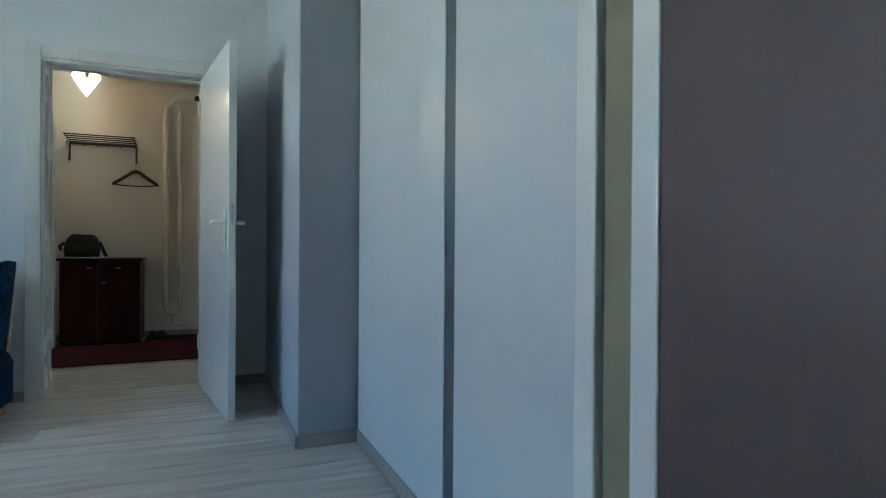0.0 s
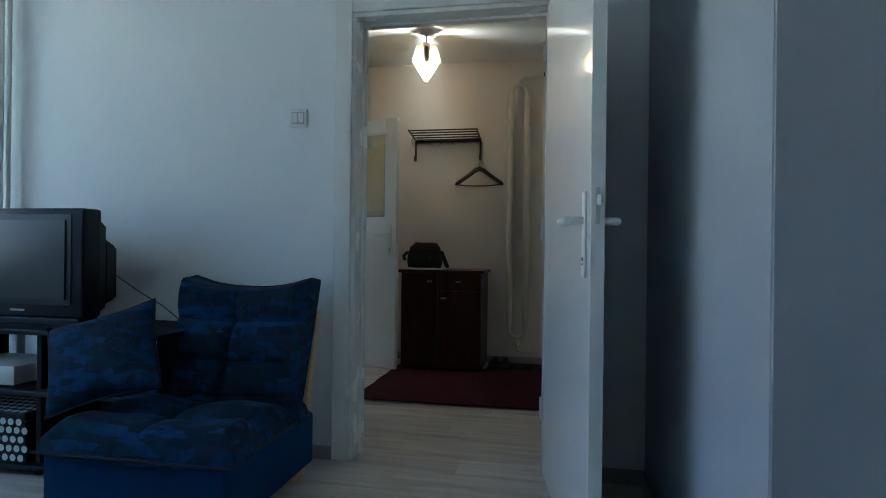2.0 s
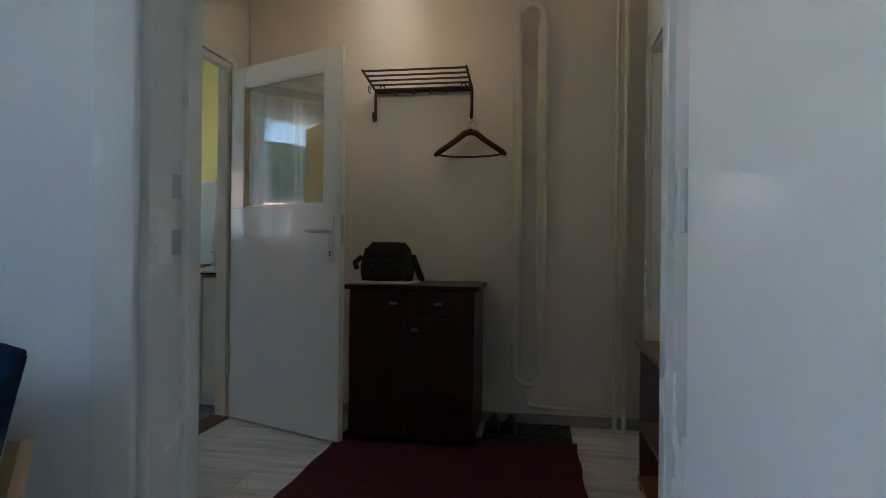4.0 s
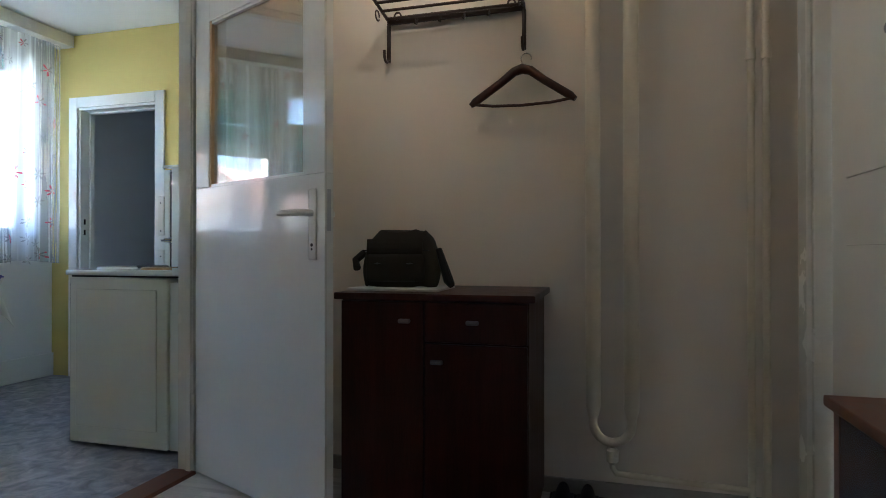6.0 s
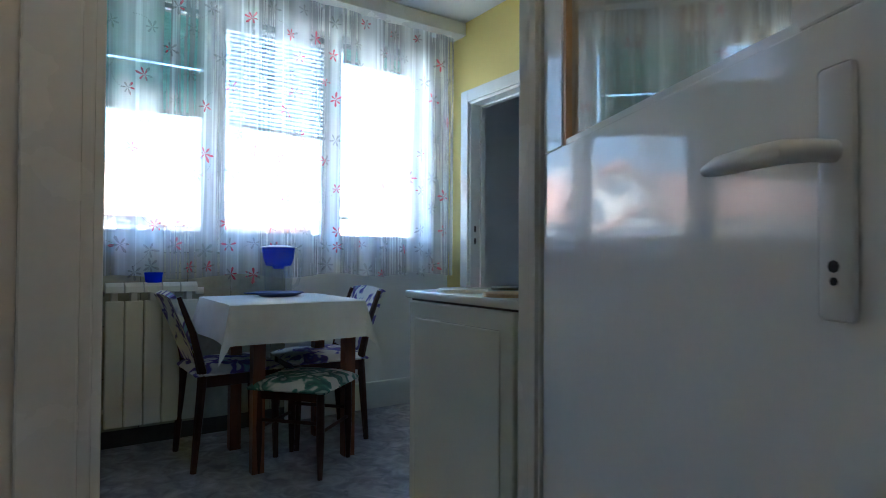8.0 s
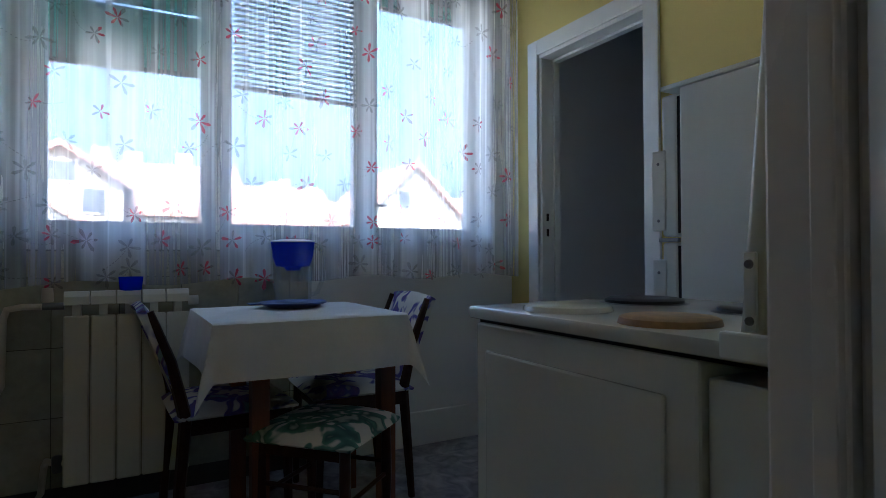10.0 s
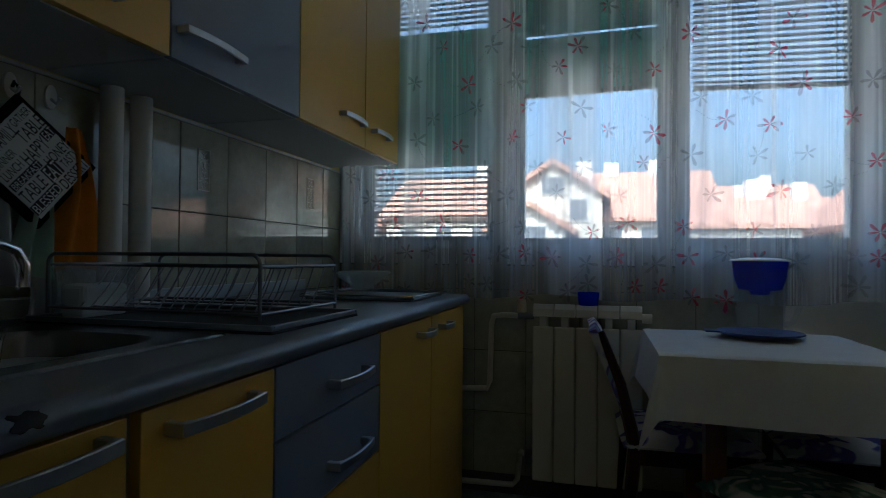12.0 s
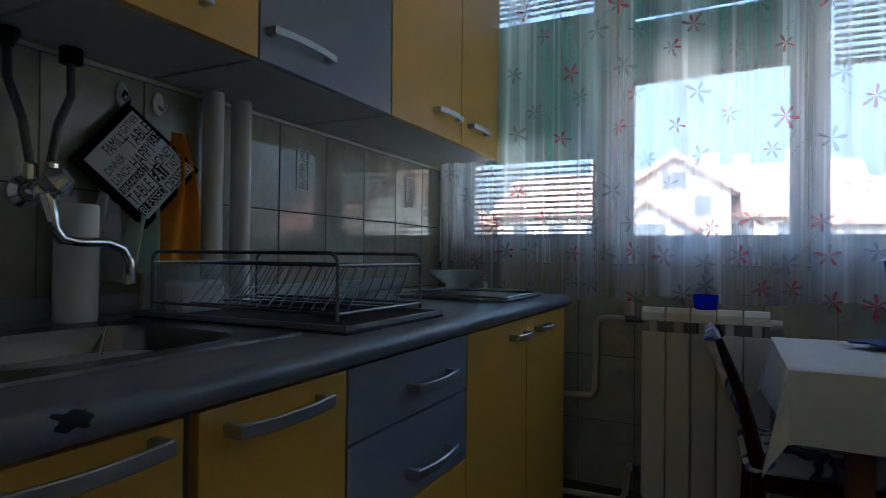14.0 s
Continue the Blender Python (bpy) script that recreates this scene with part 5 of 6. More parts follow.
unit("base_cabinet", "yellow double-door base unit at the end", -3.61, -2.82, 0.10, 0.838, CW + 0.02, LF, [("door", -3.214, -2.82, 0.11, 0.836, M_CABY, -3.20, -3.085, 0.80), ("door", -3.61, -3.216, 0.11, 0.836, M_CABY, -3.40, -3.29, 0.80)], G)
UF, UB = 5.767, 1.421
G = "wall-hung kitchen units"
unit("wall_cabinet", "yellow wall-hung unit above the sink", -2.268, -1.835, UB, 2.20, CW + 0.012, UF, [("door", -2.268, -1.835, UB, 2.198, M_CABY, -2.15, -1.95, 1.485)], G, False)
unit("wall_cabinet", "yellow wall-hung unit beside the hoses", -2.622, -2.272, UB, 2.20, CW + 0.012, UF, [("door", -2.622, -2.272, UB, 2.198, M_CABY, -2.515, -2.33, 1.487)], G, False)
unit("wall_cabinet", "blue-grey wall-hung unit with bowed handle", -3.150, -2.624, UB, 2.20, CW + 0.012, UF, [("door", -3.150, -2.624, UB, 2.198, M_CABB, -2.885, -2.675, 1.492)], G, False)
unit("wall_cabinet", "yellow double-door wall-hung unit beside the curtain", -4.03, -3.152, UB, 2.20, CW + 0.012, UF, [("door", -3.640, -3.152, UB, 2.198, M_CABY, -3.635, -3.45, 1.507), ("door", -4.03, -3.642, UB, 2.198, M_CABY, -3.90, -3.73, 1.507)], G, False)

wt = thing("worktop", "blue-grey laminate worktop with a rounded front edge", "worktop", (-2.79, 5.83, 0.84))
SX0, SX1, SY0, SY1 = -2.46, -2.005, 5.60, 5.98      # sink cut-out
wb = bmesh.new()
GXS, GYS = (-3.80, SX0, SX1, -1.832), (CW, SY0, SY1, 6.113)
gv = {(i, j, k): wb.verts.new((GXS[i], GYS[j], z)) for i in range(4) for j in range(4) for k, z in enumerate((0.84, CT))}
for i in range(3):
    for j in range(3):
        if (i, j) != (1, 1):
            for k in (0, 1):
                wb.faces.new((gv[i, j, k], gv[i + 1, j, k], gv[i + 1, j + 1, k], gv[i, j + 1, k]))
for i in range(3):
    for j in (0, 3) + ((1, 2) if i == 1 else ()):
        wb.faces.new((gv[i, j, 0], gv[i + 1, j, 0], gv[i + 1, j, 1], gv[i, j, 1]))
        wb.faces.new((gv[j, i, 0], gv[j, i + 1, 0], gv[j, i + 1, 1], gv[j, i, 1]))
part("slab", wb, M_TOP, wt)
part("front_edge", prism([(6.1131, CT)] + [(6.117 + 0.019 * math.sin(radians(a)), CT - 0.019 + 0.019 * math.cos(radians(a))) for a in range(0, 181, 20)] + [(6.1131, 0.84)], 'x', -3.80, -1.832), M_TOP, wt, "rounded front edge", smooth=True)
part("upstand", box(-3.80, CW + 0.0005, CT, -1.832, CW + 0.016, CT + 0.045, bev=0.004), mat("pale_blue_upstand", (0.36, 0.40, 0.43), 0.4, var=0.05), wt, "pale upstand strip along the tiles")


def chip(u, v):
    a = radians(40 + 50 * v + 5 * math.sin(11 * u))
    return (-2.046 + 0.030 * u + 0.003 * math.sin(9 * v), 6.117 + 0.0196 * math.sin(a), CT - 0.019 + 0.0196 * math.cos(a))


part("chipped_edge", sheet(chip, 8, 8, thick=0.0006), M_BLACK, wt, "dark chipped spot on the edge", smooth=True)
sk = thing("sink", "stainless steel inset kitchen sink", "sink", (-2.23, 5.79, CT))


def ring(cx, cy, a, b, n, z, m=64):
    out = []
    for k in range(m):
        t = 2 * math.pi * k / m
        c, s = math.cos(t), math.sin(t)
        out.append((cx + a * math.copysign(abs(c) ** (2 / n), c), cy + b * math.copysign(abs(s) ** (2 / n), s), z))
    return out


skb = bmesh.new()
rings = [ring(-2.245, 5.79, 0.255, 0.214, 40, CT + 0.0005), ring(-2.245, 5.79, 0.252, 0.211, 40, CT + 0.005), ring(-2.245, 5.79, 0.194, 0.160, 4, CT + 0.003), ring(-2.245, 5.79, 0.186, 0.152, 4, CT - 0.010), ring(-2.245, 5.79, 0.165, 0.135, 3.6, CT - 0.12), ring(-2.245, 5.79, 0.13, 0.10, 3, CT - 0.150), ring(-2.235, 5.79, 0.02, 0.02, 2, CT - 0.155)]
vr = [[skb.verts.new(p) for p in r] for r in rings]
for A, B in zip(vr, vr[1:]):
    for k in range(64):
        skb.faces.new((A[k], A[(k + 1) % 64], B[(k + 1) % 64], B[k]))
skb.faces.new(vr[-1])
part("bowl", skb, M_SINK, sk, smooth=True)
part("drain", lathe([(0.0, 0.004), (0.03, 0.004), (0.034, 0.0)], (-2.235, 5.79, CT - 0.154), 16), M_CHROME, sk)
part("overflow", box(-2.428, 5.76, CT - 0.055, -2.418, 5.81, CT - 0.025, bev=0.003), M_BLACK, sk)
part("plug_chain", tube([(-2.40, 5.63, CT + 0.006), (-2.37, 5.66, CT - 0.01), (-2.34, 5.69, CT - 0.06), (-2.31, 5.73, CT - 0.11), (-2.27, 5.76, CT - 0.145)], 0.0025, 6), M_CHROME, sk)

TW = 5.48


def set_back(ob):
    """Stands a thing a little deeper and larger against the tiles, on its own footing."""
    k, e = 1.049, Vector((-1.677, 6.607, 0))
    ob.location = (e.x + k * (ob.location.x - e.x), e.y + k * (ob.location.y - e.y), ob.location.z)
    ob.scale = (k, k, 1)


fc = thing("tap", "chrome wall-mounted swivel kitchen tap", "tap", (-2.30, 5.55, 1.1))
part("wall_flange", move(lathe([(0.0, 0.0), (0.032, 0.0), (0.032, 0.010), (0.02, 0.018), (0.018, 0.04), (0, 0.04)], (0, 0, 0), 18), Matrix.Translation((-2.322, TW + 0.009, 1.128)) @ Matrix.Rotation(radians(-90), 4, 'X')), M_CHROME, fc, smooth=True)
part("body", tube([(-2.322, TW + 0.045, 1.128), (-2.312, TW + 0.08, 1.125), (-2.298, TW + 0.125, 1.118)], [0.017, 0.021, 0.02], 14), M_CHROME, fc, smooth=True)
part("lever_knob", tube([(-2.30, TW + 0.125, 1.128), (-2.308, TW + 0.14, 1.140), (-2.318, TW + 0.152, 1.150)], [0.018, 0.031, 0.016], 16), M_CHROME, fc, smooth=True)
SY = TW + 0.14
part("spout", tube([(-2.296, SY - 0.012, 1.112), (-2.297, SY, 1.08), (-2.302, SY, 1.055), (-2.315, SY, 1.037), (-2.345, SY, 1.032), (-2.395, SY, 1.033), (-2.425, SY, 1.022), (-2.440, SY, 0.995), (-2.441, SY, 0.953)], [0.016, 0.012, 0.010, 0.010, 0.010, 0.010, 0.010, 0.010, 0.012], 12), M_CHROME, fc, smooth=True)
for nm, a, b in (("hose", (-2.292, TW + 0.085, 1.145), (-2.275, 5.52, 1.425)), ("hose", (-2.318, TW + 0.10, 1.15), (-2.385, 5.52, 1.41))):
    a, b = Vector(a), Vector(b)
    left = b.x > -2.3
    part(nm, tube([a, a + Vector((0, 0, 0.03)), a.lerp(b, 0.35) + Vector((0.0, 0, 0.015)), a.lerp(b, 0.65) + Vector((0.012 if left else -0.012, 0, 0)), b - Vector((0, 0, 0.05)), b], 0.0078, 10), M_HOSE, fc, "braided flexible hose", smooth=True)
    part("hose_nut", lathe([(0.010, 0.0), (0.011, 0.004), (0.011, 0.026), (0.009, 0.03)], a, 8), M_CHROME, fc)
    part("hose_grommet", lathe([(0.02, 0.0), (0.02, -0.008 if left else -0.03), (0.010, -0.032)], (b.x, b.y, UB - 0.0005), 14), M_BLACK, fc, "black rubber grommet")

pr2 = thing("paper_roll", "white kitchen paper roll standing by the sink", "paper roll", (-2.385, 5.546, CT + 0.005))
part("roll", lathe([(0.016, 0.0), (0.035, 0.0), (0.037, 0.004), (0.037, 0.226), (0.035, 0.23), (0.016, 0.23)], (-2.385, 5.546, CT), 24), M_PAPER, pr2, smooth=True)
part("core", lathe([(0.017, 0.001), (0.018, 0.229)], (-2.385, 5.546, CT), 16), M_WOODR, pr2)

set_back(fc)
set_back(pr2)

# pot holder hung by a corner
mh = thing("pot_holder", "black-edged pot holder printed with words, hung by a corner", "pot holder", (-2.51, 5.54, 1.2))
P0, P1, P2, P3 = Vector((-2.549, 5.458, 1.346)), Vector((-2.732, 5.470, 1.220)), Vector((-2.577, 5.488, 1.068)), Vector((-2.419, 5.475, 1.199))


def quad(u, v, o=0.0):
    p = P3.lerp(P0, v).lerp(P2.lerp(P1, v), u)
    n = (P1 - P3).cross(P0 - P2).normalized()
    n = n if n.y > 0 else -n
    return p + n * (o + 0.004 * math.sin(math.pi * u) * math.sin(math.pi * v))


M_PADB = mat("black_quilted_cotton", (0.006, 0.006, 0.007), 0.9, var=0.2, scale=40, fine=300, bump=0.3, spec=0.12)
part("pad", sheet(lambda u, v: quad(u, v), 12, 12, thick=0.010), M_PADB, mh, smooth=True)
part("printed_face", sheet(lambda u, v: quad(0.07 + 0.86 * u, 0.07 + 0.86 * v, 0.0065), 10, 10, thick=0.001), mat("off_white_print_cloth", (0.60, 0.60, 0.57), 0.9, var=0.08, scale=30, fine=200), mh, "off-white printed cloth")
part("loop", tube([(-2.549, 5.458, 1.34), (-2.556, 5.452, 1.36), (-2.549, 5.446, 1.372), (-2.542, 5.452, 1.36)], 0.004, 6), M_BLACK, mh)


def word(parent, txt, u0, v0, u1, v1, material, up=True):
    """Letters laid on the pot holder between two corners of its face."""
    bm = letters(txt, lambda a, b: quad(u0 + (u1 - u0) * (1 - b), v0 + (v1 - v0) * a, 0.0095))
    part("printed_word", bm, material, parent)


for i, (txt, v0, v1, u0, u1, inv) in enumerate((("GATHER", 0.62, 0.90, 0.09, 0.17, 0), ("FAMILY", 0.30, 0.60, 0.10, 0.22, 0), ("TABLE", 0.55, 0.92, 0.20, 0.33, 0), ("DINNER", 0.12, 0.40, 0.26, 0.34, 0), ("EAT", 0.78, 0.92, 0.36, 0.45, 1), ("LUNCH", 0.10, 0.36, 0.37, 0.46, 0), ("HAPPY", 0.40, 0.75, 0.36, 0.50, 0), ("BREAKFAST", 0.10, 0.50, 0.50, 0.57, 1), ("HONEY", 0.56, 0.92, 0.53, 0.64, 0), ("TABLE", 0.08, 0.40, 0.60, 0.74, 0), ("EAT", 0.46, 0.64, 0.60, 0.76, 1), ("TASTY", 0.68, 0.92, 0.66, 0.76, 0), ("BLESSED", 0.08, 0.46, 0.78, 0.88, 1), ("DESSERT", 0.50, 0.92, 0.79, 0.91, 0))):
    if inv:
        part("print_block", sheet(lambda u, v: quad(u0 - 0.008 + (u1 - u0 + 0.016) * u, v0 - 0.012 + (v1 - v0 + 0.024) * v, 0.0078), 4, 4, thick=0.0004), M_BLACK, mh)
    word(mh, txt, u0, v0, u1, v1, M_PAPER if inv else M_BLACK)
for x in (-2.548, -2.640):
    hk = thing("wall_hook", "white plastic hook stuck on the tiles", "hook", (x, 5.44, 1.36), "hooks on the tiles")
    part("plate", move(lathe([(0, 0), (0.018, 0), (0.018, 0.006), (0, 0.008)], (0, 0, 0), 16), Matrix.Translation((x, CW + 0.008, 1.365)) @ Matrix.Rotation(radians(-90), 4, 'X') @ Matrix.Diagonal((0.8, 1.5, 1, 1))), M_PVC, hk, smooth=True)
    part("prong", tube([(x, CW + 0.014, 1.36), (x, CW + 0.03, 1.348), (x, CW + 0.04, 1.36)], 0.004, 6), M_PVC, hk, smooth=True)


def towel(label, x, y, w, z0, z1, material, seed):
    t = thing("towel", label, "towel", (x, y, z0), "cloths hanging over the sink")

    def fn(u, v):
        k = 0.25 + 0.75 * (1 - v)
        return (x + (u - 0.5) * w * k + 0.01 * math.sin(4 * v + seed), y + 0.014 * math.sin(3 * math.pi * u + seed) * k + 0.006 * math.sin(9 * u + 4 * v), z0 + (z1 - z0) * v - 0.03 * abs(u - 0.4) * (1 - v))
    part("cloth", sheet(fn, 18, 14, thick=0.004), material, t, smooth=True)
    set_back(t)


towel("grey cloth hanging below the pot holder", -2.462, 5.525, 0.09, 0.955, 1.20, M_GREYT, 0.3)
towel("pale green cloth hanging below the pot holder", -2.535, 5.53, 0.085, 0.97, 1.22, M_TEAL, 1.4)
towel("orange and white towel hanging on the tiles", -2.625, 5.525, 0.12, 0.99, 1.30, M_ORANGE, 2.2)
towel("long grey cloth hanging to the worktop", -2.56, 5.518, 0.06, 0.885, 1.10, M_GREYT, 3.3)
for a, b, top in ((-2.714, 0.0, 1.43), (-2.803, 0.0, 1.43)):
    p = thing("drain_pipe", "white plastic standpipe rising behind the worktop", "pipe", (a, 5.53, CT), "standpipes")
    part("pipe", tube([(a, 5.532, CT), (a, 5.532, UB - 0.002)], 0.025, 18), M_PVC, p, smooth=True)
    set_back(p)

# dish rack on its drip tray
dr = thing("dish_rack", "chrome wire dish rack on a dark drip tray", "dish rack", (-2.62, 5.86, CT))
tray = part("drip_tray", box(-2.88, 5.53, CT + 0.0005, -2.515, 6.075, CT + 0.006), M_BLACK, dr, "black plastic drip tray")
for a, b, c, d in ((-2.88, 5.53, -2.87, 6.075), (-2.525, 5.53, -2.515, 6.075), (-2.87, 5.53, -2.525, 5.54), (-2.87, 6.065, -2.525, 6.075)):
    part("tray_rim", box(a, b, CT + 0.0061, c, d, CT + 0.016, bev=0.002), M_TOP, tray)
RZ = CT + 0.019
RX0, RX1, RY0, RY1 = -2.55, -2.855, 5.545, 6.03
for x in (RX0, RX1):
    part("end_frame", tube([(x, RY0, RZ), (x, RY0, RZ + 0.10)] + arc((x, RY0 + 0.02, RZ + 0.10), 0.02, 180, 90, (0, 1, 0), (0, 0, 1), 5) + arc((x, RY1 - 0.02, RZ + 0.10), 0.02, 90, 0, (0, 1, 0), (0, 0, 1), 5) + [(x, RY1, RZ + 0.10), (x, RY1, RZ)], 0.0036, 8), M_STEEL, dr, smooth=True)
    part("lower_bar", tube([(x, RY0, RZ + 0.012), (x, RY1, RZ + 0.012)], 0.003, 8), M_STEEL, dr, smooth=True)
for y in (RY0, RY1):
    for z in (RZ + 0.012, RZ + 0.098):
        part("side_rail", tube([(RX0, y, z), (RX1, y, z)], 0.003, 8), M_STEEL, dr, smooth=True)
for x in (-2.61, -2.70, -2.79):
    part("floor_wire", tube([(x, RY0, RZ + 0.010), (x, RY1, RZ + 0.010)], 0.0024, 6), M_STEEL, dr)
for xa in (-2.635, -2.80):
    for dx in (0.0, -0.032):
        part("ladder_rail", tube([(xa + dx, RY0, RZ + 0.096), (xa + dx, RY1, RZ + 0.096)], 0.0026, 8), M_STEEL, dr, smooth=True)
    for i in range(17):
        y = RY0 + 0.022 + 0.027 * i
        part("plate_wire", tube([(xa, y, RZ + 0.097), (xa - 0.032, y + 0.014, RZ + 0.092), (xa + 0.01, y + 0.020, RZ + 0.045), (xa + 0.05, y + 0.024, RZ + 0.012)], 0.0017, 5), M_STEEL, dr)
bx2 = thing("plastic_box", "clear plastic cutlery box behind the dish rack", "box", (-2.58, 5.62, CT))
part("shell", box(-2.67, 5.57, CT + 0.002, -2.535, 5.65, CT + 0.115, bev=0.008), M_BOXP, bx2)
part("contents", box(-2.66, 5.58, CT + 0.004, -2.545, 5.64, CT + 0.075, bev=0.01), M_PAPER, bx2, "folded pale packet inside")
set_back(bx2)
bw = thing("glass_bowl", "cut glass bowl standing on a small tray", "bowl", (-3.57, 5.80, CT + 0.016))
part("bowl", lathe([(0.032, 0.0), (0.036, 0.004), (0.05, 0.03), (0.085, 0.062), (0.108, 0.07), (0.104, 0.072), (0.08, 0.06), (0.045, 0.03), (0.03, 0.01), (0, 0.008)], (-3.55, 5.80, CT + 0.017), 28), M_CUTG, bw, smooth=True)
for k in range(14):
    a = 2 * math.pi * k / 14
    part("facet", tube([(-3.55 + 0.05 * math.cos(a), 5.80 + 0.05 * math.sin(a), CT + 0.045), (-3.55 + 0.10 * math.cos(a + 0.2), 5.80 + 0.10 * math.sin(a + 0.2), CT + 0.084)], 0.004, 5), M_CUTG, bw)
ty = thing("serving_tray", "small silver tray with a beaded rim", "tray", (-3.5, 5.88, CT))
part("plate", box(-3.68, 5.70, CT + 0.0005, -3.32, 6.06, CT + 0.008, bev=0.003), M_STEEL, ty)
part("rim", tube([(-3.69, 5.69, CT + 0.013), (-3.31, 5.69, CT + 0.013), (-3.31, 6.07, CT + 0.013), (-3.69, 6.07, CT + 0.013)], 0.006, 8, closed=True), M_CHROME, ty, "beaded rim", smooth=True)
sp = thing("sponge_holder", "wire stand holding a yellow sponge by the sink", "sponge holder", (-2.11, 5.61, CT))
part("wire_stand", tube([(-2.155, 5.585, CT + 0.006), (-2.155, 5.585, CT + 0.045), (-2.06, 5.585, CT + 0.045), (-2.06, 5.585, CT + 0.006), (-2.06, 5.65, CT + 0.006), (-2.06, 5.65, CT + 0.045), (-2.155, 5.65, CT + 0.045), (-2.155, 5.65, CT + 0.006)], 0.003, 6), M_CHROME, sp, smooth=True)
part("sponge", box(-2.152, 5.588, CT + 0.048, -2.063, 5.648, CT + 0.075, bev=0.004), M_SPONGE, sp, "yellow sponge")
part("scourer", box(-2.152, 5.588, CT + 0.0752, -2.063, 5.648, CT + 0.083, bev=0.002), M_CAST, sp, "dark scouring pad")

# ---- radiator under the window ----
rd = thing("radiator", "cream sectional aluminium radiator under the window", "radiator", (-3.98, 6.6, 0.17))
for i in range(5):
    y = 6.366 + 0.082 * i
    s = bmesh.new()
    box(-3.925, y, 0.155, -3.905, y + 0.078, 0.752, bev=0.006, bm=s)
    box(-3.935, y + 0.026, 0.745, -3.912, y + 0.052, 0.80, bm=s)
    prism([(-4.03, 0.808), (-3.945, 0.838), (-3.925, 0.836), (-3.910, 0.820), (-3.906, 0.792), (-3.912, 0.790), (-4.03, 0.790)], 'y', y + 0.001, y + 0.077, s)
    box(-4.03, y + 0.03, 0.18, -3.92, y + 0.05, 0.79, bm=s)
    part("section", s, M_RAD, rd)
part("end_plug", tube([(-3.97, 6.775, 0.79), (-3.97, 6.81, 0.79)], 0.018, 12), M_RAD, rd, smooth=True)
part("valve", tube([(-3.97, 6.366, 0.785), (-3.97, 6.30, 0.785)], 0.013, 10), M_STEEL, rd, "brass valve body", smooth=True)
part("valve_cap", lathe([(0.016, 0.0), (0.019, 0.005), (0.017, 0.05), (0.0, 0.052)], (-3.97, 6.315, 0.80), 12), M_PIPE, rd, smooth=True)
part("supply_pipe", tube([(-3.97, 6.30, 0.785), (-4.0, 6.24, 0.785), (-4.03, 6.19, 0.775), (-4.045, 6.178, 0.74), (-4.05, 6.172, 0.50), (-4.05, 6.16, 0.468), (-4.05, 6.05, 0.462)], 0.0115, 10), M_PIPE, rd, smooth=True)
part("return_pipe", tube([(-3.97, 6.39, 0.225), (-3.97, 6.34, 0.225), (-4.02, 6.31, 0.225), (-4.05, 6.30, 0.20), (-4.05, 6.29, 0.10), (-4.05, 6.27, 0.075), (-4.05, 6.05, 0.07)], 0.0115, 10), M_PIPE, rd, smooth=True)
part("return_valve", lathe([(0.014, -0.03), (0.017, -0.02), (0.017, 0.025), (0.008, 0.03)], (-3.97, 6.345, 0.225), 12), M_STEEL, rd, smooth=True)
bl = thing("blue_tub", "small blue plastic tub standing on the radiator", "tub", (-3.955, 6.57, 0.836))
part("tub", lathe([(0.0, 0.0), (0.036, 0.0), (0.042, 0.05), (0.038, 0.05), (0.033, 0.004), (0.0, 0.004)], (-3.955, 6.575, 0.836), 18), M_BLUEP, bl, smooth=True)

# ---- dining table, chairs, stool ----
tb = thing("dining_table", "small reddish wooden kitchen table", "table", (-3.56, 7.08, 0))
part("tabletop", box(-3.86, 6.775, 0.735, -3.27, 7.385, 0.757, bev=0.004), M_WOODR, tb)
for x in (-3.41, -3.80):
    for y in (6.93, 7.37):
        part("leg", prism([(x - 0.024, 0.0), (x + 0.024, 0.0), (x + 0.03, 0.735), (x - 0.03, 0.735)], 'y', y - 0.027, y + 0.027), M_WOODR, tb)
part("apron", box(-3.42, 6.96, 0.65, -3.40, 7.345, 0.734), M_WOODR, tb)
part("apron", box(-3.81, 6.96, 0.65, -3.79, 7.345, 0.734), M_WOODR, tb)
tc_ = thing("tablecloth", "white tablecloth draped over the kitchen table", "tablecloth", (-3.56, 7.08, 0.758))


def cloth_fn(u, v):
    """Square cloth: flat on the top, hanging over the edges, with pinched corners that swing out."""
    hx, hy, over = 0.30, 0.31, 0.175
    a, b = (2 * u - 1) * (hx + over), (2 * v - 1) * (hy + over)
    ox, oy = max(0, abs(a) - hx), max(0, abs(b) - hy)
    x, y = max(-hx, min(hx, a)), max(-hy, min(hy, b))
    drop = math.hypot(ox, oy) * 0.985
    flare = 0.10 * drop + (0.30 * min(ox, oy))
    if ox or oy:
        L = math.hypot(ox, oy)
        x += math.copysign(1, a) * flare * ox / L
        y += math.copysign(1, b) * flare * oy / L
        if not (ox and oy):
            wv = 0.010 * (drop / over) * math.sin(9 * (b if ox else a) + 1.0)
            x += wv if ox else 0
            y += wv if oy else 0
    return (-3.565 + x, 7.08 + y, 0.766 - drop + 0.0006 * math.sin(40 * a) * math.sin(33 * b))


part("cloth", sheet(cloth_fn, 56, 56, thick=0.002), M_CLOTH, tc_, smooth=True)

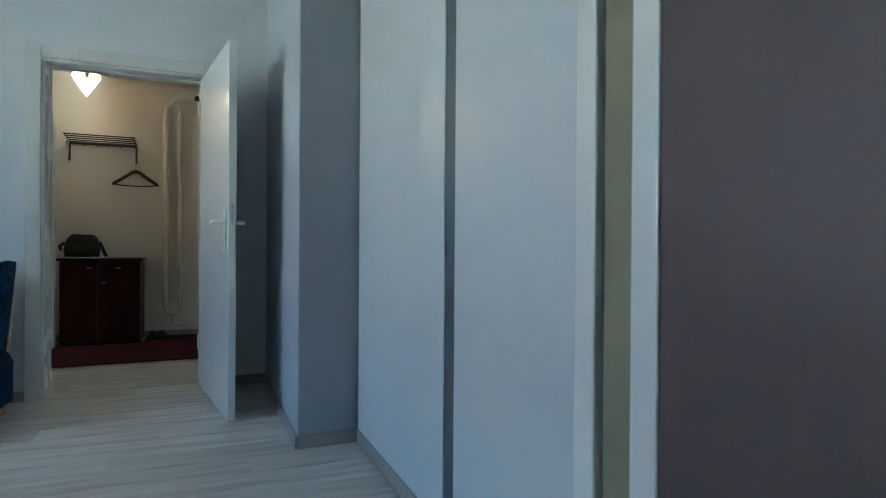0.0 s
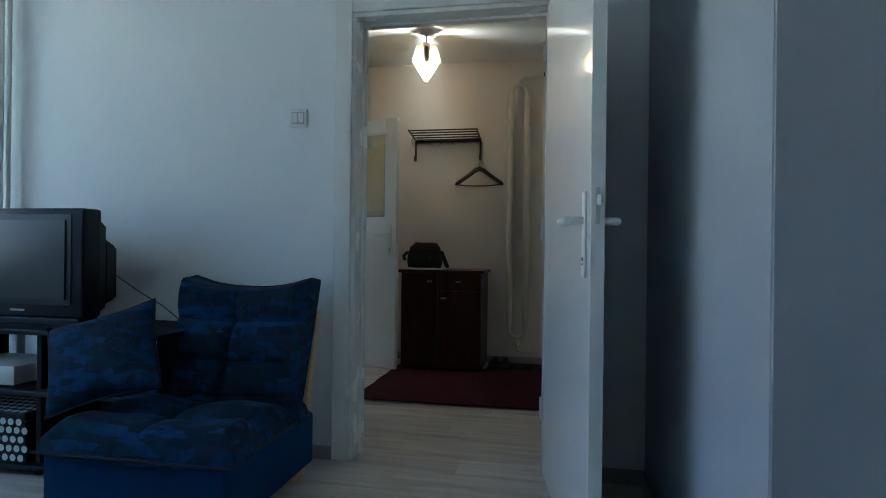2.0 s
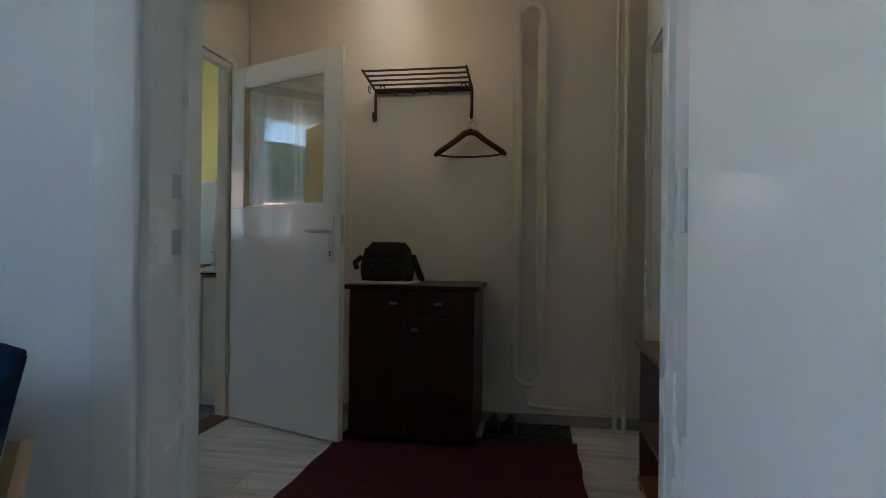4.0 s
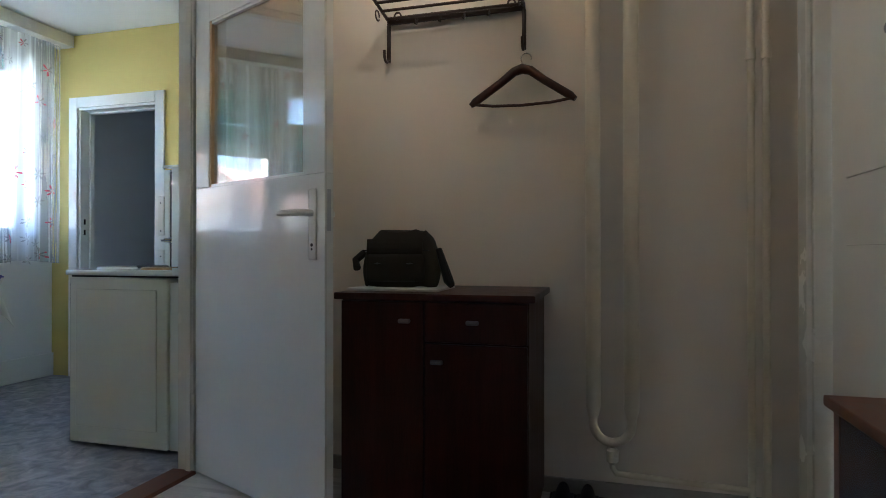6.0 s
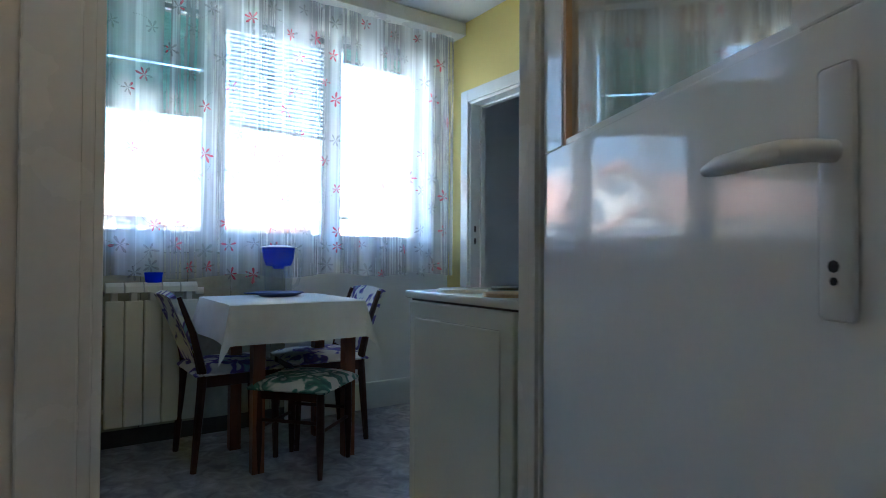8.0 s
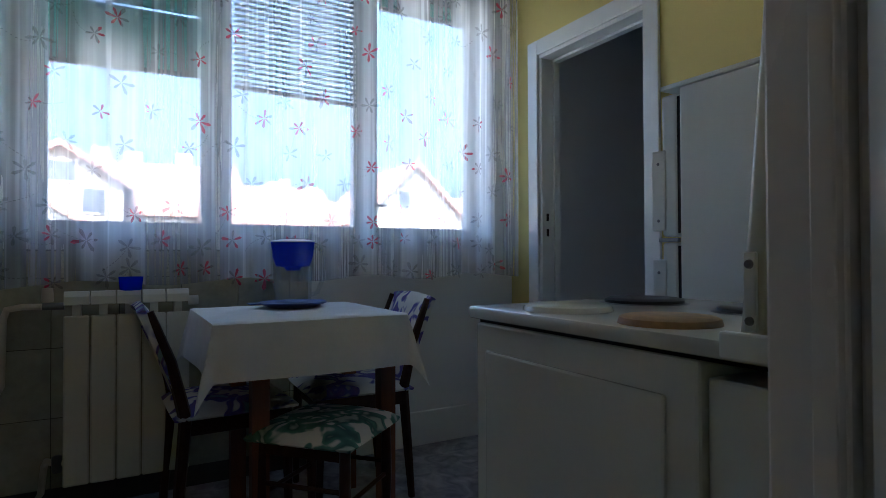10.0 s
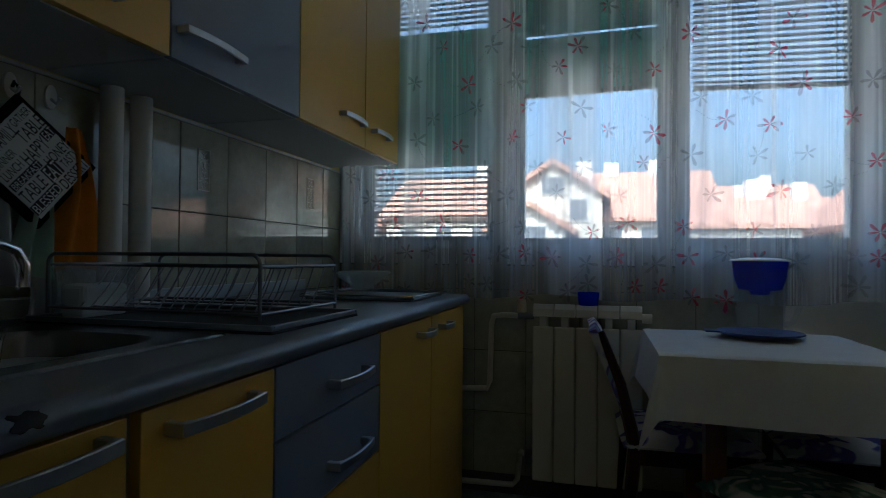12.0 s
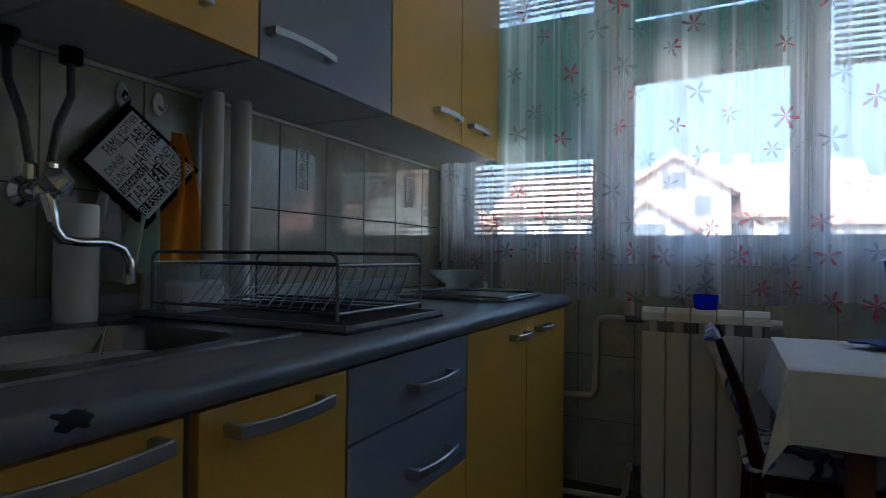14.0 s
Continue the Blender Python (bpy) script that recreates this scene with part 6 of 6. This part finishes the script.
ch = thing("dining_chair", "dark wooden chair with floral seat and slip-covered back", "chair", (0, 0, 0), "chairs at the kitchen table")
for sx in (-0.185, 0.185):
    part("rear_leg", tube([(sx, -0.190, 0.0), (sx, -0.172, 0.22), (sx, -0.155, 0.43), (sx, -0.20, 0.62), (sx, -0.262, 0.785)], [0.014, 0.019, 0.022, 0.018, 0.013], 8), M_WOODD, ch, smooth=True)
    part("front_leg", tube([(sx * 0.98, 0.185, 0.0), (sx * 0.98, 0.175, 0.42)], [0.013, 0.020], 8), M_WOODD, ch, smooth=True)
    part("side_rail", box(sx - 0.011, -0.17, 0.375, sx + 0.011, 0.17, 0.425, bev=0.003), M_WOODD, ch)
part("front_rail", box(-0.17, 0.165, 0.375, 0.17, 0.185, 0.425, bev=0.003), M_WOODD, ch)
part("seat", sheet(lambda u, v: (-0.205 + 0.41 * u, -0.19 + 0.40 * v, 0.428 + 0.035 * (1 - abs(2 * u - 1) ** 4) ** 0.6 * (1 - abs(2 * v - 1) ** 4) ** 0.6), 16, 16, thick=-0.01), M_FLORAL2, ch, "blue floral padded seat", smooth=True)
part("back_cover", sheet(lambda u, v: (-0.195 + 0.39 * u, -0.150 - 0.125 * v ** 1.15 + (0.012 if v < 0.97 else 0.0) * math.sin(math.pi * u), 0.47 + 0.325 * v + 0.012 * math.sin(math.pi * u) * v), 14, 14, thick=0.026), M_FLORAL2, ch, "white slip cover with blue flowers", smooth=True)
ch.matrix_basis = pose(-3.74, 6.875, 0, 0, 0, 2)
copy_thing(ch, pose(-3.775, 7.375, 0, 0, 0, 178))

st = thing("stool", "dark wooden stool with a green leaf-print seat", "stool", (0, 0, 0))
for sx in (-0.15, 0.15):
    for sy in (-0.15, 0.15):
        part("leg", lathe([(0.011, 0.0), (0.014, 0.06), (0.019, 0.2), (0.017, 0.36), (0.015, 0.385)], (sx, sy, 0), 10), M_WOODD, st, smooth=True)
    part("rung", tube([(sx, -0.15, 0.20), (sx, 0.15, 0.20)], 0.008, 8), M_WOODD, st)
    part("rung", tube([(-0.15, sx, 0.24), (0.15, sx, 0.24)], 0.008, 8), M_WOODD, st)
    part("apron", box(-0.145, sx - 0.01, 0.335, 0.145, sx + 0.01, 0.372), M_WOODD, st)
part("seat", sheet(lambda u, v: (-0.185 + 0.37 * u, -0.185 + 0.37 * v, 0.376 + 0.045 * (1 - abs(2 * u - 1) ** 4) ** 0.5 * (1 - abs(2 * v - 1) ** 4) ** 0.5), 18, 18, thick=-0.012), M_FLORAL, st, "green leaf-print padded seat", smooth=True)
st.matrix_basis = pose(-3.385, 7.145, 0, 0, 0, 42)

jg = thing("water_filter_jug", "clear water filter jug with a blue funnel", "jug", (-3.70, 7.115, 0.768))
JX, JY = -3.70, 7.115
JC = (JX, JY, 0.785)
part("jug_body", lathe([(0.0, 0.0), (0.062, 0.0), (0.068, 0.01), (0.075, 0.12), (0.082, 0.225), (0.079, 0.225), (0.072, 0.12), (0.065, 0.013), (0.0, 0.005)], JC, 28), M_CLEAR, jg, "clear plastic body", smooth=True)
part("funnel", lathe([(0.0, 0.118), (0.026, 0.118), (0.03, 0.13), (0.062, 0.135), (0.074, 0.17), (0.081, 0.226), (0.078, 0.226), (0.0, 0.22)], (JX, JY, 0.788), 28), M_BLUEP, jg, "bright blue filter funnel", smooth=True)
part("lid", lathe([(0.0, 0.012), (0.05, 0.011), (0.088, 0.004), (0.09, 0.0), (0.0, 0.0)], (JX, JY, 1.013), 28), M_PLASTW, jg, "pale oval lid", smooth=True)
part("handle", tube([(JX - 0.01, JY + 0.08, 1.005), (JX, JY + 0.108, 0.995), (JX, JY + 0.122, 0.95), (JX, JY + 0.115, 0.87), (JX, JY + 0.095, 0.82), (JX, JY + 0.07, 0.81)], 0.009, 8), M_CLEAR, jg, smooth=True)
di = thing("blue_dish", "navy plastic dish under the water jug", "dish", (JX, JY, 0.767))
part("dish", lathe([(0.0, 0.0), (0.085, 0.0), (0.10, 0.006), (0.128, 0.016), (0.126, 0.02), (0.098, 0.011), (0.0, 0.008)], (JX, JY, 0.7675), 30), M_NAVYP, di, smooth=True)
part("handle_tab", box(JX - 0.03, JY - 0.165, 0.782, JX + 0.03, JY - 0.122, 0.788, bev=0.002), M_NAVYP, di)

# ---- stove and fridge ----
sv = thing("stove", "cream enamel electric stove with raised lid", "stove", (-2.24, 7.5, 0))
part("body", box(-2.575, 7.225, 0.02, -2.013, 7.79, 0.812, bev=0.006), M_ENAMEL, sv)
part("side_panel", box(-2.533, 7.2195, 0.10, -2.067, 7.2255, 0.755, bev=0.005), M_ENAMEL, sv, "embossed side panel")
part("rear_panel", box(-2.007, 7.235, 0.02, -1.87, 7.78, 0.79, bev=0.004), M_FRIDGE, sv)
hb = box(-2.59, 7.212, 0.820, -1.89, 7.80, 0.847, bev=0.007, seg=2)
part("hob", hb, M_ENAMEL, sv, "cream enamel hob", smooth=True)
# black filler strip stands in for the shade line between hob and body
part("gap_shade_strip", box(-2.57, 7.232, 0.812, -1.90, 7.785, 0.8201), M_BLACK, sv, "black strip imitating the shade under the hob")
part("oven_door", box(-2.60, 7.26, 0.18, -2.576, 7.76, 0.62, bev=0.006), M_ENAMEL, sv)
part("oven_handle", tube([(-2.60, 7.30, 0.60), (-2.635, 7.30, 0.60), (-2.635, 7.72, 0.60), (-2.60, 7.72, 0.60)], 0.009, 8), M_CHROME, sv, smooth=True)
part("control_panel", box(-2.592, 7.24, 0.66, -2.576, 7.78, 0.785, bev=0.004), M_BLACK, sv)
for i in range(5):
    part("knob", move(lathe([(0.019, 0.0), (0.017, 0.022), (0, 0.024)], (0, 0, 0), 14), Matrix.Translation((-2.592, 7.30 + 0.1 * i, 0.722)) @ Matrix.Rotation(radians(-90), 4, 'Y')), M_PLASTW, sv, smooth=True)
for x, y, r, m, hgt in ((-2.44, 7.60, 0.088, M_CAST, 0.012), (-2.16, 7.60, 0.075, M_CAST, 0.012)):
    part("hotplate", lathe([(0.0, hgt), (r * 0.2, hgt - 0.002), (r * 0.9, hgt), (r, hgt - 0.004), (r, 0.002), (r + 0.012, 0.0)], (x, y, 0.847), 28), m, sv, "black cast iron hotplate", smooth=True)
for x, y, r, m, l in ((-2.39, 7.325, 0.090, M_ENAMEL, "cream hotplate cover with faded print"), (-2.125, 7.303, 0.080, M_RUST, "worn rusty-yellow hotplate cover")):
    part("hotplate_cover", lathe([(0.0, 0.013), (r * 0.88, 0.0125), (r * 0.96, 0.010), (r, 0.0)], (x, y, 0.8475), 30), m, sv, l, smooth=True)
lb = box(-1.948, 7.215, 0.852, -1.915, 7.79, 1.30, bev=0.008, seg=3)
for v in lb.verts:
    v.co.x += 0.085 * (v.co.z - 0.852)
ld = part("lid", lb, M_ENAMEL, sv, "raised white enamel lid", smooth=True)
part("lid_hinge", box(-1.965, 7.20, 0.825, -1.90, 7.214, 0.86, bev=0.003), M_FRIDGE, ld)
part("hinge_strap", box(-1.937, 7.209, 0.862, -1.920, 7.2149, 0.96, bev=0.002), M_FRIDGE, ld)
for z in (0.875, 0.945):
    part("screw", move(lathe([(0.006, 0.0), (0.005, 0.003), (0, 0.0035)], (0, 0, 0), 10), Matrix.Translation((-1.9285, 7.209, z)) @ Matrix.Rotation(radians(90), 4, 'X')), M_STEEL, ld)

fg = thing("fridge", "white two-door fridge beside the pantry", "fridge", (-2.36, 8.18, 0))
part("cabinet", box(-2.615, 7.95, 0.02, -2.05, 8.44, 1.445, bev=0.006), M_FRIDGE, fg)
part("top", box(-2.68, 7.945, 1.4455, -2.045, 8.445, 1.46, bev=0.004), M_FRIDGE, fg)
for z0, z1 in ((1.012, 1.432), (0.04, 0.995)):
    d = part("door", box(-2.68, 7.952, z0, -2.627, 8.438, z1, bev=0.008), M_FRIDGE, fg)
    part("gasket", box(-2.628, 7.957, z0 + 0.01, -2.614, 8.433, z1 - 0.01), M_BLACK, d, "dark door gasket")
for z0, z1 in ((1.03, 1.27), (0.66, 0.945)):
    h = part("handle", box(-2.715, 7.948, z0, -2.665, 7.975, z1, bev=0.004), M_PLASTW, fg, "flat white side handle")
    for z in (z0 + 0.03, z1 - 0.04):
        part("screw", move(lathe([(0.005, 0.0), (0.004, 0.002), (0, 0.0025)], (0, 0, 0), 10), Matrix.Translation((-2.69, 7.948, z)) @ Matrix.Rotation(radians(90), 4, 'X')), M_STEEL, h)
part("middle_hinge", box(-2.69, 7.947, 0.996, -2.62, 7.96, 1.008, bev=0.002), M_STEEL, fg)

# pantry shelf seen through the doorway
ps = thing("pantry_shelf", "dark wooden pantry shelves with stored things", "shelf", (-3.12, 9.2, 0))
for z in (0.5, 0.85, 1.05, 1.30, 1.65):
    part("shelf", box(-3.25, 8.95, z, -3.062, 9.55, z + 0.02), M_WOODD, ps)
part("upright", box(-3.25, 8.95, 0.0, -3.225, 8.97, 1.9), M_WOODD, ps)
for nm, lab, (a, b, c, d, e, f), m_ in (("storage_carton", "brown cardboard box on the top pantry shelf", (-3.24, 8.98, 1.6705, -3.08, 9.0 + 0.02, 1.80), M_PINE), ("storage_carton", "pale carton on a low pantry shelf", (-3.23, 8.98, 0.8705, -3.07, 9.22, 1.0), M_PLASTW)):
    t_ = thing(nm, lab, "box", ((a + d) / 2, (b + e) / 2, c), "pantry boxes")
    part("carton", box(a, b, c, d, e, f, bev=0.003), m_, t_)
    part("lid_flap", box(a - 0.002, b - 0.002, f, d + 0.002, e + 0.002, f + 0.012, bev=0.002), m_, t_)
bt = thing("bottle", "dark bottle standing on the pantry shelf", "bottle", (-3.17, 9.05, 1.67))
part("glass", lathe([(0.0, 0.0), (0.035, 0.0), (0.037, 0.01), (0.037, 0.16), (0.015, 0.2), (0.014, 0.26), (0, 0.26)], (-3.17, 9.05, 1.6705), 16), M_BLACK, bt, smooth=True)

# ---- wall tiles, floor planks ----
def tiles(parent, origin, along, up, out, w, h, a_rng, z_rng, first):
    """Glazed tiles as separate pieces on a grouted wall."""
    meshes = {}
    g = 0.003
    z = z_rng[0]
    while z < z_rng[1] - 0.02:
        z2 = min(z + h, z_rng[1])
        a = a_rng[0]
        while a < a_rng[1] - 0.01:
            a2 = min(a + (w if a > a_rng[0] else first), a_rng[1])
            k = (round(a2 - a, 3), round(z2 - z, 3))
            if k not in meshes:
                bm = box(g / 2, 0.0, g / 2, k[0] - g / 2, 0.006, k[1] - g / 2, bev=0.0012, seg=1)
                m = Matrix((along, out, up)).transposed().to_4x4()
                move(bm, m)
                meshes[k] = link_mesh("tile", bm, M_TILE)
            o = new("tile", meshes[k])
            o.parent = parent
            o.location = Vector(origin) + Vector(along) * a + Vector(up) * z
            a = a2
        z = z2


ts = solo("tile_bed_south", box(KX0, CW - 0.001, 0.0, KX1, CW + 0.003, UB - 0.002), M_GROUT, "grey glazed wall tiles above the worktop", "wall tiles", "structure")
tiles(ts, (KX0, CW + 0.003, 0.0), Vector((1, 0, 0)), Vector((0, 0, 1)), Vector((0, 1, 0)), 0.2255, 0.265, (0.0, KX1 - KX0 - 0.002), (0.615, 1.41), 0.181)
part("tile_trim", box(KX0, CW + 0.003, 1.4105, KX1 - 0.002, CW + 0.011, UB - 0.0015, bev=0.002), M_PVC, ts)
for x in (-3.16, -3.84):
    dec = bmesh.new()
    for sg in (-1, 1):
        for k in range(4):
            tube(arc((x + sg * 0.011, CW + 0.0095, 1.235 + 0.029 * k), 0.010, 90 if k % 2 else -90, 330 if k % 2 else -330, (sg, 0, 0), (0, 0, 1), 10), 0.0016, 5, dec)
    for a, b, c, d in ((-0.028, 1.215, 0.028, 1.218), (-0.028, 1.342, 0.028, 1.345), (-0.028, 1.218, -0.025, 1.342), (0.025, 1.218, 0.028, 1.342)):
        box(x + a, CW + 0.0085, b, x + c, CW + 0.0115, d, bm=dec)
    part("relief", dec, M_PVC, ts, "pale scroll relief on a tile")
tw = solo("tile_bed_window", box(KX0 - 0.001, CW, 0.0, KX0 + 0.003, 7.30, 0.99), M_GROUT, "grey glazed wall tiles under the window", "wall tiles", "structure")
tiles(tw, (KX0 + 0.003, CW, 0.0), Vector((0, 1, 0)), Vector((0, 0, 1)), Vector((1, 0, 0)), 0.2255, 0.265, (0.02, 7.30 - CW), (0.085, 0.985), 0.19)

fl = bpy.data.objects["floor"]
PL, PW = 1.28, 0.192
pm_ = {}


def planks(x0, x1, y0, y1):
    j = 0
    y = y0
    while y < y1 - 0.01:
        yb = min(y + PW, y1)
        x = x0 - ((j * 0.43) % 1.0) * PL
        while x < x1:
            a, b = max(x, x0), min(x + PL, x1)
            if b - a > 0.02:
                k = (round(b - a, 2), round(yb - y, 3))
                if k not in pm_:
                    pm_[k] = link_mesh("plank", box(0, 0, -0.0095, k[0] - 0.0012, k[1] - 0.0012, 0.0, bev=0.0007, seg=1), M_PLANK)
                o = new("plank", pm_[k])
                o.parent = fl
                o.location = (a, y, 0)
            x += PL
        y = yb
        j += 1


planks(LX0, 1.25, 0.2, 5.02)
planks(HX0, HX1, 5.02, HY1)
rest = new("floor_rest", link_mesh("floor_rest", box(LX0, LY0, -0.0095, 1.25, 0.199, 0.0), M_PLANK))
tagged(rest, "pale oak laminate floor behind the start", "floor", "", "structure")
